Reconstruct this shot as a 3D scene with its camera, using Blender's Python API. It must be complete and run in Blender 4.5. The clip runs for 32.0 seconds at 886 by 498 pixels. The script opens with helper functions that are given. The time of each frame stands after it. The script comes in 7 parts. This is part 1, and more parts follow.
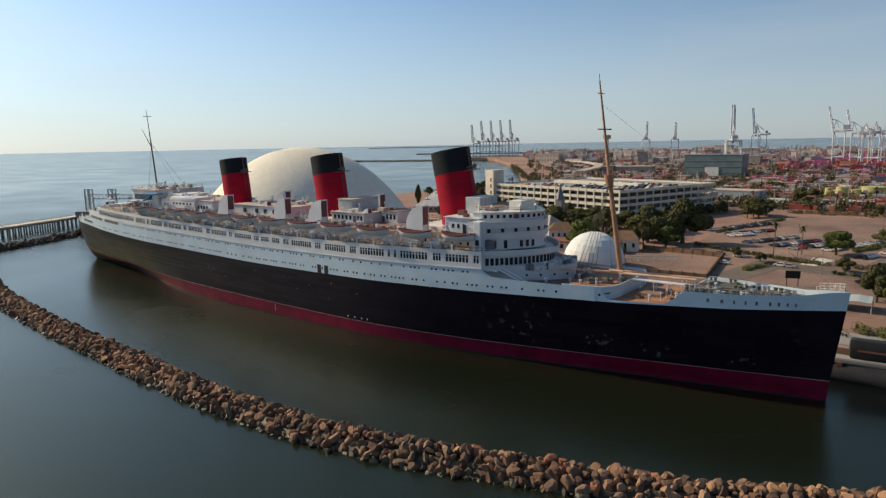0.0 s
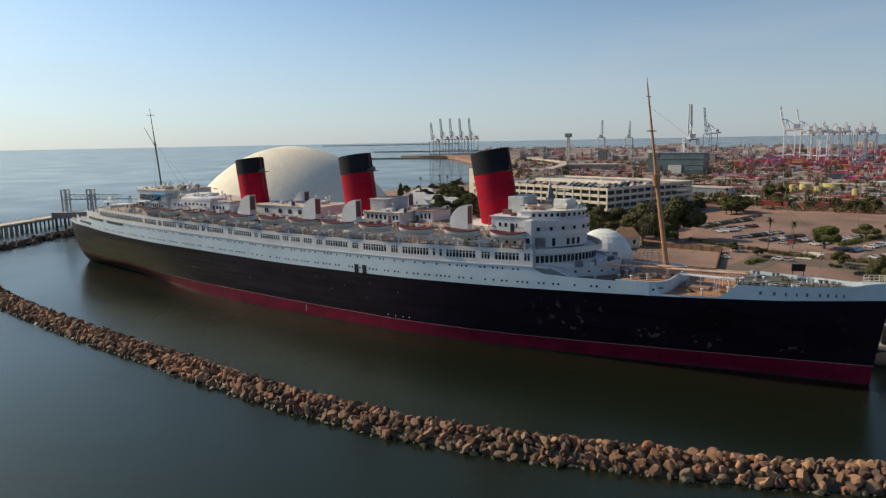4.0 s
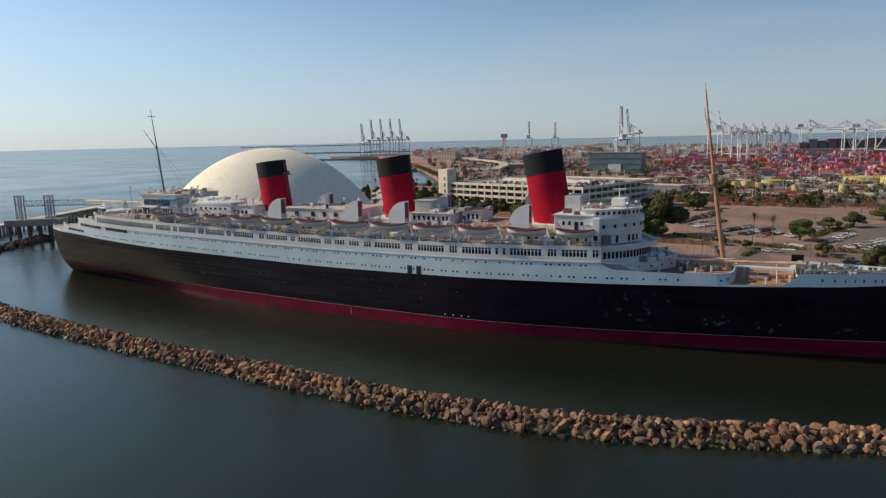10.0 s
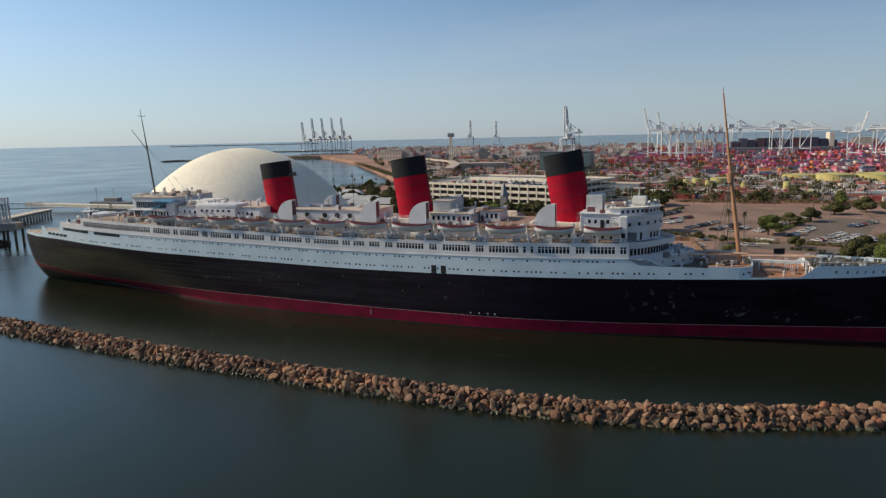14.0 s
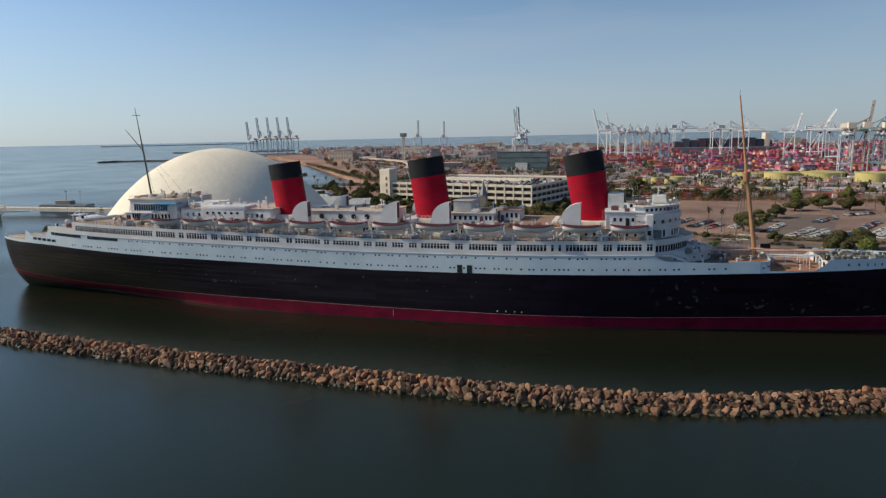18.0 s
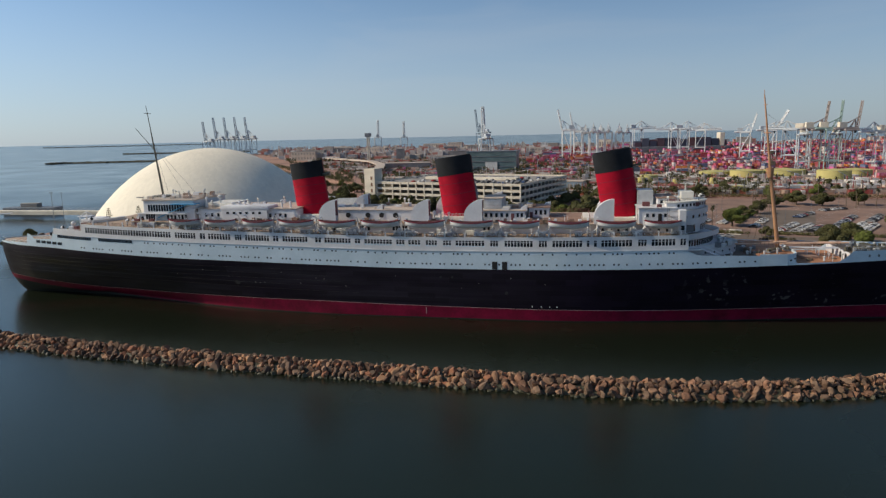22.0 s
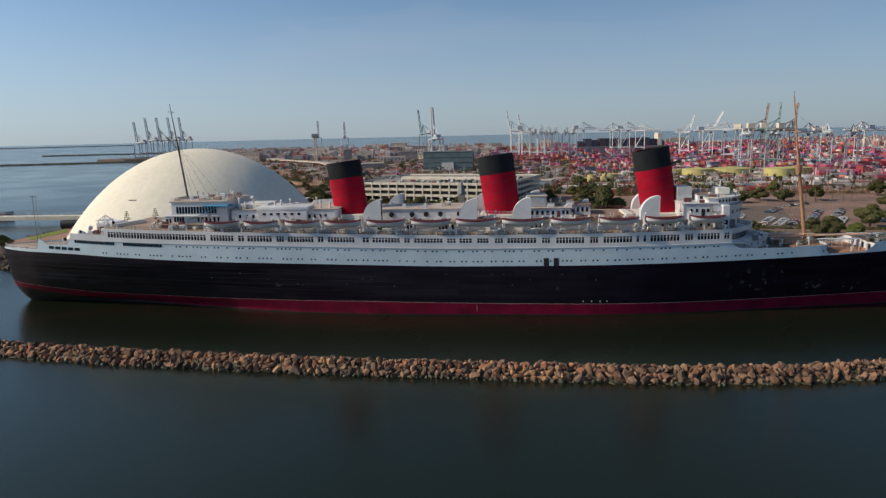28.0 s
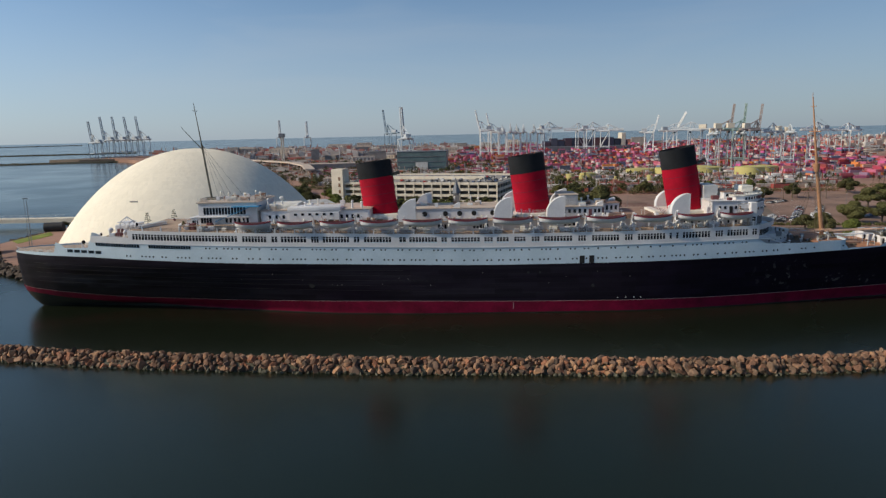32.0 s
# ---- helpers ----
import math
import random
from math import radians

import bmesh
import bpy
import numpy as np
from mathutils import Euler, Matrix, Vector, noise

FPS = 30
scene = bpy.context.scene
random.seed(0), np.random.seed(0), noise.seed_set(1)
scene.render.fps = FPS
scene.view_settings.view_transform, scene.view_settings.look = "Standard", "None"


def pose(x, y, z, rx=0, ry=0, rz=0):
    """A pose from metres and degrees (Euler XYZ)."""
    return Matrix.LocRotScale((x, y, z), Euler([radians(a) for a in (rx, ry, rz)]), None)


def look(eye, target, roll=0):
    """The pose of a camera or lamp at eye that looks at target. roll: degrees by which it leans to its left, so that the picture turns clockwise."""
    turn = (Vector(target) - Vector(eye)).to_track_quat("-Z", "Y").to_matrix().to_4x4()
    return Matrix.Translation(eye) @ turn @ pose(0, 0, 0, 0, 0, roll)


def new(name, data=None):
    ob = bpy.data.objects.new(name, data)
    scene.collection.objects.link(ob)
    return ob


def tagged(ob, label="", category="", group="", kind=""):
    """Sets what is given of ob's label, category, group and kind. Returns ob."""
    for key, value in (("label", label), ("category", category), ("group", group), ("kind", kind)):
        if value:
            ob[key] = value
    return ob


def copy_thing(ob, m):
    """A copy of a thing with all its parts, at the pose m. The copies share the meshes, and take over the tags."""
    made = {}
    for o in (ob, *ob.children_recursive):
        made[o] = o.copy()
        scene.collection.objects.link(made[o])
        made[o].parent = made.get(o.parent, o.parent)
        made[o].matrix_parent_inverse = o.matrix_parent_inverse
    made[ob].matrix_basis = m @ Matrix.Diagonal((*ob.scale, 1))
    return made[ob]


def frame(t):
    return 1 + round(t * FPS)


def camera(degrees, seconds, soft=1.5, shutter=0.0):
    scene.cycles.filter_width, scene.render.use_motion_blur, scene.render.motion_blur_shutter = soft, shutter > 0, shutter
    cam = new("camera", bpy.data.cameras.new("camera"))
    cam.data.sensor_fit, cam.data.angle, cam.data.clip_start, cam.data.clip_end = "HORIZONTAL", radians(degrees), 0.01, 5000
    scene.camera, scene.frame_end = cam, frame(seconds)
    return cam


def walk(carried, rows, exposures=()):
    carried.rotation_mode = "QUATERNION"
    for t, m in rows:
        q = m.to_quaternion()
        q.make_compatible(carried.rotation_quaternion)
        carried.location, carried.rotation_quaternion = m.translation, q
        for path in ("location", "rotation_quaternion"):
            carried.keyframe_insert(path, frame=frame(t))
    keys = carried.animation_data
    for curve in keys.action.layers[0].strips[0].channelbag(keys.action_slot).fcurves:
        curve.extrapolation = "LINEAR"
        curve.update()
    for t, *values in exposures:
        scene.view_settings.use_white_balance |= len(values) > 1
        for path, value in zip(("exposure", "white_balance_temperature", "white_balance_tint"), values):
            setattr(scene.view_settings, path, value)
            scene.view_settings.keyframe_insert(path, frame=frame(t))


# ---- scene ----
cam = camera(68.62, 32.0, soft=1.35)
# seconds, x, y, z, yaw, pitch, lean
PATH = [
    (0, 168.37, -137.10, 50.05, 38.216, -9.178, -1.127),
    (1, 164.43, -141.51, 50.41, 37.124, -9.251, -1.073),
    (2, 160.28, -145.72, 50.70, 36.058, -9.304, -1.034),
    (3, 155.85, -149.75, 50.98, 34.996, -9.369, -1.032),
    (4, 151.15, -153.62, 51.24, 33.937, -9.456, -1.081),
    (5, 146.28, -157.38, 51.42, 32.850, -9.498, -1.117),
    (6, 141.25, -161.02, 51.54, 31.722, -9.504, -1.141),
    (7, 136.15, -164.66, 51.72, 30.535, -9.502, -1.163),
    (8, 131.03, -168.26, 51.96, 29.315, -9.511, -1.199),
    (9, 125.81, -171.75, 52.18, 28.074, -9.527, -1.251),
    (10, 120.46, -175.16, 52.35, 26.779, -9.553, -1.289),
    (11, 115.01, -178.47, 52.55, 25.409, -9.601, -1.291),
    (12, 109.49, -181.63, 52.82, 23.987, -9.667, -1.271),
    (13, 103.92, -184.53, 53.14, 22.514, -9.729, -1.258),
    (14, 98.32, -187.10, 53.42, 20.995, -9.769, -1.254),
    (15, 92.71, -189.38, 53.66, 19.479, -9.797, -1.247),
    (16, 87.06, -191.43, 53.87, 17.972, -9.824, -1.236),
    (17, 81.38, -193.52, 54.02, 16.751, -9.856, -1.218),
    (18, 75.72, -195.56, 54.09, 15.738, -9.888, -1.200),
    (19, 70.09, -197.40, 54.07, 14.763, -9.915, -1.196),
    (20, 64.46, -199.07, 54.02, 13.740, -9.938, -1.210),
    (21, 58.82, -200.61, 53.98, 12.678, -9.952, -1.237),
    (22, 53.16, -202.06, 53.94, 11.606, -9.950, -1.267),
    (23, 47.43, -203.41, 53.90, 10.538, -9.946, -1.291),
    (24, 41.62, -204.63, 53.93, 9.475, -9.953, -1.302),
    (25, 35.75, -205.75, 54.01, 8.412, -9.969, -1.309),
    (26, 29.88, -206.79, 54.08, 7.391, -9.983, -1.314),
    (27, 24.03, -207.79, 54.12, 6.436, -9.994, -1.316),
    (28, 18.17, -208.68, 54.19, 5.453, -10.008, -1.309),
    (29, 12.30, -209.44, 54.31, 4.468, -10.025, -1.293),
    (30, 6.41, -210.07, 54.44, 3.508, -10.050, -1.278),
    (31, 0.38, -210.61, 54.56, 2.555, -10.082, -1.275),
    (32, -5.86, -211.09, 54.64, 1.588, -10.112, -1.285),
]
walk(cam, [(t, Matrix.Translation((x, y, z)) @ pose(0, 0, 0, 0, 0, w) @ pose(0, 0, 0, 90 + p, 0, 0) @ pose(0, 0, 0, 0, 0, r))
           for t, x, y, z, w, p, r in PATH], [(0, 0.11, 7150, 5.5), (14, 0.05, 6780, 5.5), (32, -0.08, 6520, 5.5)])

# ---- light ----
SUN_AZ = math.atan2(-0.975, -0.2)      # from +y towards +x
SUN_EL = radians(33)
world = bpy.data.worlds.new("world")
scene.world = world
world.use_nodes = True
wn, wl = world.node_tree.nodes, world.node_tree.links
sky = wn.new("ShaderNodeTexSky")
sky.sky_type, sky.sun_disc = "NISHITA", False
sky.sun_elevation, sky.sun_rotation = SUN_EL, SUN_AZ
sky.air_density, sky.dust_density, sky.ozone_density = 0.65, 0.65, 2.0
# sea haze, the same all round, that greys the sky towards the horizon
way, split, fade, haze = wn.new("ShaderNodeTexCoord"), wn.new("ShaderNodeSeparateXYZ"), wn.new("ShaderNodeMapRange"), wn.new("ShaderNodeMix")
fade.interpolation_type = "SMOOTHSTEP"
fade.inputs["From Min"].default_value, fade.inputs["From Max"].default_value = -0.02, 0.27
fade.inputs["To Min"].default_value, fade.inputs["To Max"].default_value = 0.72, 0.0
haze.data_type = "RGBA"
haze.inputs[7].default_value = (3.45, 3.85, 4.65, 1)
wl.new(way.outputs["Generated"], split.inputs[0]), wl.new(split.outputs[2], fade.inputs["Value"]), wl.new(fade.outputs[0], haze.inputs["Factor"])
air = wn.new("ShaderNodeMix")
air.data_type, air.blend_type = "RGBA", "MULTIPLY"
air.inputs["Factor"].default_value, air.inputs[7].default_value = 1.0, (0.91, 1.03, 1.06, 1)
wl.new(sky.outputs[0], air.inputs[6])
# thin high cloud, everywhere alike
veil, wisp, thin, cloud = wn.new("ShaderNodeMapping"), wn.new("ShaderNodeTexNoise"), wn.new("ShaderNodeMapRange"), wn.new("ShaderNodeMix")
veil.inputs["Scale"].default_value = (1.6, 1.6, 9)
wisp.inputs["Scale"].default_value, wisp.inputs["Detail"].default_value, wisp.inputs["Distortion"].default_value = 1.3, 5, 0.6
thin.inputs["From Min"].default_value, thin.inputs["From Max"].default_value, thin.inputs["To Max"].default_value = 0.5, 0.8, 0.2
cloud.data_type = "RGBA"
cloud.inputs[7].default_value = (5.2, 5.3, 5.5, 1)
wl.new(way.outputs["Generated"], veil.inputs["Vector"]), wl.new(veil.outputs[0], wisp.inputs["Vector"]), wl.new(wisp.outputs["Fac"], thin.inputs["Value"])
wl.new(thin.outputs[0], cloud.inputs["Factor"]), wl.new(air.outputs[2], cloud.inputs[6])
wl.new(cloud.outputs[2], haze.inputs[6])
# the whole hazy sky is brighter towards the sun and dimmer away from it
facing, gain, glow = wn.new("ShaderNodeVectorMath"), wn.new("ShaderNodeMapRange"), wn.new("ShaderNodeMix")
facing.operation, facing.inputs[1].default_value = "DOT_PRODUCT", (math.sin(SUN_AZ), math.cos(SUN_AZ), 0)
gain.inputs["From Min"].default_value, gain.inputs["From Max"].default_value = -1, 1
gain.inputs["To Min"].default_value, gain.inputs["To Max"].default_value = 0.745, 1.245
glow.data_type, glow.blend_type = "RGBA", "MULTIPLY"
glow.inputs["Factor"].default_value = 1.0
wl.new(way.outputs["Generated"], facing.inputs[0]), wl.new(facing.outputs["Value"], gain.inputs["Value"])
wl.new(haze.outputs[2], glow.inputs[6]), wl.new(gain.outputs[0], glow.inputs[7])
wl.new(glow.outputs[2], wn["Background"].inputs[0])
wn["Background"].inputs[1].default_value = 0.117
lamp = bpy.data.lights.new("sun", "SUN")
lamp.energy, lamp.angle, lamp.color = 3.9, radians(0.6), (1.0, 0.84, 0.65)
sun = new("sun", lamp)
sun_dir = Vector((math.sin(SUN_AZ) * math.cos(SUN_EL), math.cos(SUN_AZ) * math.cos(SUN_EL), math.sin(SUN_EL)))
sun.matrix_world = look(sun_dir * 900, (0, 0, 0))


# ---- materials ----
def surface(name, color, rough=0.6, metal=0.0, var=0.25, scale=0.5, fine=6.0, bump=0.15, tint=None, rand=0.0, gloss=0.4):
    """A painted or natural surface with stains at one scale and grain at another, in metres."""
    m = bpy.data.materials.new(name)
    m.use_nodes = True
    n, l = m.node_tree.nodes, m.node_tree.links
    b = n["Principled BSDF"]
    b.inputs["Roughness"].default_value, b.inputs["Metallic"].default_value = rough, metal
    b.inputs["Specular IOR Level"].default_value = gloss
    g = n.new("ShaderNodeNewGeometry")
    big, small = n.new("ShaderNodeTexNoise"), n.new("ShaderNodeTexNoise")
    big.inputs["Scale"].default_value, big.inputs["Detail"].default_value = scale, 5
    small.inputs["Scale"].default_value, small.inputs["Detail"].default_value = fine, 3
    l.new(g.outputs["Position"], big.inputs["Vector"]), l.new(g.outputs["Position"], small.inputs["Vector"])
    add = n.new("ShaderNodeMath")
    add.operation = "MULTIPLY_ADD"
    add.inputs[1].default_value = 0.4
    l.new(small.outputs["Fac"], add.inputs[0]), l.new(big.outputs["Fac"], add.inputs[2])
    ramp = n.new("ShaderNodeValToRGB")
    e = ramp.color_ramp.elements
    e[0].position, e[1].position = 0.42, 0.95
    dark = tint or tuple(c * (1 - var) for c in color)
    e[0].color, e[1].color = (*dark, 1), (*[min(1, c * (1 + var * 0.5)) for c in color], 1)
    l.new(add.outputs[0], ramp.inputs[0])
    out = ramp.outputs[0]
    if rand:
        info, hsv, mp = n.new("ShaderNodeObjectInfo"), n.new("ShaderNodeHueSaturation"), n.new("ShaderNodeMapRange")
        mp.inputs["To Min"].default_value, mp.inputs["To Max"].default_value = 1 - rand, 1 + rand
        l.new(info.outputs["Random"], mp.inputs["Value"]), l.new(mp.outputs[0], hsv.inputs["Value"]), l.new(out, hsv.inputs["Color"])
        out = hsv.outputs[0]
    l.new(out, b.inputs["Base Color"])
    if bump:
        bp = n.new("ShaderNodeBump")
        bp.inputs["Strength"].default_value, bp.inputs["Distance"].default_value = bump, 0.1
        l.new(small.outputs["Fac"], bp.inputs["Height"]), l.new(bp.outputs[0], b.inputs["Normal"])
    return m


def islands(name, colors, rough=0.6, fine=3.0):
    """One colour out of a list for each loose piece of a mesh."""
    m = surface(name, (0.5, 0.5, 0.5), rough, fine=fine)
    n, l = m.node_tree.nodes, m.node_tree.links
    g, r, mix = n.new("ShaderNodeNewGeometry"), n.new("ShaderNodeValToRGB"), n.new("ShaderNodeMix")
    r.color_ramp.interpolation = "CONSTANT"
    e = r.color_ramp.elements
    for i, c in enumerate(colors):
        k = e[i] if i < 2 else e.new(i / len(colors))
        k.position, k.color = i / len(colors), (*c, 1)
    mix.data_type, mix.blend_type = "RGBA", "MULTIPLY"
    mix.inputs["Factor"].default_value = 0.2
    l.new(g.outputs["Random Per Island"], r.inputs[0])
    b = n["Principled BSDF"]
    l.new(b.inputs["Base Color"].links[0].from_socket, mix.inputs[7]), l.new(r.outputs[0], mix.inputs[6])
    l.new(mix.outputs[2], b.inputs["Base Color"])
    return m


def water_material():
    m = bpy.data.materials.new("harbour water")
    m.use_nodes = True
    n, l = m.node_tree.nodes, m.node_tree.links
    b = n["Principled BSDF"]
    b.inputs["Base Color"].default_value = (0.0078, 0.0108, 0.0062, 1)
    b.inputs["Roughness"].default_value, b.inputs["IOR"].default_value = 0.12, 1.52
    b.inputs["Specular Tint"].default_value = (0.88, 1.0, 0.48, 1)
    g = n.new("ShaderNodeNewGeometry")
    swell, chop, cloud = n.new("ShaderNodeTexNoise"), n.new("ShaderNodeTexNoise"), n.new("ShaderNodeTexNoise")
    for k, s, d in ((swell, 0.09, 4), (chop, 0.9, 3), (cloud, 0.012, 4)):
        k.inputs["Scale"].default_value, k.inputs["Detail"].default_value = s, d
        l.new(g.outputs["Position"], k.inputs["Vector"])
    mp = n.new("ShaderNodeMapRange")
    mp.inputs["From Min"].default_value, mp.inputs["From Max"].default_value = 0.35, 0.65
    mp.inputs["To Min"].default_value, mp.inputs["To Max"].default_value = 0.21, 0.29
    # lower roughness past the port brightens the far sea in place of haze
    away, calm, ruffle = n.new("ShaderNodeVectorMath"), n.new("ShaderNodeMapRange"), n.new("ShaderNodeMath")
    away.operation, ruffle.operation = "LENGTH", "MULTIPLY"
    calm.inputs["From Min"].default_value, calm.inputs["From Max"].default_value = 260, 900
    calm.inputs["To Min"].default_value, calm.inputs["To Max"].default_value = 1.0, 0.7
    l.new(g.outputs["Position"], away.inputs[0]), l.new(away.outputs["Value"], calm.inputs["Value"])
    l.new(cloud.outputs["Fac"], mp.inputs["Value"]), l.new(mp.outputs[0], ruffle.inputs[0]), l.new(calm.outputs[0], ruffle.inputs[1])
    l.new(ruffle.outputs[0], b.inputs["Roughness"])
    b1, b2 = n.new("ShaderNodeBump"), n.new("ShaderNodeBump")
    b1.inputs["Strength"].default_value, b1.inputs["Distance"].default_value = 0.006, 0.4
    b2.inputs["Strength"].default_value, b2.inputs["Distance"].default_value = 0.15, 0.07
    l.new(swell.outputs["Fac"], b1.inputs["Height"]), l.new(chop.outputs["Fac"], b2.inputs["Height"])
    l.new(b1.outputs[0], b2.inputs["Normal"]), l.new(b2.outputs[0], b.inputs["Normal"])
    return m


def hull_black_material():
    """Black hull paint with faded plating, dusty strakes aft and flaked grey patches forward."""
    m = surface("black hull paint", (0.0078, 0.0048, 0.0112), 0.56, var=0.4, scale=0.12, fine=1.5, bump=0.1, gloss=0.1)
    n, l = m.node_tree.nodes, m.node_tree.links
    b = n["Principled BSDF"]
    base = b.inputs["Base Color"].links[0].from_socket
    g, sep = n.new("ShaderNodeNewGeometry"), n.new("ShaderNodeSeparateXYZ")
    l.new(g.outputs["Position"], sep.inputs[0])

    def step(sock, a, c, lo=0.0, hi=1.0):
        k = n.new("ShaderNodeMapRange")
        k.inputs["From Min"].default_value, k.inputs["From Max"].default_value = a, c
        k.inputs["To Min"].default_value, k.inputs["To Max"].default_value = lo, hi
        l.new(sock, k.inputs["Value"])
        return k.outputs[0]

    def times(a, c):
        k = n.new("ShaderNodeMath")
        k.operation = "MULTIPLY"
        l.new(a, k.inputs[0]), l.new(c, k.inputs[1])
        return k.outputs[0]

    patch = n.new("ShaderNodeTexNoise")
    patch.inputs["Scale"].default_value, patch.inputs["Detail"].default_value = 0.55, 7
    clump = n.new("ShaderNodeTexNoise")
    clump.inputs["Scale"].default_value, clump.inputs["Detail"].default_value = 0.11, 2
    stretch = n.new("ShaderNodeMapping")
    stretch.inputs["Scale"].default_value = (1.1, 1, 1.2)
    l.new(g.outputs["Position"], stretch.inputs["Vector"]), l.new(stretch.outputs[0], patch.inputs["Vector"])
    l.new(g.outputs["Position"], clump.inputs["Vector"])
    where = times(times(step(sep.outputs[0], 82, 92), step(sep.outputs[0], 150, 140)), times(step(sep.outputs[2], 4.5, 6), step(sep.outputs[2], 15, 12)))
    flake = times(times(step(patch.outputs["Fac"], 0.58, 0.62), step(clump.outputs["Fac"], 0.5, 0.54)), where)
    dust = n.new("ShaderNodeTexNoise")
    dust.inputs["Scale"].default_value, dust.inputs["Detail"].default_value = 0.25, 5
    lines = n.new("ShaderNodeMapping")
    lines.inputs["Scale"].default_value = (0.08, 0.3, 2.2)
    l.new(g.outputs["Position"], lines.inputs["Vector"]), l.new(lines.outputs[0], dust.inputs["Vector"])
    faded = times(times(step(dust.outputs["Fac"], 0.36, 0.62), step(sep.outputs[0], 62, 5)), step(sep.outputs[2], 1, 6, 0.6, 1.0))
    # the plates of the shell, each a little lighter or darker, with worn butts and laps
    flat, plate, tone = n.new("ShaderNodeCombineXYZ"), n.new("ShaderNodeTexBrick"), n.new("ShaderNodeMix")
    l.new(sep.outputs[0], flat.inputs[0]), l.new(sep.outputs[2], flat.inputs[1]), l.new(flat.outputs[0], plate.inputs["Vector"])
    for k, v in (("Scale", 1.0), ("Brick Width", 8.5), ("Row Height", 1.55), ("Mortar Size", 0.035), ("Mortar Smooth", 0.6), ("Bias", 0.0)):
        plate.inputs[k].default_value = v
    plate.inputs["Color1"].default_value, plate.inputs["Color2"].default_value, plate.inputs["Mortar"].default_value = (0.72, 0.72, 0.72, 1), (1.28, 1.28, 1.28, 1), (1.75, 1.7, 1.65, 1)
    tone.data_type, tone.blend_type, tone.clamp_result = "RGBA", "MULTIPLY", False
    tone.inputs["Factor"].default_value = 1.0
    # a paler diagonal patch under the counter, broken up by noise
    smear_noise, lean = n.new("ShaderNodeTexNoise"), n.new("ShaderNodeMapping")
    smear_noise.inputs["Scale"].default_value, smear_noise.inputs["Detail"].default_value = 0.22, 6
    lean.inputs["Rotation"].default_value, lean.inputs["Scale"].default_value = (0, 0.35, 0), (0.35, 1, 1.3)
    l.new(g.outputs["Position"], lean.inputs["Vector"]), l.new(lean.outputs[0], smear_noise.inputs["Vector"])
    smear = times(times(step(sep.outputs[0], -143, -132), step(sep.outputs[0], -104, -120)), times(step(sep.outputs[2], 5.2, 8), step(sep.outputs[2], 13.5, 10)))
    smear = times(smear, step(smear_noise.outputs["Fac"], 0.4, 0.66))
    out = base
    for fac, color in ((faded, (0.0162, 0.0142, 0.0205)), (smear, (0.036, 0.036, 0.045)), (flake, (0.07, 0.064, 0.062))):
        k = n.new("ShaderNodeMix")
        k.data_type = "RGBA"
        l.new(fac, k.inputs["Factor"]), l.new(out, k.inputs[6])
        k.inputs[7].default_value = (*color, 1)
        out = k.outputs[2]
    l.new(out, tone.inputs[6]), l.new(plate.outputs["Color"], tone.inputs[7]), l.new(tone.outputs[2], b.inputs["Base Color"])
    return m


def glass_material(name, color, rough=0.12):
    m = surface(name, color, rough, var=0.5, scale=0.8, fine=4, bump=0.0, rand=0.35)
    m.node_tree.nodes["Principled BSDF"].inputs["Specular IOR Level"].default_value = 0.35
    return m


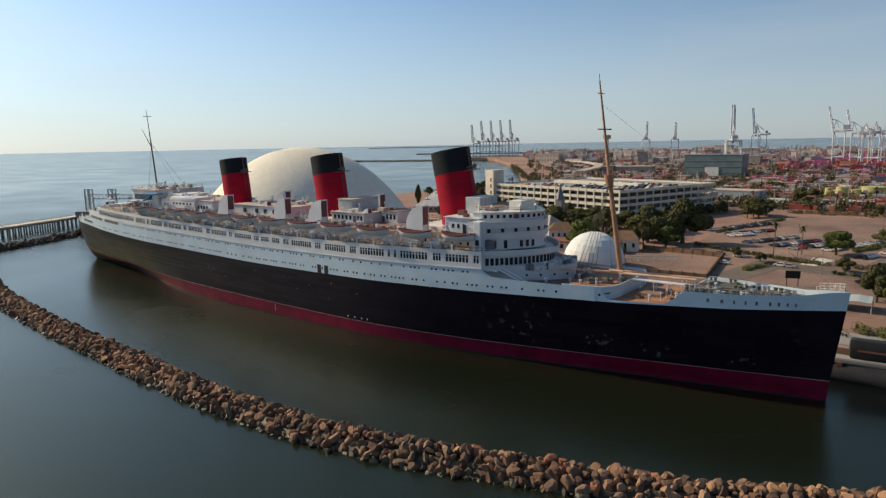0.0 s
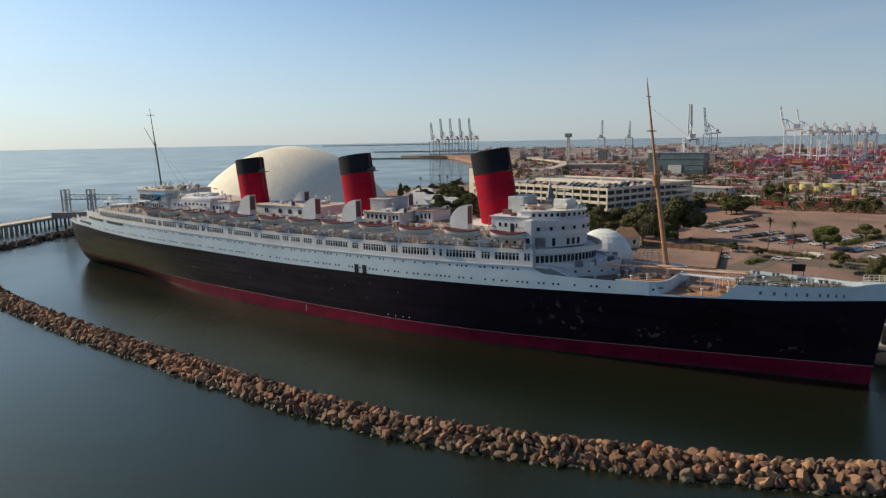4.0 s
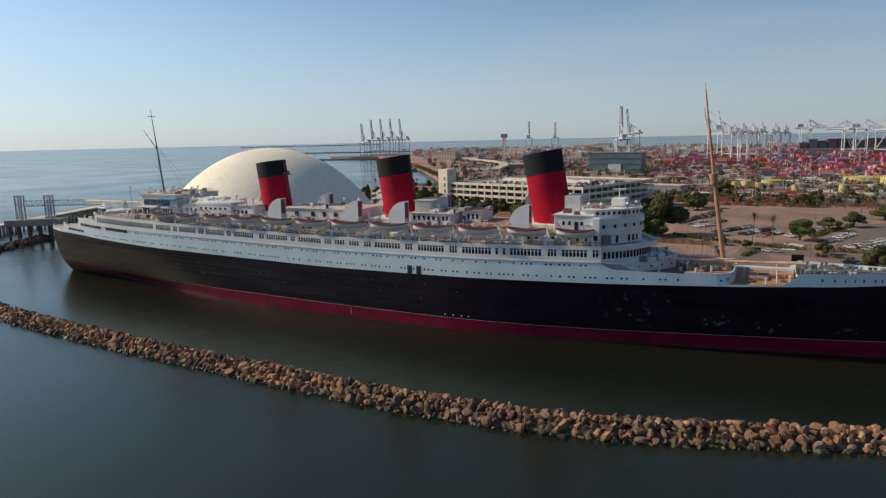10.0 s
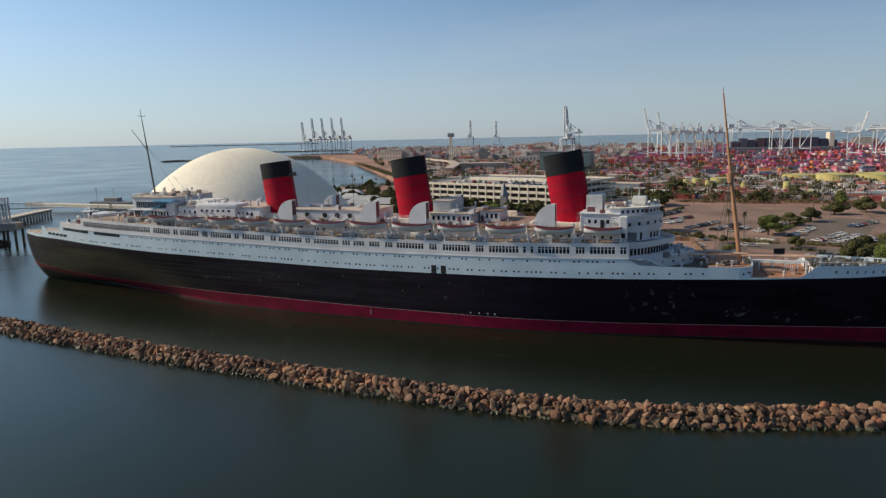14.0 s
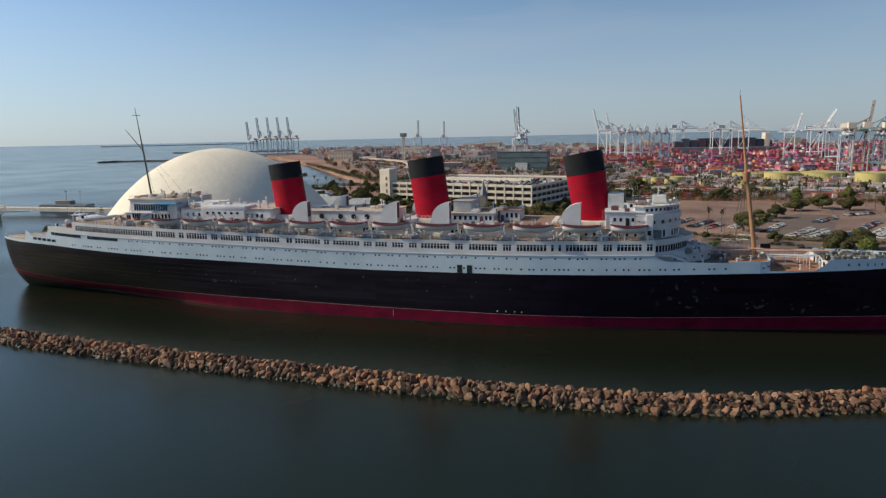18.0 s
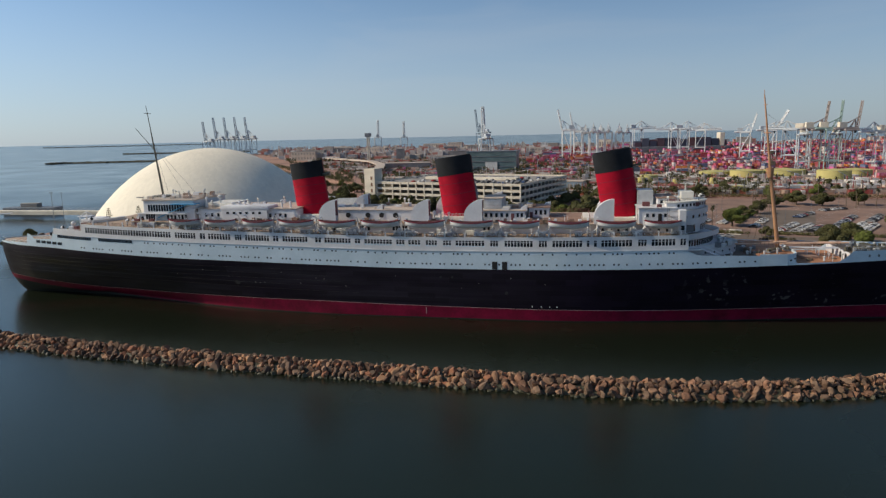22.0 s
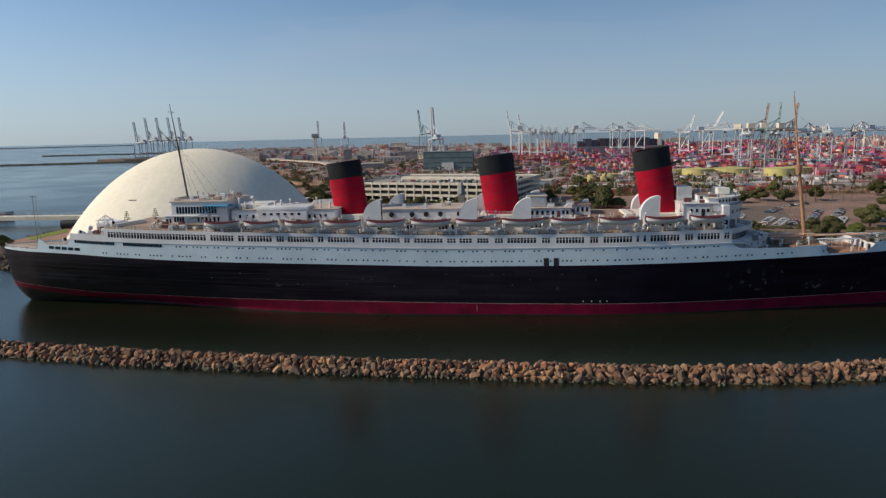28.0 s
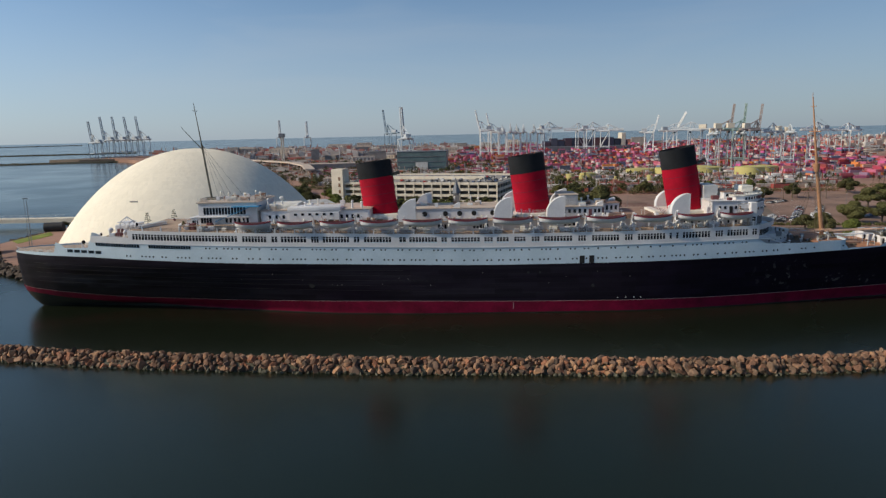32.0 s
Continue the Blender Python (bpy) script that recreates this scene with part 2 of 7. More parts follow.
M = {
    "water": water_material(),
    "black": hull_black_material(),
    "red": surface("crimson boot paint", (0.155, 0.003, 0.026), 0.6, var=0.5, scale=0.2, fine=1.2, gloss=0.15),
    "stripe": surface("pale waterline paint", (0.42, 0.3, 0.3), 0.6, scale=0.3),
    "white": surface("white ship paint", (0.7, 0.7, 0.71), 0.45, var=0.12, scale=0.15, fine=2.0, bump=0.06, tint=(0.58, 0.57, 0.59)),
    "hullwhite": surface("bluish white hull colour", (0.575, 0.675, 0.755), 0.5, var=0.12, scale=0.12, fine=1.5, bump=0.08, tint=(0.47, 0.575, 0.645), gloss=0.3),
    "cream": surface("cream ship paint", (0.76, 0.73, 0.66), 0.5, var=0.15, scale=0.4, fine=2.5),
    "deck": surface("weathered teak deck", (0.42, 0.31, 0.23), 0.75, var=0.35, scale=0.35, fine=5),
    "welldeck": surface("rusty brown deck paint", (0.4, 0.19, 0.1), 0.7, var=0.45, scale=0.4),
    "foredeck": surface("dark worn foredeck planking", (0.17, 0.14, 0.115), 0.8, var=0.45, scale=0.4, fine=4),
    "browndeck": surface("brown sports deck", (0.3, 0.19, 0.14), 0.8, var=0.3, scale=0.5),
    "roof": surface("sand-coloured roof coating", (0.52, 0.43, 0.36), 0.8, var=0.25, scale=0.3),
    "glass": glass_material("dark window glass", (0.012, 0.017, 0.024)),
    "carglass": surface("dusty car glass", (0.012, 0.014, 0.017), 0.6, bump=0, gloss=0.06),
    # near-black standing in for the shade inside openings; also doors and a board
    "dark": surface("opening shade and plain black", (0.02, 0.02, 0.022), 0.9, bump=0),
    "maroon": surface("grey-maroon ventilator paint", (0.17, 0.06, 0.062), 0.6, var=0.3),
    "funnel": surface("scarlet funnel paint", (0.4, 0.004, 0.024), 0.75, var=0.3, scale=0.2, fine=1.5, tint=(0.27, 0.003, 0.017), gloss=0.15),
    "funnelblack": surface("sooty black funnel paint", (0.02, 0.022, 0.026), 0.75, var=0.4, scale=0.3, gloss=0.15),
    "mast": surface("tan mast paint", (0.44, 0.23, 0.125), 0.55, var=0.25),
    "mastgrey": surface("dark olive-grey mast paint", (0.12, 0.11, 0.08), 0.6),
    "salmon": surface("salmon derrick paint", (0.62, 0.4, 0.29), 0.6),
    "steel": surface("grey deck steel", (0.19, 0.2, 0.22), 0.5, metal=0.3),
    "lightgrey": surface("pale grey metal", (0.55, 0.56, 0.56), 0.5),
    "blue": surface("blue awning canvas", (0.08, 0.3, 0.52), 0.8, var=0.3),
    "boatcover": surface("dark maroon boat canvas", (0.055, 0.01, 0.014), 0.8, var=0.3, scale=1.5),
    "boatred": surface("maroon boat rim", (0.17, 0.012, 0.028), 0.75, var=0.3, scale=1.5),
    "dome": surface("cream dome skin", (0.87, 0.8, 0.66), 0.75, var=0.06, scale=0.06, fine=0.8, bump=0.1),
    "membrane": surface("white stretched membrane", (0.76, 0.78, 0.76), 0.65, var=0.1, scale=0.2),
    "rock": surface("brown granite", (0.2, 0.104, 0.064), 0.9, var=0.65, scale=0.7, fine=4, bump=0.9, rand=0.5),
    "rockgrey": surface("grey-brown granite", (0.175, 0.112, 0.075), 0.9, var=0.65, scale=0.7, fine=4, bump=0.9, rand=0.5),
    "rocktan": surface("tan granite", (0.27, 0.155, 0.095), 0.9, var=0.6, scale=0.7, fine=4, bump=0.9, rand=0.4),
    "rockdark": surface("dark weathered shore rock", (0.1, 0.075, 0.058), 0.9, var=0.55, scale=0.7, fine=4, bump=0.9),
    "rockwet": surface("wet weedy rock", (0.07, 0.065, 0.04), 0.55, var=0.5, scale=0.8, fine=4, bump=0.8),
    "asphalt": surface("sun-bleached asphalt", (0.27, 0.172, 0.132), 0.9, var=0.55, scale=0.035, fine=0.6),
    "land": surface("dusty port ground", (0.34, 0.2, 0.15), 0.95, var=0.45, scale=0.012, fine=0.15),
    "seam": surface("paler plating seam", (0.018, 0.015, 0.017), 0.7, var=0.4, scale=0.3),
    "aqua": surface("pale grey-aqua canopy cloth", (0.4, 0.46, 0.46), 0.7, var=0.15, scale=0.3),
    "road": surface("grey-brown road asphalt", (0.16, 0.125, 0.1), 0.9, var=0.25, scale=0.1, fine=1),
    "lawn": surface("watered lawn", (0.2, 0.24, 0.035), 0.95, var=0.4, scale=0.2, fine=3),
    "concrete": surface("pale concrete", (0.72, 0.65, 0.54), 0.85, var=0.18, scale=0.15, fine=1),
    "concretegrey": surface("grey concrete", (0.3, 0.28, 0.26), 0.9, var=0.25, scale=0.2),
    "leaf": surface("dull green leaves", (0.1, 0.098, 0.033), 0.8, var=0.5, scale=0.5, fine=2, bump=0, rand=0.25),
    "leafbright": surface("fresh green leaves", (0.12, 0.145, 0.03), 0.8, var=0.5, scale=0.5, fine=2, bump=0, rand=0.2),
    "palm": surface("palm fronds", (0.07, 0.068, 0.033), 0.8, var=0.4, bump=0),
    "bark": surface("grey-brown bark", (0.16, 0.12, 0.09), 0.95, var=0.4, scale=2),
    "tyre": surface("black rubber", (0.02, 0.02, 0.02), 0.9, bump=0),
    "crane": surface("pale grey crane paint", (0.47, 0.51, 0.55), 0.6, var=0.2, scale=0.05),
    "cranewhite": surface("white crane paint", (0.7, 0.72, 0.73), 0.6, var=0.2, scale=0.05),
    "cranebrown": surface("brown-grey crane paint", (0.3, 0.26, 0.25), 0.65, var=0.2, scale=0.05),
    "cranegreen": surface("green-grey crane paint", (0.27, 0.37, 0.36), 0.65, var=0.2, scale=0.05),
    "craneblue": surface("blue-grey crane paint", (0.25, 0.33, 0.4), 0.6, var=0.2, scale=0.05),
    "tank": surface("pale yellow tank paint", (0.5, 0.44, 0.17), 0.7, var=0.2, scale=0.08),
    "brick": surface("brown roof shingle", (0.22, 0.13, 0.08), 0.9, var=0.3),
    "teal": surface("dull teal curtain wall", (0.1, 0.15, 0.16), 0.45, var=0.3, scale=0.1, fine=0.5),
    "sub": surface("black submarine steel", (0.025, 0.026, 0.03), 0.6, var=0.4),
    "shadeweed": surface("black painted shade and weed on the hull", (0.01, 0.012, 0.009), 0.8, var=0.4, scale=0.6),
    "letter": surface("dark lettering paint", (0.12, 0.13, 0.14), 0.6, bump=0),
    "rust": surface("rust-red steel", (0.25, 0.1, 0.06), 0.8),
}
CARS = [surface("car paint " + c, v, 0.5, var=0.1, bump=0, gloss=0.25) for c, v in (
    ("white", (0.58, 0.57, 0.56)), ("silver", (0.3, 0.3, 0.31)), ("black", (0.025, 0.025, 0.03)), ("red", (0.3, 0.02, 0.02)), ("blue", (0.05, 0.08, 0.16)), ("grey", (0.15, 0.15, 0.15)))]

# the dome's skin is laid in small flat panels that weather unevenly
dm = M["dome"].node_tree
shade, tone, spot = dm.nodes.new("ShaderNodeMapRange"), dm.nodes.new("ShaderNodeMix"), dm.nodes.new("ShaderNodeNewGeometry")
dm.links.new(spot.outputs["Random Per Island"], shade.inputs["Value"])
shade.inputs["To Min"].default_value, shade.inputs["To Max"].default_value = 0.955, 1.025
tone.data_type, tone.blend_type = "RGBA", "MULTIPLY"
tone.inputs["Factor"].default_value = 1.0
skin = dm.nodes["Principled BSDF"].inputs["Base Color"]
dm.links.new(skin.links[0].from_socket, tone.inputs[6]), dm.links.new(shade.outputs[0], tone.inputs[7]), dm.links.new(tone.outputs[2], skin)
BOXES = islands("container paint", ((0.42, 0.07, 0.07), (0.42, 0.06, 0.1), (0.3, 0.07, 0.09), (0.62, 0.12, 0.33), (0.7, 0.24, 0.07), (0.36, 0.1, 0.13), (0.66, 0.6, 0.58),
                                    (0.14, 0.17, 0.28), (0.5, 0.46, 0.45), (0.3, 0.06, 0.06), (0.46, 0.1, 0.13), (0.55, 0.16, 0.26), (0.3, 0.2, 0.3), (0.1, 0.12, 0.16), (0.62, 0.36, 0.3)), 0.6, fine=0.6)
CARGO = islands("dark deck cargo", ((0.05, 0.06, 0.1), (0.07, 0.07, 0.11), (0.1, 0.06, 0.08), (0.04, 0.05, 0.08), (0.09, 0.1, 0.14), (0.14, 0.07, 0.08)), 0.6, fine=0.6)
HOUSES = islands("far building walls", ((0.5, 0.42, 0.36), (0.36, 0.28, 0.25), (0.58, 0.53, 0.5), (0.3, 0.31, 0.34), (0.4, 0.14, 0.12), (0.7, 0.67, 0.64), (0.42, 0.2, 0.17), (0.45, 0.4, 0.38)), 0.9, fine=0.2)


# ---- building helpers ----
def part(name, bm, material, parent=None, label="", smooth=False):
    """Links a bmesh as one mesh object under a thing or a part."""
    if smooth:
        bm.normal_update()
        bmesh.ops.split_edges(bm, edges=[e for e in bm.edges if len(e.link_faces) == 2 and e.calc_face_angle() > 0.7])
    me = bpy.data.meshes.new(name)
    bm.to_mesh(me)
    bm.free()
    me.materials.append(material)
    if smooth:
        me.polygons.foreach_set("use_smooth", [True] * len(me.polygons))
    ob = new(name, me)
    ob.parent = parent
    return tagged(ob, label)


def sheet(name, verts, faces, material, parent=None, label="", smooth=False):
    me = bpy.data.meshes.new(name)
    me.from_pydata(verts, [], faces)
    me.materials.append(material)
    me.update()
    if smooth:
        me.polygons.foreach_set("use_smooth", [True] * len(me.polygons))
    ob = new(name, me)
    ob.parent = parent
    return tagged(ob, label)


def thing(name, m, label, category, group="", kind=""):
    ob = new(name)
    ob.empty_display_size = 0.5
    ob.matrix_basis = m
    return tagged(ob, label, category, group, kind)


def again(ob, m, parent):
    """Another object on the same mesh."""
    o = ob.copy()
    scene.collection.objects.link(o)
    o.parent, o.matrix_basis = parent, m
    return o


def box(bm, x0, x1, y0, y1, z0, z1, bevel=0.0, m=None):
    made = bmesh.ops.create_cube(bm, size=1, matrix=Matrix.Translation(((x0 + x1) / 2, (y0 + y1) / 2, (z0 + z1) / 2)) @ Matrix.Diagonal((x1 - x0, y1 - y0, z1 - z0, 1)))
    if bevel:
        edges = list({e for v in made["verts"] for e in v.link_edges})
        made = bmesh.ops.bevel(bm, geom=edges, offset=bevel, segments=2, affect="EDGES", profile=0.6)
    if m is not None:
        bmesh.ops.transform(bm, matrix=m, verts=list({v for f in made["faces"] for v in f.verts}) if bevel else made["verts"])
    return bm


def rod(bm, a, b, r0, r1=None, n=8):
    a, b = Vector(a), Vector(b)
    q = (b - a).to_track_quat("Z", "Y").to_matrix().to_4x4()
    bmesh.ops.create_cone(bm, cap_ends=True, segments=n, radius1=r0, radius2=r0 if r1 is None else r1, depth=(b - a).length, matrix=Matrix.Translation((a + b) / 2) @ q)
    return bm


def beam(bm, a, b, w):
    return rod(bm, a, b, w * 0.7, None, 4)


def ball(bm, c, r, sub=2, scale=(1, 1, 1)):
    bmesh.ops.create_icosphere(bm, subdivisions=sub, radius=r, matrix=Matrix.Translation(c) @ Matrix.Diagonal((*scale, 1)))
    return bm


def prism(bm, outline, z0, z1, m=None):
    """An upright block over a plan outline, counter-clockwise."""
    lo, hi = [bm.verts.new((x, y, z0)) for x, y in outline], [bm.verts.new((x, y, z1)) for x, y in outline]
    bm.faces.new(hi), bm.faces.new(lo[::-1])
    for i in range(len(lo)):
        j = (i + 1) % len(lo)
        bm.faces.new((lo[i], lo[j], hi[j], hi[i]))
    if m is not None:
        bmesh.ops.transform(bm, matrix=m, verts=lo + hi)
    return bm


def B():
    return bmesh.new()


# ---- water and land ----
rng = random.Random(7)


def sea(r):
    """Height of the water sheet; its far rim is lifted to fit the horizon in the camera's view."""
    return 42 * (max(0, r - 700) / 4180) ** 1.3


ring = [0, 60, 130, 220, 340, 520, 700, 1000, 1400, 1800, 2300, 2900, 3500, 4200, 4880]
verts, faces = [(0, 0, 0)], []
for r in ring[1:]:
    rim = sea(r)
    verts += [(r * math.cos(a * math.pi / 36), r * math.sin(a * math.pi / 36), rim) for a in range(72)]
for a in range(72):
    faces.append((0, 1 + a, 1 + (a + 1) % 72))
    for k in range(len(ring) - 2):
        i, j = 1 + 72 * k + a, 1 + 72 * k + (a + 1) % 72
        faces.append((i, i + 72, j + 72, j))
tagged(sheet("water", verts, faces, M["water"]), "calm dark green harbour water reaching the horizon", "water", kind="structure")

SHORE = [(160, 27), (120, 25), (40, 24), (-60, 24), (-140, 23), (-160, 34), (-184, 47), (-205, 62), (-243, 112), (-243, 172), (-244, 215), (-258, 300), (-250, 428), (-196, 452), (-184, 492),
         (-243, 545), (-314, 655), (-412, 805), (-541, 996), (-752, 1250), (-860, 1340), (-800, 1480), (-650, 1730), (-380, 1740), (-180, 1640), (300, 1560), (900, 1450), (2200, 1250), (4300, 800), (4500, 300), (900, 34), (260, 30)]


def rise(x, y):
    """How far the port land is lifted above the near shore, far off, to fit the camera's view."""
    u = min(1, max(0, (y - 450) / 1600))
    return 16 * u * u * (3 - 2 * u)


bm = B()
prism(bm, SHORE[::-1], -3, 3.6)
for y in range(500, 2100, 100):
    bmesh.ops.bisect_plane(bm, geom=bm.verts[:] + bm.edges[:] + bm.faces[:], plane_co=(0, y, 0), plane_no=(0, 1, 0))
for v in bm.verts:
    if v.co.z > 0:
        v.co.z += rise(v.co.x, v.co.y)
tagged(part("ground", bm, M["land"]), "dusty port land behind the liner, rising far off", "ground", kind="structure")
bm = B()
prism(bm, [(56, 62), (58, 124), (80, 146), (76, 196), (88, 250), (104, 300), (320, 300), (330, 50)][::-1], 3.5, 3.66)
tagged(part("parking_lot", bm, M["asphalt"]), "sun-bleached tan asphalt parking lot", "parking lot", kind="structure")
bm = B()
prism(bm, [(106, 92), (112, 132), (140, 126), (230, 106), (330, 94), (330, 82), (226, 94), (138, 113), (122, 116), (116, 90)][::-1], 3.66, 3.74)
tagged(part("road", bm, M["road"]), "grey access road along the parking lot", "road", kind="structure")
bm = B()
prism(bm, [(146, 140), (160, 214), (176, 232), (196, 226), (178, 170), (168, 132)][::-1], 3.66, 3.72)
tagged(part("road", bm, M["road"]), "darker asphalt bays beside the hedge", "road", kind="structure")
bm = B()
prism(bm, [(124, 119), (129, 119), (136, 146), (130, 147)], 3.66, 3.735)
tagged(part("pavement", bm, M["concrete"]), "pale concrete walkway crossing the road", "pavement", kind="structure")
bm = B()
prism(bm, [(-242, 121), (-233, 112), (-232, 140), (-241, 152)], 3.6, 3.8)
tagged(part("lawn", bm, M["lawn"]), "bright green lawn strip on the point beyond the stern", "lawn", kind="structure")
bm = B()
prism(bm, [(-985, 1330), (-890, 1290), (-740, 1300), (-560, 1480), (-600, 1700), (-850, 1620)], -3, 12.2)
tagged(part("terminal_pier", bm, M["road"]), "low dark terminal pier under the far cranes", "pier", kind="structure")
bm = B()
prism(bm, [(-150, 25), (160, 29), (160, 40), (-150, 40)], 3.6, 3.75)
tagged(part("quay", bm, M["concretegrey"]), "grey concrete quay beside the liner", "quay", kind="structure")

# ---- the liner ----
DECK_X = [-154.6, -152.2, -148.4, -138.5, -130, -108, -89, -65, -45, 50, 67, 83, 100, 118, 137, 146, 155]
DECK_Y = [0, 4.2, 6.2, 9.6, 11.3, 14.8, 16.6, 18.0, 18.3, 18.3, 17.2, 15.8, 13.6, 11.0, 7.0, 3.6, 0]
LINE_X = [-148.3, -130, -112, -99, -81, -70, -60, -45, -20, 42, 55, 67, 85, 103, 121, 133, 147, 152.9]
LINE_Y = [0, 0.5, 2.3, 4.4, 8.6, 11.2, 13.4, 16.2, 18.3, 18.3, 17.5, 16.0, 12.9, 9.5, 5.8, 3.4, 0.9, 0]


def half(x):
    return float(np.interp(x, DECK_X, DECK_Y))


def sheer(x):
    aft = float(np.interp(x, [-155, -144, -133, -122, -100, -80, -57, -40, -22, -5, 5], [0.1, 0.3, 0.6, 0.7, 0.8, 0.95, 1.0, 0.85, 0.5, 0.1, 0]))
    return (max(0, x - 10) / 145) ** 2 * 3.1 + (max(0, -20 - x) / 135) ** 2 * 4.2 + aft


def ends(z):
    """Where the profile of stern and stem stands at a height."""
    return (float(np.interp(z, [-3, 0, 1, 2, 3, 4, 5.5, 8, 19.5], [-145, -148.3, -149.6, -150.7, -151.6, -152.4, -153.3, -154.2, -154.6])),
            float(np.interp(z, [-3, 3.6, 18, 22], [152.4, 152.9, 154.8, 155.3])))


def shell(u, z):
    """A point of the starboard shell: u from stern 0 to stem 1."""
    a, b = ends(z)
    xd = -154.6 + u * 309.6
    aft = max(0.0, 1 - u / 0.32)
    x = xd + (a + 154.6) * aft ** 2 + (b - 155) * u
    foot = float(np.interp(x, [-153.3, -152.4, -151.6, -150.7, -149.6, -148.3, -115], [5.5, 4, 3, 2, 1, 0.2, 1]))    # underside of the counter
    f = min(1, max(0, (z - foot) / (16 - foot))) ** (0.9 - 0.45 * aft)
    return x, -(float(np.interp(x, LINE_X, LINE_Y)) * (1 - f) + float(np.interp(xd, DECK_X, DECK_Y)) * f)


def shell_at(x, z):
    u = (x + 154.6) / 309.6
    for i in range(12):
        u -= (shell(u, z)[0] - x) / 309.6
    return shell(u, z)[1]


def paint_line(x):
    return 15.0 + sheer(x) + float(np.interp(x, [-144, -122, -100, -80], [0.05, 0.45, 0.35, 0.1]))


def main_line(x):
    return 20.6 + sheer(x)


def white_top(x):
    """Upper edge of the white shell plating."""
    return float(np.interp(x, [-157, -135.6, -134.8, -133.4, -131.6, -123.4, -122.6, 84, 85, 92, 102, 112.4, 113.4, 125.5, 127.5, 137, 148, 152, 155.3],
                           [19.8, 19.9, 23.2, 22.9, 21.5, 21.6, main_line(-122.6), main_line(84), 19.7, 19.5, 19.4, 19.3, 17.2, 17.4, 20.3, 20.4, 20.8, 21.6, 21.8]))



US = [0.5 - 0.5 * math.cos(math.pi * i / 150) for i in range(151)]
US = sorted([0.45 * u + 0.55 * i / 150 for i, u in enumerate(US)] + [(x + 154.6) / 309.6 for x in (-135.7, -134.8, -133.4, -131.6, -123.4, -122.6)])


def band(low, high, rows):
    """Both sides of the shell between two lines given as functions of x."""
    vs, fs = [], []
    for side in (1, -1):
        base = len(vs)
        for u in US:
            x0 = -154.6 + u * 309.6
            lo, hi = low(x0), high(x0)
            for k in range(rows + 1):
                z = lo + (hi - lo) * k / rows
                x, y = shell(u, z)
                vs.append((x, side * y, z))
        for i in range(len(US) - 1):
            for k in range(rows):
                a = base + i * (rows + 1) + k
                q = (a, a + rows + 1, a + rows + 2, a + 1)
                fs.append(q if side == 1 else q[::-1])
    return vs, fs


def boot_line(x):
    return float(np.interp(x, [-155, -149, -140, -130, -119, -108, -80, -62, -46, -21, 0, 19, 45, 82, 155], [7.7, 7.1, 6.2, 5.2, 4.2, 3.75, 3.65, 3.9, 4.1, 4.2, 3.8, 3.6, 3.5, 3.4, 4.2]))


liner = thing("ocean_liner", pose(0, 0, 0), "black, white and crimson old three-funnel ocean liner moored afloat", "ship")




def shade_line(x):
    """Upper edge of the black painted shade under the counter stern and of the weed forward."""
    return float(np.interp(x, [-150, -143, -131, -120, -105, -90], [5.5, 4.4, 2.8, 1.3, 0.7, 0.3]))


# shade below the counter put into black colour; weed along the waterline
sheet("weed_growth", *band(lambda x: -3.2, shade_line, 6), M["shadeweed"], liner, "black weed under the counter stern and at the water's edge", True)
sheet("boot_topping", *band(shade_line, boot_line, 6), M["red"], liner, "crimson underwater paint above the water", True)
sheet("waterline_stripe", *band(boot_line, lambda x: boot_line(x) + 0.1, 1), M["stripe"], liner, "thin pale stripe")
sheet("black_hull", *band(lambda x: boot_line(x) + 0.1, paint_line, 10), M["black"], liner, "black plating with flaked grey patches", True)
sheet("white_hull", *band(paint_line, white_top, 4), M["hullwhite"], liner, "bluish white upper plating")


def deck_sheet(name, x0, x1, level, inset, material, label, parent=None, thick=0.2):
    n = max(4, int((x1 - x0) / 3))
    xs = [x0 + (x1 - x0) * i / n for i in range(n + 1)]
    vs, fs = [], []
    for x in xs:
        w, z = max(0.3, half(x) - inset), level(x)
        vs += [(x, -w, z), (x, w, z), (x, -w, z - thick), (x, w, z - thick)]
    for i in range(n):
        a, b = 4 * i, 4 * i + 4
        fs += [(a, b, b + 1, a + 1), (a + 2, a + 3, b + 3, b + 2), (a, a + 2, b + 2, b), (a + 1, b + 1, b + 3, a + 3)]
    fs += [(0, 1, 3, 2), (4 * n, 4 * n + 2, 4 * n + 3, 4 * n + 1)]
    return sheet(name, vs, fs, material, parent or liner, label)


deck_sheet("stern_deck", -153.8, -131, lambda x: paint_line(x) + 0.35, 0.35, M["deck"], "worn teak stern deck")
deck_sheet("aft_deck", -131.4, -121, lambda x: 20.9, 0.35, M["deck"], "worn teak deck")
deck_sheet("aft_deck", -121.6, -108.6, lambda x: 24.1, 0.35, M["deck"], "worn teak deck")
deck_sheet("boat_deck", -109, 84, lambda x: 24.5 + sheer(x), 0.05, M["deck"], "worn teak boat deck")
deck_sheet("fore_deck", 83, 113.2, lambda x: 18.4, 0.5, M["foredeck"], "dark worn teak fore deck")
deck_sheet("well_deck", 109.5, 127.6, lambda x: paint_line(x) + 0.25, 0.4, M["welldeck"], "rusty brown well deck")
deck_sheet("forecastle_deck", 127.2, 153.6, lambda x: 19.55 + max(0, x - 140) * 0.03, 0.5, M["foredeck"], "dark worn forecastle deck")
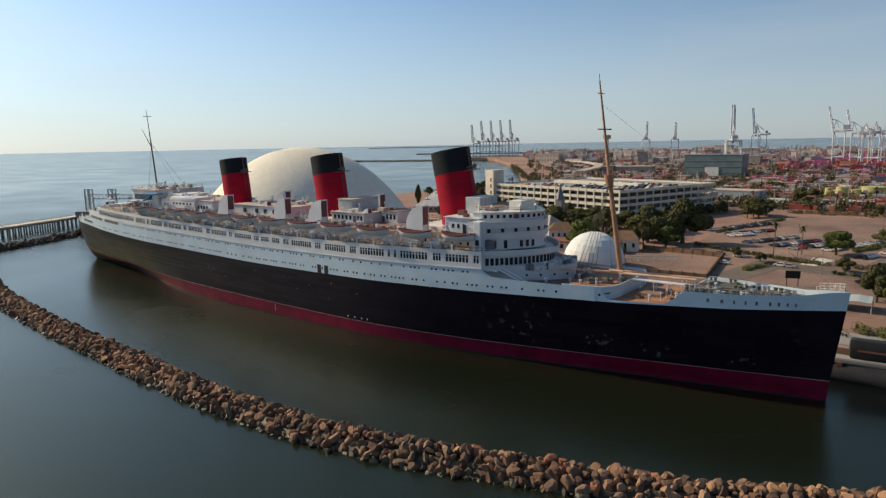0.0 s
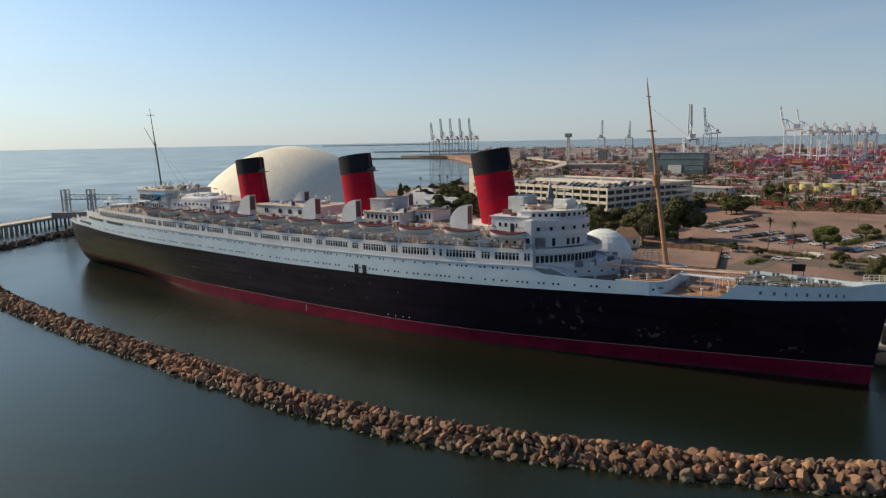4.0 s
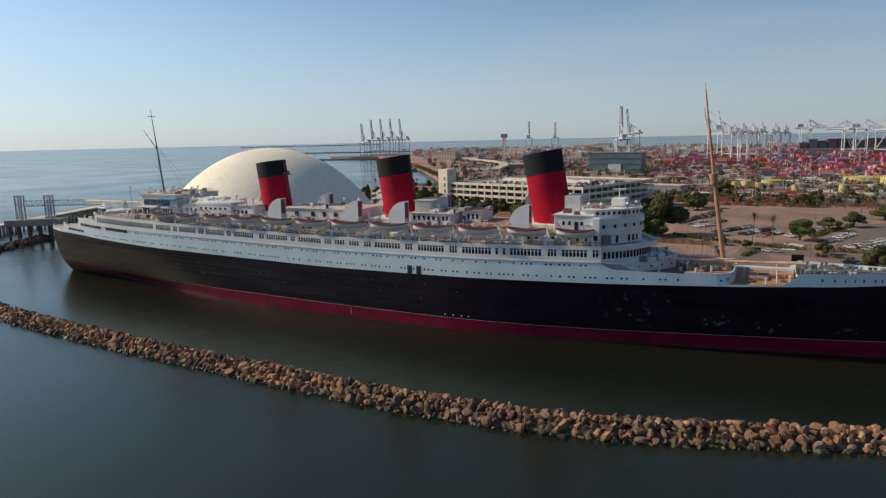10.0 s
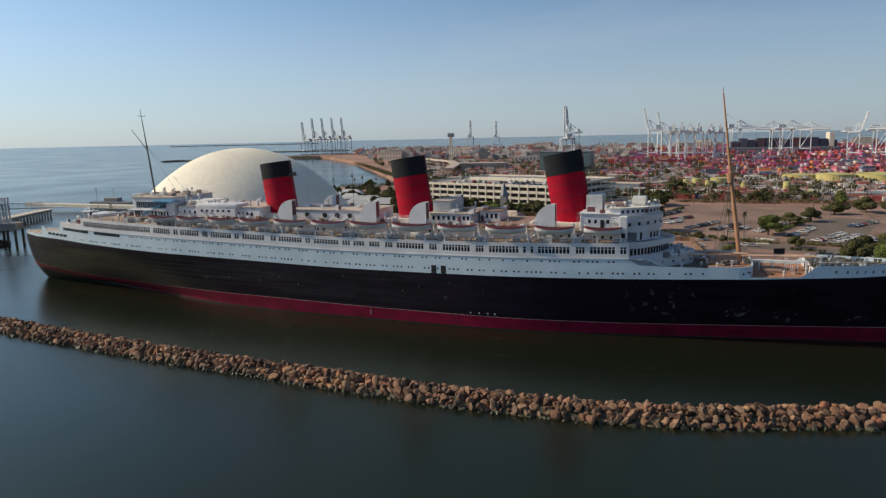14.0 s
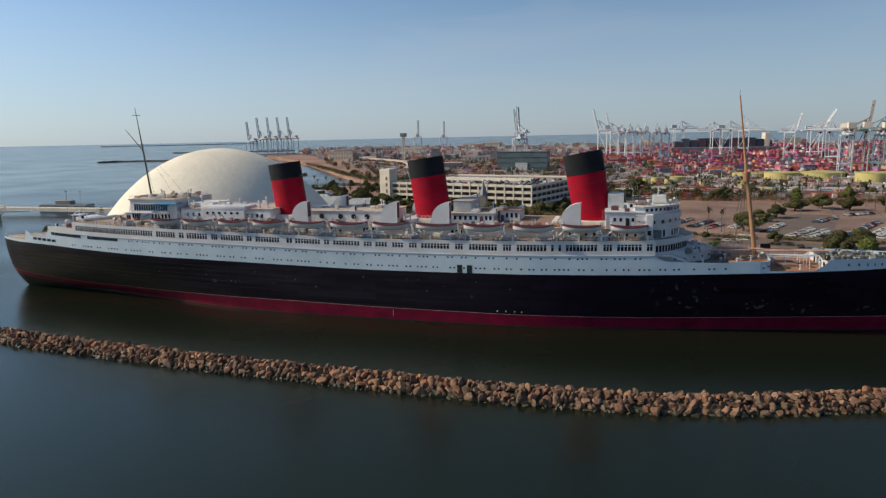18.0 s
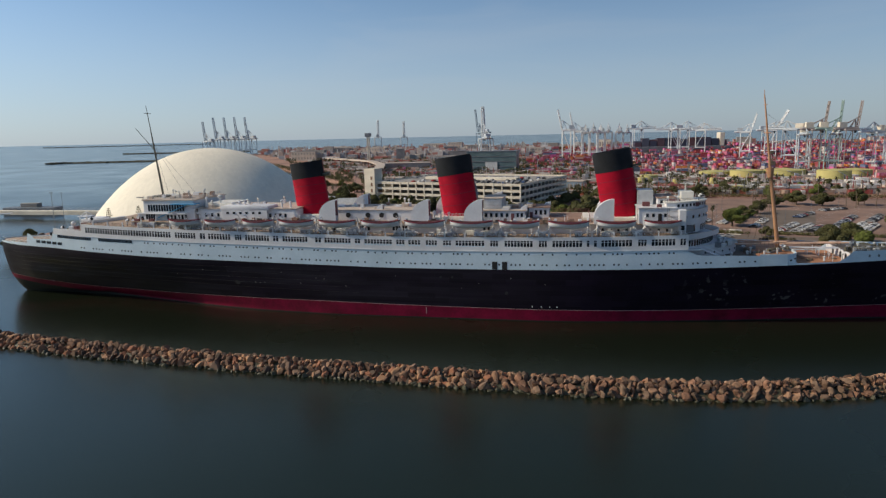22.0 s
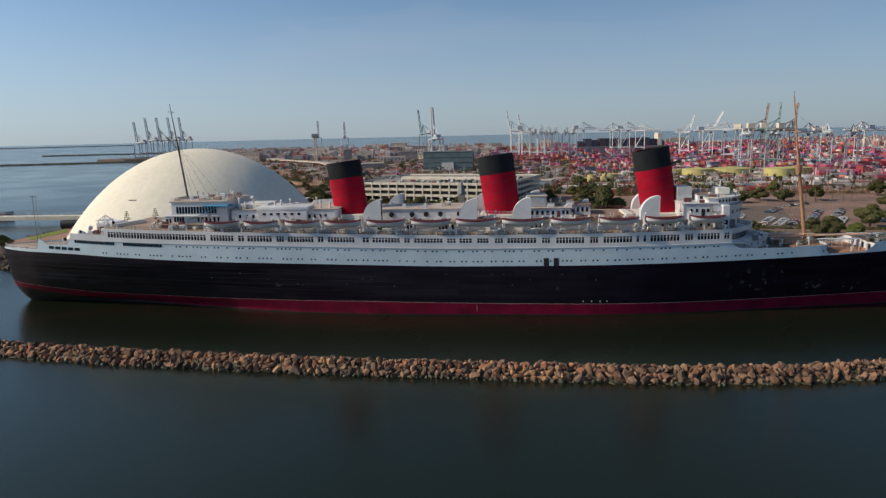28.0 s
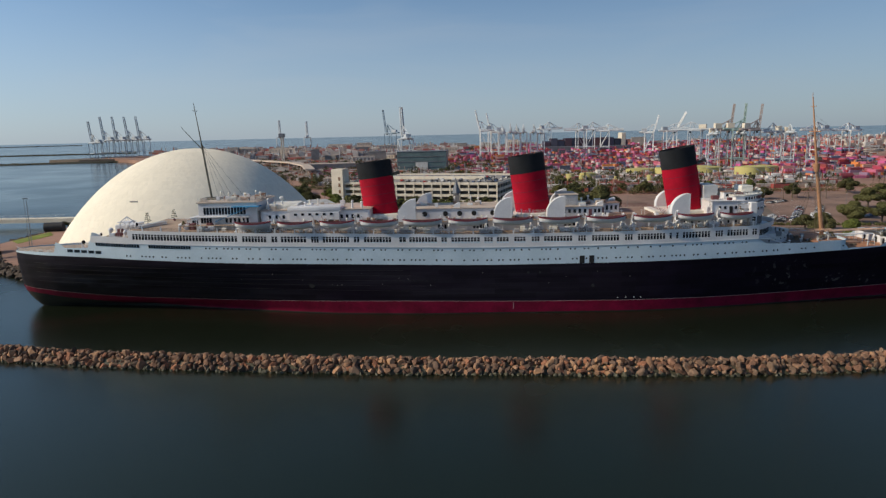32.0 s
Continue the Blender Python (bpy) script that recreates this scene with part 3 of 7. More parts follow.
# bulkheads that close the steps in the decks
for x, z0, z1 in ((-131.2, 17.6, 20.9), (-121.3, 20.8, 24.1), (-108.8, 24, 26.8), (84, 18, 25.2), (127.3, 16.8, 19.6)):
    part("bulkhead", box(B(), x - 0.12, x + 0.12, -half(x) + 0.2, half(x) - 0.2, z0, z1), M["white"], liner)

# promenade wall with its window openings
GROUPS = [(-107.6, -73.8, 33), (-72.4, -64.7, 8), (-63.3, -61.3, 2), (-60.4, -52.5, 8), (-51.1, -48.7, 3), (-47.6, -39.4, 9), (-38.2, -36.3, 2), (-35.1, -26.7, 9),
          (-24.4, -22.3, 2), (-21.4, -12.9, 9), (-11.7, -9.9, 2), (-8.7, 0, 9), (1.2, 3.9, 3), (4.9, 8.7, 4), (10.2, 13.7, 4), (15.4, 17.9, 3), (19.1, 27.7, 9), (29.3, 31.7, 3),
          (33.4, 41.6, 9), (43.2, 45.6, 3), (47, 55.4, 9), (56.5, 57.4, 1), (58.5, 59.4, 1), (60.5, 69, 9), (70.5, 72.9, 3), (74.1, 80.6, 7), (81.8, 83.4, 2)]
windows = []
for a, b, n in GROUPS:
    p = (b - a) / n
    windows += [(a + p * (i + 0.11), a + p * (i + 0.89)) for i in range(n)]


def wall_strip(vs, fs, x0, x1, lo, hi, out=0.06, deep=0.25):
    """A piece of the side wall between two heights over the main line, following the plan of the hull."""
    n = max(1, int((x1 - x0) / 4))
    for side in (-1, 1):
        base = len(vs)
        for i in range(n + 1):
            x = x0 + (x1 - x0) * i / n
            s, w = sheer(x), half(x)
            vs += [(x, side * (w + out), lo + s), (x, side * (w + out), hi + s), (x, side * (w - deep), lo + s), (x, side * (w - deep), hi + s)]
        for i in range(n):
            a, b = base + 4 * i, base + 4 * i + 4
            fs += [(a, b, b + 1, a + 1), (a + 1, b + 1, b + 3, a + 3), (a + 2, b + 2, b, a), (a + 3, b + 3, b + 2, a + 2)]
        e = base + 4 * n
        fs += [(base, base + 1, base + 3, base + 2), (e, e + 2, e + 3, e + 1)]


vs, fs = [], []
wall_strip(vs, fs, -109, 84, 20.5, 21.75)
wall_strip(vs, fs, -109, 84, 23.55, 24.55)
wall_strip(vs, fs, -109, 84, 20.42, 20.62, 0.16)
last = -109
for a, b in windows:
    if a - last > 0.05:
        wall_strip(vs, fs, last, a, 21.75, 23.55, 0.06)
    last = b
wall_strip(vs, fs, last, 84, 21.75, 23.55)
for a, b, n in GROUPS:
    wall_strip(vs, fs, a, b, 22.95, 23.05, 0.0, 0.16)
promenade = sheet("promenade_wall", vs, fs, M["white"], liner, "white promenade wall with tall window openings")
vs, fs = [], []
wall_strip(vs, fs, -122, -109, 20.5 - 0.3, 22.3, 0.05)
n = len(vs) // 2
for k in (0, 1):
    sheet("aft_side_wall", vs[k * n:k * n + n], [tuple(i - k * n for i in f) for f in fs if k * n <= f[0] < k * n + n], M["white"], liner)
pane = None
for a, b in windows:
    x = (a + b) / 2
    s, w = sheer(x), half(x)
    turn = math.degrees(math.atan2(half(x + 1) - half(x - 1), 2))
    m = pose(x, -w + 0.14, 22.65 + s, 0, 0, -turn) @ Matrix.Diagonal(((b - a) / 0.7, 1, 1, 1))
    if pane is None:
        bm = box(B(), -0.35, 0.35, -0.03, 0.03, -0.9, 0.9)
        pane = part("window_pane", bm, M["glass"], promenade)
        pane.matrix_basis = m
    else:
        again(pane, m, promenade)
# scuttles in the white plating
rng = random.Random(11)
port = None
for level, x, stop in ((16.55, -110, 108), (19.6, -84, 83)):
    while x < stop:
        n = rng.choice((1, 1, 2, 2, 2, 3, 4))
        for i in range(n):
            z = level + sheer(x)
            y = shell_at(x, z)
            turn = math.degrees(math.atan2(half(x + 1) - half(x - 1), 2))
            m = pose(x, y, z, 0, 0, -turn)
            if port is None:
                bm = B()
                bmesh.ops.create_cone(bm, cap_ends=True, segments=12, radius1=0.27, radius2=0.27, depth=0.05, matrix=pose(0, 0, 0, 90, 0, 0))
                port = part("porthole", bm, M["glass"], liner)
                port.matrix_basis = m
            else:
                again(port, m, liner)
            x += 1.25
        x += rng.choice((1.0, 1.6, 2.6))
# shell doors, long openings aft, paint marks
for x in (30.6, 33.5):
    part("shell_door", box(B(), x - 0.75, x + 0.75, shell_at(x, 16.5) - 0.05, shell_at(x, 16.5) + 0.4, 15.2, 17.5), M["dark"], liner, "near-black plate for the shade in an open shell door")


def side_opening(x0, x1, z0, z1, n, name):
    """A row of dark openings between posts along the aft plating."""
    for i in range(n):
        vs, fs, k = [], [], 0
        a, b = x0 + (x1 - x0) * (i + 0.12) / n, x0 + (x1 - x0) * (i + 0.88) / n
        dz = sheer((a + b) / 2) - sheer((x0 + x1) / 2)
        for x in (a, b):
            y = -half(x) - 0.09
            vs += [(x, y, z0 + dz), (x, y, z1 + dz), (x, y + 0.3, z0 + dz), (x, y + 0.3, z1 + dz)]
        fs += [(k, k + 4, k + 5, k + 1), (k, k + 1, k + 3, k + 2), (k + 4, k + 6, k + 7, k + 5), (k + 1, k + 5, k + 7, k + 3), (k, k + 2, k + 6, k + 4)]
        sheet(name, vs, fs, M["glass"], liner)


side_opening(-131, -118.5, 19.9, 20.8, 5, "gallery_opening")
side_opening(-120.5, -105.5, 22.0, 23.0, 17, "gallery_opening")
side_opening(-102.5, -88.8, 21.4, 22.4, 17, "gallery_opening")
bm = box(B(), 9.85, 10.0, -18.4, -18.2, 1.3, 3.2)
part("draught_mark", bm, M["stripe"], liner)
for x in (41.5, 44, 46.5, 48.5):
    part("overboard_outlet", box(B(), x - 0.16, x + 0.16, shell_at(x, 4.4) - 0.05, shell_at(x, 4.4) + 0.1, 4.2, 4.55), M["lightgrey"], liner)
for x in (108.2, 109.3, 110.4, 111.5):
    o = again(port, pose(x, shell_at(x, 18.0), 18.0, 0, 0, -math.degrees(math.atan2(half(x + 1) - half(x - 1), 2))), liner)
# seams of the black plating, a shell port and small pale marks
for z in (7.0, 8.6, 10.2, 11.8, 13.4):
    vs, fs = [], []
    for i, u in enumerate(US):
        if not 0.03 < u < 0.42 + 0.5 * ((z * 7.3) % 0.3):
            continue
        zz = z + sheer(-154 + 309 * u) * 0.75
        x, y = shell(u, zz)
        k = len(vs)
        vs += [(x, y + 0.1, zz - 0.04), (x, y - 0.04, zz - 0.03), (x, y - 0.04, zz + 0.03), (x, y + 0.1, zz + 0.04)]
        if k:
            fs += [(k - 4 + j, k + j, k + j + 1, k - 3 + j) for j in range(3)]
    sheet("plating_seam", vs, fs, M["seam"], liner)
for x, z, r in ((-51.9, 9.4, 0.9), (34, 8.2, 0.5), (18, 12.6, 0.35), (14.5, 12.6, 0.35)):
    part("shell_port", rod(B(), (x, shell_at(x, z) - 0.06, z), (x, shell_at(x, z) + 0.5, z), r, None, 14), M["dark"], liner)
rp = random.Random(4)
mark = None
for i in range(16):
    x, z = rp.uniform(-75, 50), rp.choice((9.4, 11.2, 12.8)) + rp.uniform(-0.3, 0.3)
    m = pose(x, shell_at(x, z), z)
    if mark is None:
        mark = part("scupper", box(B(), -0.11, 0.11, -0.05, 0.1, -0.08, 0.08), M["concretegrey"], liner, "small pale mark on the hull")
        mark.matrix_basis = m
    else:
        again(mark, m, liner)
# the name on the bow, as plain bars
letters = [(132.4, 0.8), (134.9, 0.8), (137, 0.6), (138.9, 0.6), (140.7, 0.7), (142.9, 0.7), (144.3, 0.7), (145.7, 0.6), (147, 0.6)]
for x, w in letters:
    y = shell_at(x, 18.9)
    turn = math.degrees(math.atan2(half(x + 1) - half(x - 1), 2))
    bm = box(B(), -w / 2 + 0.14, w / 2 - 0.14, -0.04, 0.06, -0.36, 0.36)
    o = part("name_bar", bm, M["letter"], liner)
    o.matrix_basis = pose(x, y - 0.01, 18.85, 0, 0, -turn)

# ---- houses on the boat deck and above ----


def panes(parent, x0, x1, n, y, z0, z1, w=0.6, name="window_pane", material="glass"):
    """Single panes in a wall that faces starboard, on one mesh."""
    first = None
    for i in range(n):
        m = pose(x0 + (x1 - x0) * (i + 0.5) / n, y, (z0 + z1) / 2)
        if first is None:
            first = part(name, box(B(), -w / 2, w / 2, -0.05, 0.1, (z0 - z1) / 2, (z1 - z0) / 2), M[material], parent)
            first.matrix_basis = m
        else:
            again(first, m, parent)


def slots(bm, x0, x1, n, y, z0, z1, w=0.6):
    """Panes in a wall that faces starboard."""
    for i in range(n):
        x = x0 + (x1 - x0) * (i + 0.5) / n
        box(bm, x - w / 2, x + w / 2, y - 0.05, y + 0.1, z0, z1)
    return bm


def deckhouse(name, x0, x1, w, z0, z1, label, roof="roof", rows=(), wall="white", bevel=0.25):
    house = part(name, box(B(), x0, x1, -w, w, z0, z1, bevel), M[wall], liner, label)
    if roof:
        part("roof", box(B(), x0 - 0.3, x1 + 0.3, -w - 0.35, w + 0.35, z1 - 0.02, z1 + 0.16, 0.05), M[roof], house)
    for a, b, n, lo, hi, size in rows:
        panes(house, a, b, n, -w, lo, hi, size)
    return house


deckhouse("boat_deck_house", -93, 82, 10.8, 24.3, 27.75, "long white deckhouse under the boats", None,
          [(-66, -60, 6, 25.6, 26.6, 0.6), (-22, -17, 6, 25.3, 26.7, 0.6), (-13, -9, 4, 25.3, 26.7, 0.7), (-2, 3, 5, 25.3, 26.7, 0.7), (26, 30, 3, 25.6, 26.5, 0.7), (60, 80, 9, 25.6, 26.5, 0.6)])
part("sun_deck", box(B(), -93.5, 72, -12.6, 15.2, 27.7, 27.95, 0.05), M["deck"], liner, "sandy sun deck")
deckhouse("verandah_annex", -91, -88.2, 9.6, 26.5, 30.0, "low white annex of the verandah", "white", [(-90.6, -88.6, 2, 27.6, 29.2, 0.8)])
aft = deckhouse("verandah_house", -88.2, -69.5, 10, 26.5, 34.6, "white aft deckhouse with tall verandah windows", "roof",
                [(-86.6, -73, 14, 31.0, 33.2, 0.72), (-87.6, -84, 4, 28.3, 30.1, 0.7), (-80, -72, 6, 28.4, 29.8, 0.7)])
part("balcony", box(B(), -89, -72, -11.6, -10, 30.2, 30.5, 0.05), M["white"], liner)
part("roof_edge", box(B(), -88.6, -70, -10.3, 10.3, 34.7, 34.95, 0.1), M["roof"], liner, "sandy roof with pale rim")
deckhouse("aft_locker", -93.2, -91.2, 7.5, 26.4, 29.2, "white locker house with maroon doors", "roof")
panes(liner, -93, -88.5, 2, -10.05, 26.6, 28.6, 1.5, "maroon_door", "maroon")
deckhouse("engine_house", -69, -34, 9, 27.9, 31.8, "white round-cornered deckhouse", "roof", [(-67, -56, 5, 29.2, 30.3, 0.8), (-44, -37, 4, 29, 30.2, 0.8)], bevel=0.8)
part("rounded_canopy", box(B(), -60, -43, -10.4, -3, 31.2, 32.9, 0.6), M["white"], liner, "white rounded canopy", True)
part("canopy_wall", box(B(), -59.4, -43.6, -10.3, -9.0, 28.2, 31.3, 0.1), M["white"], liner)
# dark panes put the shade below the canopy into colour
panes(liner, -58.5, -45, 6, -10.32, 30.2, 30.9, 0.9, "canopy_window")
part("upper_canopy", box(B(), -68, -58, -6, 5, 32, 33.4, 0.4), M["cream"], liner)
mid = deckhouse("fan_house", -24, 6, 8, 27.9, 31.3, "white fan house with round openings", "roof")
for x in (-17, -10.5, -6, -1.5, 4.4):
    part("round_opening", rod(B(), (x, -8.2, 29.7), (x, -7.9, 29.7), 0.8, None, 20), M["dark"], mid)
deckhouse("cabin_house", 25.4, 38.6, 8, 27.9, 31.1, "white deckhouse with small windows", "roof", [(26, 34, 5, 29.2, 30.4, 0.8), (35.8, 38.2, 2, 29.2, 30.4, 0.7)])
side = part("port_cabin_house", box(B(), 39.2, 45.4, -1.5, 8, 27.9, 31.3, 0.1), M["white"], liner, "white deckhouse set back from the boats")
part("roof", box(B(), 38.9, 45.7, -1.9, 8.4, 31.3, 31.5, 0.05), M["browndeck"], side)
panes(side, 40.8, 45, 3, -1.5, 29.2, 30.6, 0.7)
part("dark_door", box(B(), 39.6, 40.5, -1.6, -1.4, 27.95, 30.0), M["maroon"], side)
part("house_door", box(B(), 34.4, 35.4, -8.1, -7.9, 28.1, 30.3), M["maroon"], liner)
radio = deckhouse("radio_house", 25.8, 31.4, 5.6, 31.1, 34.6, "grey-white box house with a louvred side", "roof", (), "lightgrey", 0.1)
for i in range(6):
    part("louvre", box(B(), 26.4, 30.8, -5.75, -5.55, 31.6 + i * 0.45, 31.75 + i * 0.45), M["white"], radio)
part("sports_deck", box(B(), 39, 58, -10.5, 10.5, 27.9, 28.3, 0.05), M["browndeck"], liner, "brown sports deck")
for x, z, w in ((64.5, 29.6, 9), (17.5, 29.6, 7.4), (-32.5, 30.2, 8)):
    bm = box(B(), x - w, x + w, -6.2, 6.2, 27.9, z - 0.6, 0.2)
    part("funnel_casing", bm, M["cream"], liner, "cream casing under a funnel")
for x in (12, 14.5, 20, 23):
    part("vent_locker", box(B(), x - 0.7, x + 0.7, -9.4, -8.2, 27.9, 29.2 + (x % 2) * 0.5, 0.1), M["cream"], liner)
    vent = part("vent_pipe", rod(B(), (x + 1.2, -9.5, 27.9), (x + 1.2, -9.5, 30.6), 0.2), M["cream"], liner)
    part("vent_cap", ball(B(), (x + 1.2, -9.5, 30.7), 0.36, 2, (1, 1, 0.7)), M["lightgrey"], vent)

# ---- bridge front ----


def bow_front(x0, a, b, t, k):
    """A point of a curved front at the angle t; k below 2 draws it in towards its tip."""
    s = math.sin(math.radians(t))
    return x0 + a * (1 - abs(s) ** k) ** (1 / 1.15), b * s


def rounded(x0, a, b, n=24, back=0.0, k=2.0):
    """A plan that is straight aft and curved in front."""
    pts = [(x0 - back, -b)] + [bow_front(x0, a, b, t, k) for t in np.linspace(-90, 90, n)] + [(x0 - back, b)]
    return pts if back else pts[1:-1]


def round_tier(name, x0, a, b, z0, z1, back, label, rows=(), rim=0.0, rimz=0.25, k=1.6):
    tier = part(name, prism(B(), rounded(x0, a, b, 40, back, k), z0, z1), M["white"], liner, label)
    for lo, hi, t0, t1, n, w in rows:
        first = None
        ts = np.linspace(t0, t1, 240)
        run = np.array([bow_front(x0, a, b, t, k) for t in ts])
        run = np.r_[0, np.cumsum(np.hypot(*np.diff(run, axis=0).T))]
        for i in range(n):
            t = float(np.interp(run[-1] * (i + 0.5) / n, run, ts))
            p, q = bow_front(x0, a, b, max(-90, t - 1), k), bow_front(x0, a, b, min(90, t + 1), k)
            c = bow_front(x0, a, b, t, k)
            m = pose(c[0], c[1], (lo + hi) / 2, 0, 0, math.degrees(math.atan2(q[1] - p[1], q[0] - p[0])) - 90)
            if first is None:
                first = part("window_pane", box(B(), -0.12, 0.06, -w / 2, w / 2, (lo - hi) / 2, (hi - lo) / 2), M["glass"], tier)
                first.matrix_basis = m
            else:
                again(first, m, tier)
    return tier


def parapet(x0, a, b, z0, z1, back, k=1.6):
    """A solid balcony front as a thin curved wall, with a deck behind it."""
    out, inn = rounded(x0, a, b, 40, back, k), rounded(x0, a - 0.25, b - 0.25, 40, back, k)
    bm = B()
    rows = [[bm.verts.new((x, y, z)) for x, y in o] for o, z in ((out, z0 - 0.15), (out, z1), (inn, z1), (inn, z0))]
    for p, q in zip(rows, rows[1:]):
        for i in range(len(p) - 1):
            bm.faces.new((p[i], p[i + 1], q[i + 1], q[i]))
    p = part("parapet", bm, M["white"], liner, "white curved balcony front")
    part("balcony_deck", prism(B(), inn, z0 - 0.12, z0 + 0.03), M["deck"], p)
    bm = B()
    for (ax, ay), (bx, by) in zip(out, out[1:]):
        rod(bm, (ax, ay, z1 + 0.06), (bx, by, z1 + 0.06), 0.09, None, 5)
    part("cap_rail", bm, M["cream"], p)


round_tier("terrace_tier", 84, 15.8, 13.4, 18.0, 21.0, 1, "white rounded terrace wall", [(19.4, 19.9, -60, 10, 6, 0.5)])
parapet(84, 16.1, 13.7, 20.9, 21.7, 1)
round_tier("lounge_tier", 84, 9.2, 14.4, 20.4, 24.3, 2, "white rounded lounge front with tall windows", [(21.9, 23.6, -89, 80, 30, 0.78)])
parapet(83.5, 11.4, 15.2, 24.2, 25.3, 2)
round_tier("bridge_tier", 82, 9.0, 13.2, 25.2, 28.2, 2, "white rounded bridge front", [(25.6, 27.3, -66, -50, 1, 0.9), (25.5, 27.4, -48, -40, 1, 0.8), (25.6, 27.2, -30, -10, 3, 0.8), (26.0, 26.8, 0, 50, 3, 0.6)])
# grey block whose colour stands in for the shade of a bridge recess
part("recess_shade_block", box(B(), 83.4, 85.6, -13.25, -12.2, 25.7, 27.7), M["steel"], liner)
parapet(82, 9.5, 13.9, 28.0, 29.2, 2)
round_tier("bridge_tier", 82, 9.0, 13.2, 29.1, 30.6, 2, "white rounded bridge front", [(29.3, 30.3, -80, 60, 9, 0.8)])
parapet(82, 9.5, 13.9, 30.4, 31.7, 3)
round_tier("wheelhouse", 81, 9.8, 11.0, 31.6, 33.7, 2.5, "white wheelhouse with a row of dark windows", [(32.5, 33.3, -86, 80, 20, 0.7)])
part("wheelhouse_roof", prism(B(), rounded(81, 10.1, 11.3, 40, 3, 1.6), 33.7, 33.9), M["cream"], liner)
for sgn in (-1, 1):
    part("bridge_wing", box(B(), 81.4, 83.4, sgn * 13.9 - 1.2, sgn * 13.9 + 1.2, 24.5, 32.2, 0.2), M["white"], liner, "white flat side wall of the bridge")
part("wing_window", box(B(), 81.9, 82.9, -15.18, -15.0, 26.6, 27.9), M["glass"], liner)
deckhouse("chart_house", 70.8, 81, 12.2, 27.7, 32.4, "white officers' house with square windows", "white", [(72.5, 80.5, 5, 29.9, 30.9, 0.7)])
part("house_door", box(B(), 76.2, 77.2, -12.3, -12.1, 28.2, 30.8), M["dark"], liner)
deckhouse("tank_house", 71.2, 75.6, 4, 32.4, 36.7, "grey-white tank box", None, (), "lightgrey", 0.08)
deckhouse("upper_house", 76.5, 81.5, 6.5, 32.4, 34.6, "white upper house", "browndeck", [(77, 81, 3, 33.2, 34.1, 0.8)])
deckhouse("compass_house", 83.5, 87, 3, 34.1, 36.2, "white compass house", None, (), "cream", 0.1)
bm = B()
rod(bm, (85, 0, 36.2), (85, 0, 38.4), 0.16), box(bm, 83.4, 86.6, -0.16, 0.16, 38.3, 38.55)
part("radar_mast", bm, M["cream"], liner, "small white mast with a scanner bar")
for x, y in ((79, -9), (88, -5), (89.3, 0), (82, -8)):
    lightpost = part("searchlight", rod(B(), (x, y, 33.7), (x, y, 34.9), 0.12), M["steel"], liner, "grey searchlight on a post")
    part("searchlight_drum", rod(B(), (x - 0.25, y - 0.1, 35.1), (x + 0.3, y - 0.2, 35.2), 0.32, 0.36, 12), M["cream"], lightpost)
for a in ((79.6, 82.6, -7.6, -6, 32.6, 34.4), (86.5, 88, -6.5, -5.6, 32.4, 33.4), (72.2, 74.2, -8.8, -7.4, 32.5, 33.8), (75.9, 77.2, -11.6, -10.6, 32.5, 33.4)):
    part("maroon_box", box(B(), *a, 0.05), M["maroon"], liner)
rng = random.Random(91)
for i in range(26):
    a = math.radians(rng.uniform(-80, 60))
    r = rng.uniform(0.74, 0.95)
    x, y = 84 + 15.6 * r * math.cos(a), 13.2 * r * math.sin(a)
    if (x - 84) ** 2 / 9.6 ** 2 + y * y / 14.6 ** 2 < 1.05:
        continue
    k = i % 4
    h = rng.uniform(0.6, 1.7)
    bm = box(B(), -0.7, 0.7, -0.5, 0.5, 0, h, 0.1) if k < 2 else rod(B(), (0, 0, 0), (0, 0, h), 0.35, 0.3, 10)
    o = part("terrace_locker" if k < 2 else "terrace_vent", bm, M[("steel", "lightgrey", "white", "mastgrey")[k]], liner)
    o.matrix_basis = pose(x, y, 20.92, 0, 0, rng.uniform(0, 90))
for i in range(16):
    x, y = rng.uniform(94, 105), rng.uniform(-9, 7)
    h = rng.uniform(0.6, 1.8)
    bm = box(B(), -0.8, 0.8, -0.5, 0.5, 0, h, 0.1) if i % 2 else ball(rod(B(), (0, 0, 0), (0, 0, h), 0.3, None, 10), (0, 0, h), 0.5, 2, (1, 1, 0.7))
    o = part("deck_box" if i % 2 else "deck_vent", bm, M[("white", "steel", "lightgrey", "bark")[i % 4]], liner)
    o.matrix_basis = pose(x, y, 18.42, 0, 0, rng.uniform(0, 90))
for x, y, h in ((82, -9, 2.6), (84.5, -7.5, 1.8), (87, -6, 2.4), (89, -3, 1.6), (80, 5, 3.4), (86, 5, 2.8), (78, -4, 4.2), (90, 0, 2.0), (83, 0, 5.0), (76, 6, 3.2)):
    bm = rod(B(), (x, y, 33.8), (x, y, 33.8 + h), 0.06, 0.03, 5)
    if h > 2.5:
        rod(bm, (x, y - 0.6, 33.6 + h * 0.8), (x, y + 0.6, 33.6 + h * 0.8), 0.04, None, 5)
    part("aerial", bm, M["lightgrey"], liner)
bm = B()
ring_pts = rounded(81, 9.6, 10.8, 18, 3, 1.6)
for (ax, ay), (bx, by) in zip(ring_pts, ring_pts[1:]):
    rod(bm, (ax, ay, 34.9), (bx, by, 34.9), 0.04, None, 4), rod(bm, (ax, ay, 34.4), (bx, by, 34.4), 0.03, None, 4), rod(bm, (ax, ay, 33.8), (ax, ay, 34.9), 0.04, None, 4)
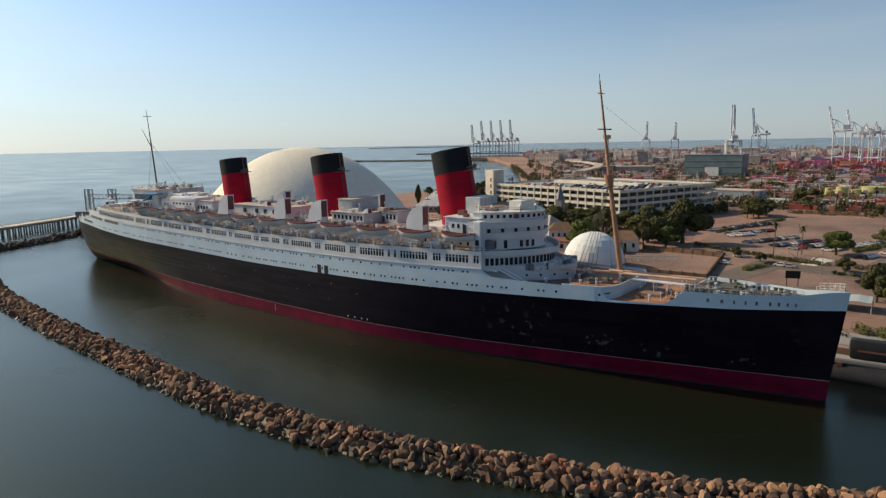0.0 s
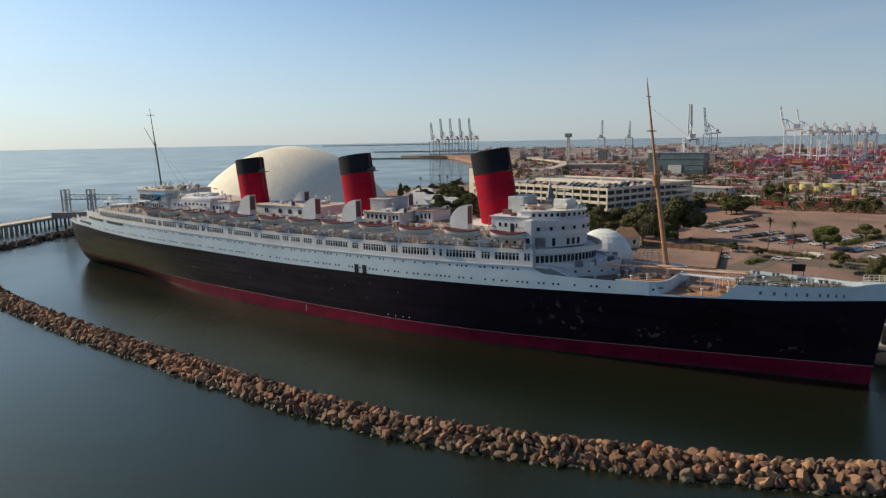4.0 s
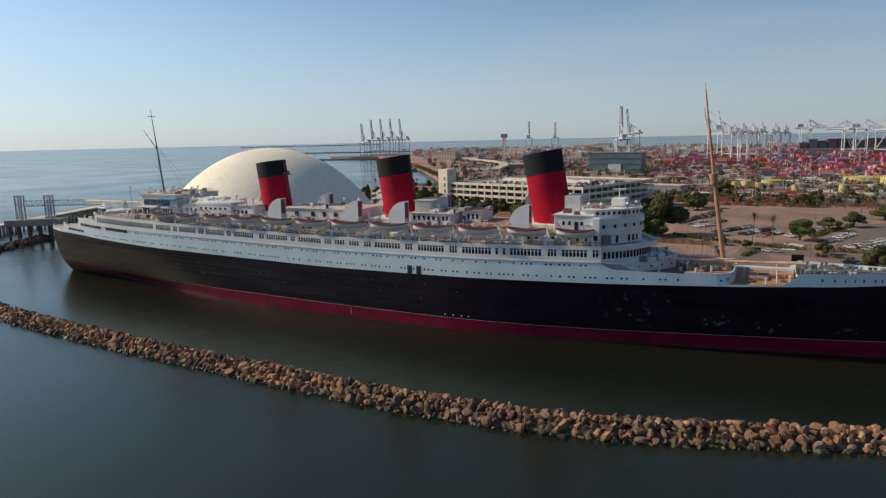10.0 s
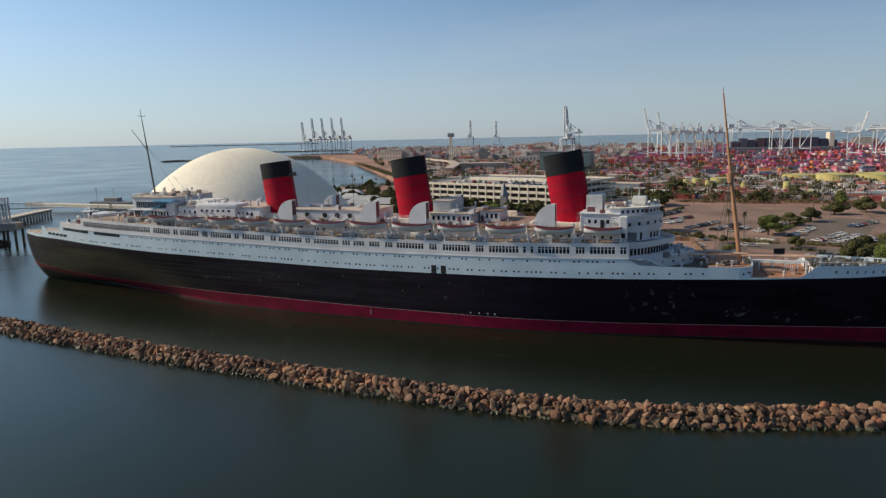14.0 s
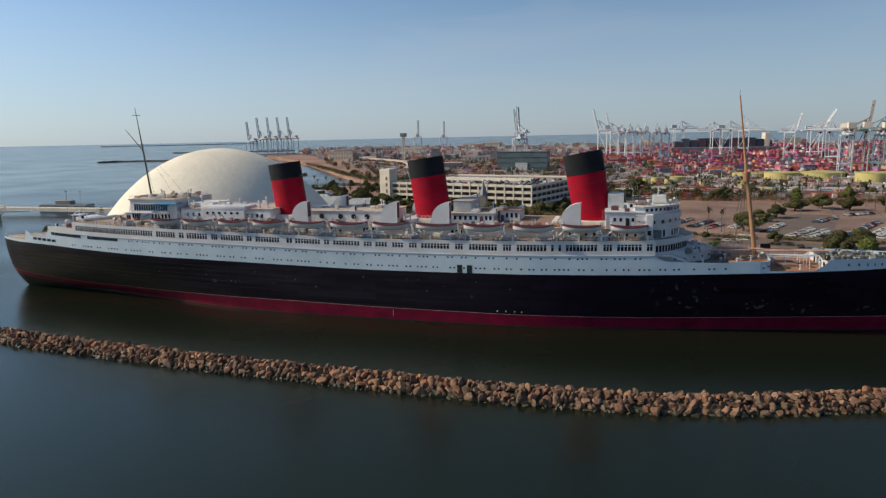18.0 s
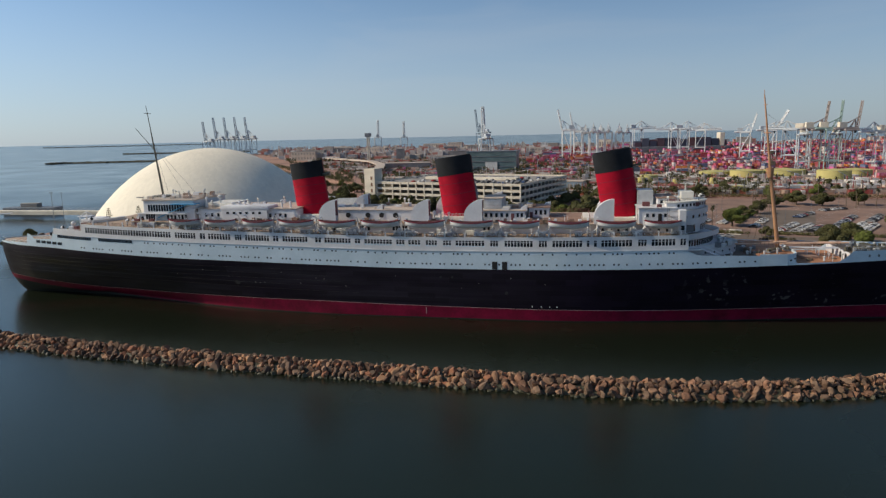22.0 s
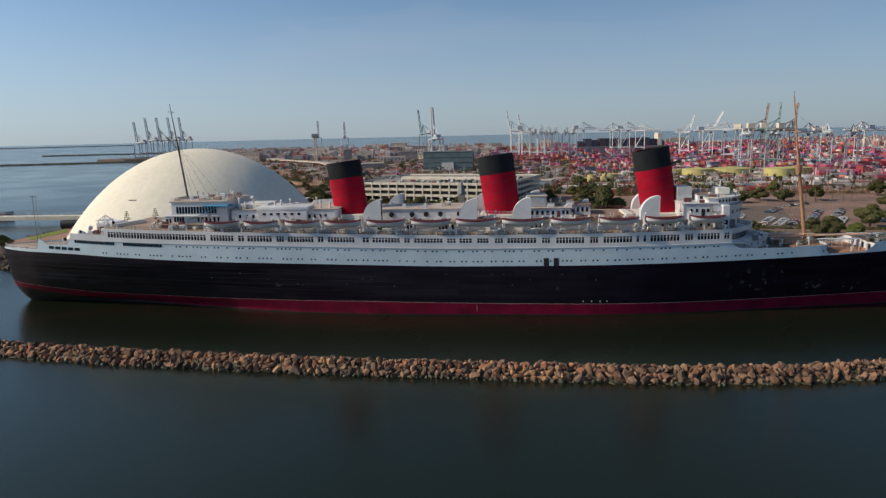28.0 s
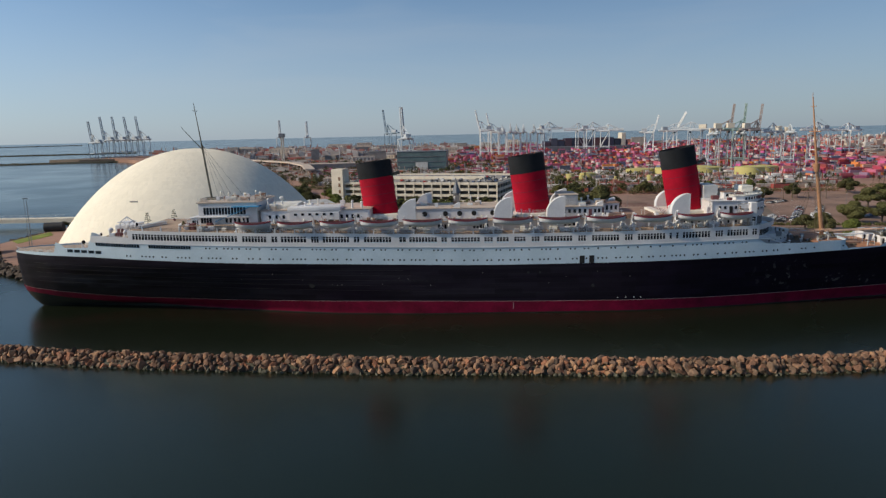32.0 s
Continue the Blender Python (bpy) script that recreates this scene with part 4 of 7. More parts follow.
part("monkey_island_rail", bm, M["lightgrey"], liner)
bm = B()
for x, z0, z1 in ((78.9, 27.9, 32.4), (70.3, 28, 33)):
    for s in (-0.25, 0.25):
        rod(bm, (x + s, -12.45, z0), (x + s, -12.45, z1), 0.04, None, 4)
    for k in range(int((z1 - z0) / 0.35)):
        rod(bm, (x - 0.25, -12.45, z0 + k * 0.35), (x + 0.25, -12.45, z0 + k * 0.35), 0.03, None, 4)
part("wall_ladder", bm, M["steel"], liner)
# stair wings that come down from the lounge to the fore deck
for s in (-1, 1):
    bm = B()
    a, b = Vector((87.6, s * 13.4, 21.3)), Vector((94.4, s * 12.2, 18.3))
    for w in (-0.7, 0.7):
        for h in (0.0, 1.0):
            beam(bm, a + Vector((0, w, h)), b + Vector((0, w, h)), 0.3 if h == 0 else 0.1)
    for k in range(12):
        p = a + (b - a) * (k + 0.5) / 12
        box(bm, p.x - 0.25, p.x + 0.25, p.y - 0.7, p.y + 0.7, p.z - 0.05, p.z + 0.05)
    part("stairway", bm, M["white"], liner, "white sloping stair to the fore deck")
    part("landing", box(B(), 84, 87.8, s * 13.5 - 1.4, s * 13.5 + 1.4, 20.9, 21.3, 0.05), M["white"], liner)
# house round the foremast
END = [(103.5, 13.2), (108, 12.62), (110.6, 12.2), (112.4, 11.3), (113.5, 9.6), (114, 7), (114.1, 3)]
plan = [(x, -y) for x, y in END] + [(x, y) for x, y in END[::-1]]
inner = [(x - 0.25, y * 0.985) for x, y in plan]
bm = B()
rows = [[bm.verts.new((x, y, z)) for x, y in o] for o, z in ((plan, 16.6), (plan, 19.75), (inner, 19.75), (inner, 19.0))]
for p, q in zip(rows, rows[1:]):
    for i in range(len(p) - 1):
        bm.faces.new((p[i], p[i + 1], q[i + 1], q[i]))
part("mast_house", bm, M["hullwhite"], liner, "white rounded bulwark round the foremast")
part("mast_house_deck", prism(B(), inner, 18.9, 19.1), M["welldeck"], liner)
for y in (-6.2, -2.6, 3):
    part("well_door", box(B(), 127.0, 127.16, y - 0.5, y + 0.5, 17.1, 19.1), M["dark"], liner)
part("catwalk", box(B(), 114, 127.5, -0.9, 0.9, 19.55, 19.75), M["white"], liner)
for x in (116, 119, 122, 125):
    for y in (-0.8, 0.8):
        part("catwalk_post", rod(B(), (x, y, 17.1), (x, y, 19.6), 0.1), M["white"], liner)
for y in (-8.2, -5, -2, 2, 5, 8):
    part("well_stanchion", rod(B(), (123.2, y, 17.1), (123.2, y, 19.5), 0.06), M["white"], liner)
# ---- deck gear forward ----
rng = random.Random(3)


def winch(x, y, z, turn):
    w = part("winch", box(B(), -1.1, 1.1, -0.8, 0.8, 0, 0.35, 0.05), M["steel"], liner)
    w.matrix_basis = pose(x, y, z, 0, 0, turn)
    part("drum", rod(rod(B(), (-1.2, 0, 0.75), (1.2, 0, 0.75), 0.32, None, 14), (-0.15, 0, 0.75), (0.15, 0, 0.75), 0.55, None, 14), M["mastgrey"], w)
    part("motor", box(B(), -0.5, 0.5, 0.5, 1.1, 0.2, 1.0, 0.1), M["steel"], w)


for x, y in ((130, -6), (133, -3.5), (136.5, -4.5), (139, -1.5), (141, -3.2), (131.5, 2), (135, 3), (144, -1.5), (104, -7), (107.5, -6.5), (110, -4.5), (113, -3)):
    winch(x, y, 19.6 if x > 120 else 19.2 if x > 104 else 18.4, rng.uniform(0, 180))
for x, y in ((129, -7.6), (134, -6.8), (138, -5.5), (142.5, -3.9), (147, -2.2), (129, 6), (140, 3), (133, 6), (145, 1)):
    bm = rod(rod(B(), (0, 0, 0), (0, 0, 1.0), 0.3, 0.26, 12), (0, 0, 1.0), (0, 0, 1.15), 0.42, 0.42, 12)
    rod(rod(bm, (0.9, 0, 0), (0.9, 0, 1.0), 0.3, 0.26, 12), (0.9, 0, 1.0), (0.9, 0, 1.15), 0.42, 0.42, 12)
    o = part("bollard", bm, M["steel" if x % 2 else "lightgrey"], liner)
    o.matrix_basis = pose(x, y, 19.6)
for x, y, h in ((128.5, -3, 1.8), (132, -1, 1.5), (137, 1, 1.7), (103, -4, 2.0), (105.5, -8.5, 1.7), (109, -8, 1.6), (112, -2, 1.8), (126, -7, 2.2), (121, -8.5, 1.4)):
    bm = rod(B(), (0, 0, 0), (0, 0, h * 0.85), 0.24, 0.24, 12)
    ball(bm, (0, 0, h * 0.85), 0.42, 2, (1, 1, 0.6))
    o = part("mushroom_vent", bm, M["lightgrey"], liner)
    o.matrix_basis = pose(x, y, 19.6 if x > 127 else 19.2 if 106 < x < 114 else 17.3 if x > 113 else 18.4)
rng = random.Random(8)
for x, y in ((138.5, -4.9), (140.2, -4.5), (141.8, -4.0), (143.4, -3.4), (130.5, -7.4), (132.2, -7.0), (127.9, -5), (146, -1.6), (136, -0.5), (143, 1.5), (139, 1.2)):
    o = part("mooring_bitt", box(B(), -1.1, 1.1, -0.45, 0.45, 0, 0.14, 0.03), M["mastgrey"], liner, "dark paired mooring bitts")
    for s in (-0.5, 0.5):
        part("bitt_post", rod(rod(B(), (s, 0, 0.14), (s, 0, 1.1), 0.36, None, 12), (s, 0, 1.1), (s, 0, 1.25), 0.48, None, 12), M["mastgrey"], o)
    o.matrix_basis = pose(x, y, 19.6, 0, 0, rng.uniform(-15, 15))
for x, y, r in ((129.6, -4.6, 0.9), (134.8, -5.8, 0.8), (137.8, -2.6, 1.0), (142, -1.2, 0.8), (132.6, -1.5, 0.9), (147.6, -0.6, 0.7), (118, -6.2, 0.9), (124.6, -5, 0.8), (102, -9.5, 0.8)):
    bm = B()
    for k in range(4):
        n = 14
        for i in range(n):
            p, q = 2 * math.pi * i / n, 2 * math.pi * (i + 1) / n
            w = r * (1 - 0.06 * k)
            rod(bm, (w * math.cos(p), w * math.sin(p), 0.12 + k * 0.16), (w * math.cos(q), w * math.sin(q), 0.12 + k * 0.16), 0.1, None, 5)
    o = part("rope_coil", bm, M["bark"], liner, "brown coiled mooring rope")
    o.matrix_basis = pose(x, y, 19.58 if x > 127 else 18.4 if x < 109 else 16.95)
for x, y, w in ((133.4, -5, 1.3), (139.6, -3.2, 1.2), (144.8, -0.4, 1.0), (130.6, 0.2, 1.4)):
    bm = rod(B(), (0, 0, 0), (0, 0, 0.5), w * 0.7, w * 0.6, 16)
    rod(rod(bm, (0, 0, 0.5), (0, 0, 1.3), w * 0.42, w * 0.5, 16), (0, 0, 1.3), (0, 0, 1.5), w * 0.62, w * 0.55, 16)
    o = part("capstan", bm, M["steel"], liner, "grey capstan")
    o.matrix_basis = pose(x, y, 19.6)
part("hatch", box(B(), 131, 137, -1.6, 3.4, 19.6, 20.4, 0.15), M["mastgrey"], liner, "dark hatch cover")
part("hatch", box(B(), 116.5, 121.5, -4, 4, 17, 17.7, 0.1), M["browndeck"], liner, "low brown hatch cover")


def railing(name, pts, height=1.1, step=2.0, material="lightgrey", rails=3):
    bm = B()
    for a, b in zip(pts, pts[1:]):
        a, b = Vector(a), Vector(b)
        n = max(1, round((b - a).length / step))
        for i in range(n + 1):
            p = a + (b - a) * i / n
            rod(bm, p, p + Vector((0, 0, height)), 0.045, None, 4)
        for k in range(rails):
            h = Vector((0, 0, height * (k + 1) / rails))
            rod(bm, a + h, b + h, 0.04, None, 4)
    return part(name, bm, M[material], liner)


xs = list(range(-108, 85, 6))
railing("boat_deck_rail", [(x, -half(x) + 0.1, 24.5 + sheer(x)) for x in xs], 1.05, 1.5, "bark")
railing("forecastle_rail", [(x, -half(x) + 0.35, 20.0 + max(0, x - 140) * 0.05) for x in (128, 132, 136, 140, 144, 148)], 1.2, 1.5, "lightgrey", 2)
railing("bow_rail", [(150, -2, 21.0), (154.4, -0.3, 21.6), (154.4, 0.3, 21.6), (150, 2, 21.0)], 1.6, 1.0, "cream")
railing("stern_rail", [(x, -half(x) + 0.3, paint_line(x) + 0.5) for x in (-132, -138, -143, -148, -151, -153)], 1.2, 1.5)
railing("aft_rail", [(-131, -half(-131) + 0.4, 21.5), (-123, -half(-123) + 0.4, 21.6)], 1.1)
railing("aft_rail", [(-121, -half(-121) + 0.4, 24.1), (-109, -half(-109) + 0.4, 24.1)], 1.1)
railing("sports_rail", [(46, 10, 28.5), (57.5, 10, 28.5), (57.5, -10, 28.5)], 1.2, 1.5, "maroon")
railing("house_rail", [(12, -9.8, 29.4), (24, -9.8, 29.4), (24, -8, 29.4)], 1.1, 1.2)
railing("roof_rail", [(-88, -10, 35), (-70, -10, 35), (-70, 8, 35)], 1.0, 2)
# stays and posts along the promenade top
post = None
for x in range(-104, 84, 6):
    m = pose(x, -half(x) + 0.14, 25.2 + sheer(x))
    if post is None:
        post = part("rail_post", box(B(), -0.18, 0.18, -0.16, 0.16, -0.8, 0.8), M["white"], liner)
        post.matrix_basis = m
    else:
        again(post, m, liner)
# stern furniture
for x, y, h in ((-118, -8, 2.2), (-114, -5, 2.6), (-112.5, -9.5, 1.6)):
    bm = rod(B(), (0, 0, 0), (0, 0, h), 0.5, 0.4, 12)
    ball(bm, (0.3, 0, h + 0.2), 0.8, 2)
    o = part("cowl_vent", bm, M["white"], liner)
    o.matrix_basis = pose(x, y, 24.1)
part("stern_house", box(B(), -119, -113, -3, 5, 24.1, 27.4, 0.3), M["white"], liner)
part("stern_box", box(B(), -113.8, -112.4, -12.6, -11.4, 24.1, 26.2, 0.1), M["maroon"], liner)
part("docking_house", box(B(), -117.6, -116.2, -4.5, -3, 24.1, 26.2, 0.1), M["maroon"], liner)
part("stern_hatch", box(B(), -129, -123.5, -4, 4, 20.9, 21.9, 0.2), M["cream"], liner)
for x in (-147, -144, -141, -138):
    for y in (-4, -5):
        part("stern_bollard", rod(B(), (x, y, 18.8), (x, y, 19.7), 0.35, None, 10), M["cream"], liner)
for x, y, h in ((-109, -0.9, 4.2), (-104.5, 9.2, 4.0), (-93.8, -8.4, 2.4)):
    rt = random.Random(int(h * 10))
    bush = part("potted_shrub", rod(B(), (0, 0, 0), (0, 0, 0.7), 0.35, 0.42, 10), M["maroon"], liner, "dark clipped shrub in tiers on a thin stem, in a tub")
    bush.matrix_basis = pose(x, y, 24.5 + sheer(x) if x > -108.9 else 26.9)
    part("stem", rod(B(), (0, 0, 0.6), (0, 0, h * 0.95), 0.07, 0.04, 6), M["bark"], bush)
    vs, fs = [], []
    for tier in range(5):
        z, wide = h * (0.32 + 0.15 * tier), h * (0.26 - 0.04 * tier)
        for _ in range(60):
            a, r = rt.uniform(0, 6.3), wide * (0.45 + 0.55 * rt.random() ** 0.5)
            p = Vector((r * math.cos(a), r * math.sin(a), z + rt.uniform(-0.1, 0.12)))
            d = Vector((rt.uniform(-1, 1), rt.uniform(-1, 1), rt.uniform(-0.6, 0.6))) * 0.16
            k = len(vs)
            vs += [tuple(p - d), tuple(p + d.orthogonal()), tuple(p + d)]
            fs.append((k, k + 1, k + 2))
    sheet("foliage", vs, fs, M["leaf"], bush)
sky_m = Matrix.Translation((-106.2, -4.6, 24.3 + sheer(-106))) @ pose(0, 0, 0, 0, 0, 74)
part("skylight", prism(B(), [(-6.3, -0.8), (6.3, -0.8), (6.3, 0.8), (-6.3, 0.8)], 0, 1.0, sky_m), M["white"], liner, "long low white skylight box across the deck")
part("skylight_lid", box(B(), -6.5, 6.5, -1.0, 1.0, 1.0, 1.14, 0.03, sky_m), M["lightgrey"], liner)
for x, y, z, s in ((-119.8, -11.0, 24.1, 0.75), (-107.9, -11.2, 24.5 + sheer(-107.9), 0.75), (-93.5, -12.0, 24.5 + sheer(-93.5), 0.8), (-127.5, -8, 20.9, 0.9)):
    cowl = part("cowl_vent", rod(B(), (0, 0, 0), (0, 0, 1.7 * s), 0.4 * s, 0.4 * s, 12), M["white"], liner, "white cowl ventilator with dark mouth", True)
    cowl.matrix_basis = pose(x, y, z, 0, 0, rng.uniform(-30, 30))
    part("cowl", ball(rod(B(), (0, 0, 1.9 * s), (0.75 * s, 0, 2.05 * s), 0.5 * s, 0.75 * s, 14), (-0.05, 0, 1.9 * s), 0.56 * s, 2), M["white"], cowl, "", True)
    part("cowl_mouth", rod(B(), (0.73 * s, 0, 2.05 * s), (0.78 * s, 0, 2.06 * s), 0.66 * s, None, 14), M["dark"], cowl)
for x in (-90.4, -85):
    part("maroon_locker", box(B(), x, x + 1.6, -12.4, -11, 26.2, 28.6, 0.08), M["maroon"], liner)
for a in ((-116, -114.2, -12.4, -11.2, 24.1, 26), (-92, -91, -11.8, -10.4, 26.4, 28.4)):
    part("pale_locker", box(B(), *a, 0.08), M["white"], liner)
platform = part("docking_platform", box(B(), -114.6, -110.4, -9.6, -5.4, 28.9, 29.1, 0.05), M["white"], liner, "white open docking platform on a frame")
for a, b in (((-114, -6, 24.1), (-114, -6, 29)), ((-111, -6, 24.1), (-111, -6, 29)), ((-114, -9, 24.1), (-114, -9, 29)), ((-111, -9, 24.1), (-111, -9, 29)), ((-114.4, -9.4, 29), (-110.6, -9.4, 29)), ((-114.4, -5.6, 29), (-110.6, -5.6, 29)),
             ((-114.4, -9.4, 29), (-114.4, -5.6, 29)), ((-110.6, -9.4, 29), (-110.6, -5.6, 29)), ((-114, -9, 29), (-112.5, -7.5, 30.6)), ((-111, -9, 29), (-112.5, -7.5, 30.6)), ((-112.5, -7.5, 30.6), (-114, -6, 29)), ((-112.5, -7.5, 30.6), (-111, -6, 29))):
    part("platform_bar", rod(B(), a, b, 0.14, None, 6), M["white"], platform)
part("dish", ball(rod(B(), (-62.7, -5, 33.3), (-62.7, -5, 35), 0.25, None, 8), (-62.7, -5, 35.4), 0.9, 2, (1, 0.7, 0.7)), M["lightgrey"], liner)
for x, h in ((-66.8, 3.2), (-55, 2.0), (-53, 1.6), (-57.5, 1.4), (-40, 2.2), (-37, 1.8)):
    part("roof_vent", ball(rod(B(), (x, -6.5, 31.8), (x, -6.5, 31.8 + h), 0.34, 0.3, 10), (x, -6.5, 31.9 + h), 0.48, 2, (1, 1, 0.8)), M["white"], liner, "white round-topped roof vent")
# blue awning and sloping canvas beside the verandah
vs = [(-82.5, -11.4, 29.0), (-71.5, -11.4, 33.4), (-71.5, -10.2, 33.4), (-82.5, -10.2, 29.0), (-82.5, -11.4, 28.8), (-71.5, -11.4, 33.2), (-71.5, -10.2, 33.2), (-82.5, -10.2, 28.8)]
sheet("sloping_awning", vs, [(0, 1, 2, 3), (4, 7, 6, 5), (0, 4, 5, 1), (3, 2, 6, 7)], M["blue"], liner, "blue canvas slope")
part("flat_awning", box(B(), -77, -68.5, -11.8, -8, 33.3, 33.6), M["blue"], liner, "blue canvas awning")

# ---- funnels ----


def funnel(xb, zb, xt, zt, lx, ly, label):
    ax = Vector((xt - xb, 0, zt - zb))
    tilt = math.degrees(math.atan2(ax.x, ax.z))
    h = ax.length

    def ringed(r0, r1, lo, hi, n=56, cap=True):
        bm = B()
        rows = []
        for k in range(5):
            z = lo + (hi - lo) * k / 4
            rows.append([bm.verts.new(((lx + r0) * math.cos(2 * math.pi * i / n), (ly + r0) * math.sin(2 * math.pi * i / n), z)) for i in range(n)])
        for a, b in zip(rows, rows[1:]):
            for i in range(n):
                bm.faces.new((a[i], a[(i + 1) % n], b[(i + 1) % n], b[i]))
        inner = [bm.verts.new(((lx + r1) * math.cos(2 * math.pi * i / n), (ly + r1) * math.sin(2 * math.pi * i / n), hi)) for i in range(n)]
        deep = [bm.verts.new((v.co.x, v.co.y, max(lo, hi - 3))) for v in inner]
        for i in range(n):
            j = (i + 1) % n
            bm.faces.new((rows[-1][i], rows[-1][j], inner[j], inner[i])), bm.faces.new((inner[i], inner[j], deep[j], deep[i]))
        bm.faces.new(deep)
        return bm

    f = part("funnel", ringed(0, -0.3, 0, h * 0.69), M["funnel"], liner, label, True)
    f.matrix_basis = pose(xb, 0, zb, 0, tilt, 0)
    part("black_top", ringed(0.05, -0.3, h * 0.69, h), M["funnelblack"], f, "sooty black top", True)
    for k in (0.17, 0.36, 0.54):
        part("funnel_band", ringed(0.05, 0.0, h * k, h * k + 0.16), M["boatred"], f, "", True)
    part("foot_ring", ringed(0.25, 0.0, -0.6, 0.25), M["funnel"], f, "", True)
    bm = rod(B(), (lx - 0.3, 0, 1), (lx + 0.15, 0, h * 0.98), 0.22, None, 8)
    for k in range(14):
        rod(bm, (lx + 0.35, -0.3, 1.5 + k * 1.2), (lx + 0.35, 0.3, 1.5 + k * 1.2), 0.05, None, 4)
    part("steam_pipe", bm, M["maroon"], f)
    bm = rod(B(), (lx, -1.2, h * 0.72), (lx + 2.0, -1.2, h * 0.72), 0.3, None, 10)
    rod(bm, (lx + 1.2, -1.2, h * 0.72), (lx + 2.5, -1.2, h * 0.72), 0.3, 0.7, 12), box(bm, lx - 0.4, lx + 1.6, -2, 2, h * 0.68, h * 0.69)
    part("whistle", bm, M["mastgrey"], f)


funnel(66.9, 29.3, 63.4, 48.3, 5.5, 4.3, "scarlet raked funnel with black top")
funnel(17.9, 29.3, 15.3, 47.3, 5.6, 4.3, "scarlet raked funnel with black top")
funnel(-31.6, 29.6, -33.7, 46.2, 5.5, 4.2, "scarlet raked funnel with black top, the shortest")

for xb in (66.9, 17.9, -31.6):
    for dx, y, s in ((-7.4, -7.2, 1.0), (6.6, -6.6, 1.1), (7.8, -4.6, 0.8)):
        cowl = part("cowl_vent", rod(B(), (0, 0, 0), (0, 0, 2.3 * s), 0.34 * s, 0.34 * s, 10), M["white"], liner, "small white cowl ventilator beside a funnel", True)
        cowl.matrix_basis = pose(xb + dx, y, 27.95, 0, 0, -60)
        part("cowl", ball(rod(B(), (0, 0, 2.5 * s), (0.6 * s, 0, 2.6 * s), 0.42 * s, 0.62 * s, 12), (0, 0, 2.5 * s), 0.48 * s, 2), M["white"], cowl, "", True)

# ---- ventilators with round backs and maroon mouths ----


def ventilator(x, y, z, length, height, width, turn=0):
    n = 12
    prof = [(0, 0)] + [(length * (1 - math.cos(math.radians(90 * i / n))), height * (0.25 + 0.75 * math.sin(math.radians(90 * i / n)))) for i in range(n + 1)] + [(length, 0)]
    bm = B()
    lo, hi = [bm.verts.new((u, -width / 2, w)) for u, w in prof], [bm.verts.new((u, width / 2, w)) for u, w in prof]
    bm.faces.new(lo), bm.faces.new(hi[::-1])
    for i in range(len(lo)):
        j = (i + 1) % len(lo)
        bm.faces.new((lo[i], hi[i], hi[j], lo[j]))
    bmesh.ops.recalc_face_normals(bm, faces=bm.faces)
    v = part("ventilator", bm, M["white"], liner, "white round-backed ventilator with a maroon mouth")
    v.matrix_basis = pose(x, y, z, 0, 0, turn)
    part("mouth", box(B(), length - 0.02, length + 0.06, -width / 2 + 0.12, width / 2 - 0.12, height * 0.3, height * 0.95), M["maroon"], v)
    part("lip", box(box(B(), length - 0.1, length + 0.14, -width / 2 - 0.06, -width / 2 + 0.12, 0, height + 0.06), length - 0.1, length + 0.14, width / 2 - 0.12, width / 2 + 0.06, 0, height + 0.06), M["white"], v)


for x, y, h in ((-25, -11.6, 7.0), (4.6, -11.6, 7.0), (20.8, -11.6, 7.0), (58.6, -11.6, 7.0), (-21, 9, 7.0), (8, 9, 7.2), (24.5, 9, 7.4), (60, 9, 6.5)):
    ventilator(x, y, 27.9, 5.4, h, 2.4)
for x, y, h in ((-38, -8, 4.5), (-8, -6.5, 4.2), (37, -6, 3.4), (43.5, 6, 3.2), (-15, 5, 4.6)):
    ventilator(x, y, 27.9 if h > 4.3 else 30.6, 2.0, h * 0.55, 1.6)

# ---- masts, derricks and rigging ----
fm = part("foremast", rod(rod(B(), (111.3, 0, 19.5), (107.9, 0, 42.5), 0.62, 0.48, 14), (107.9, 0, 42.5), (105.2, 0, 63.2), 0.4, 0.16, 12), M["mast"], liner, "tall tan raked foremast", True)
bm = rod(B(), (108.1, 0, 40.0), (107.85, 0, 42.6), 0.75, 1.15, 16)
part("crows_nest", bm, M["mast"], fm, "tan crow's nest")
part("yard", rod(rod(rod(B(), (106.6, -3.4, 52.6), (106.6, 3.4, 52.6), 0.14), (105.6, -1.6, 60.4), (105.6, 1.6, 60.4), 0.1), (105.2, 0, 63), (105.1, 0, 64.6), 0.08), M["mast"], fm)
part("mast_lamp", box(B(), 107.9, 109.2, -0.5, 0.5, 43.4, 44.6, 0.1), M["bark"], fm), part("mast_lamp", box(B(), 107.6, 108.6, -0.4, 0.4, 46.5, 47.5, 0.1), M["bark"], fm)
am = part("aft_mast", rod(rod(B(), (-87.2, 0, 34.4), (-89.2, 0, 53), 0.34, 0.26, 12), (-89.2, 0, 53), (-90.7, 0, 66), 0.22, 0.08, 10), M["mastgrey"], liner, "dark thin raked aft mast", True)
part("yard", rod(rod(B(), (-90.4, -1.8, 63.4), (-90.4, 1.8, 63.4), 0.1), (-89, 0, 51), (-95.5, 0, 58.5), 0.16, 0.08), M["mastgrey"], am)
part("mast_foot", box(B(), -90, -84.4, -3, 3, 34.9, 35.5, 0.1), M["mastgrey"], liner)
bm = rod(B(), (111.4, -1.2, 20.9), (128.8, -3.4, 21.7), 0.32, 0.24, 10)
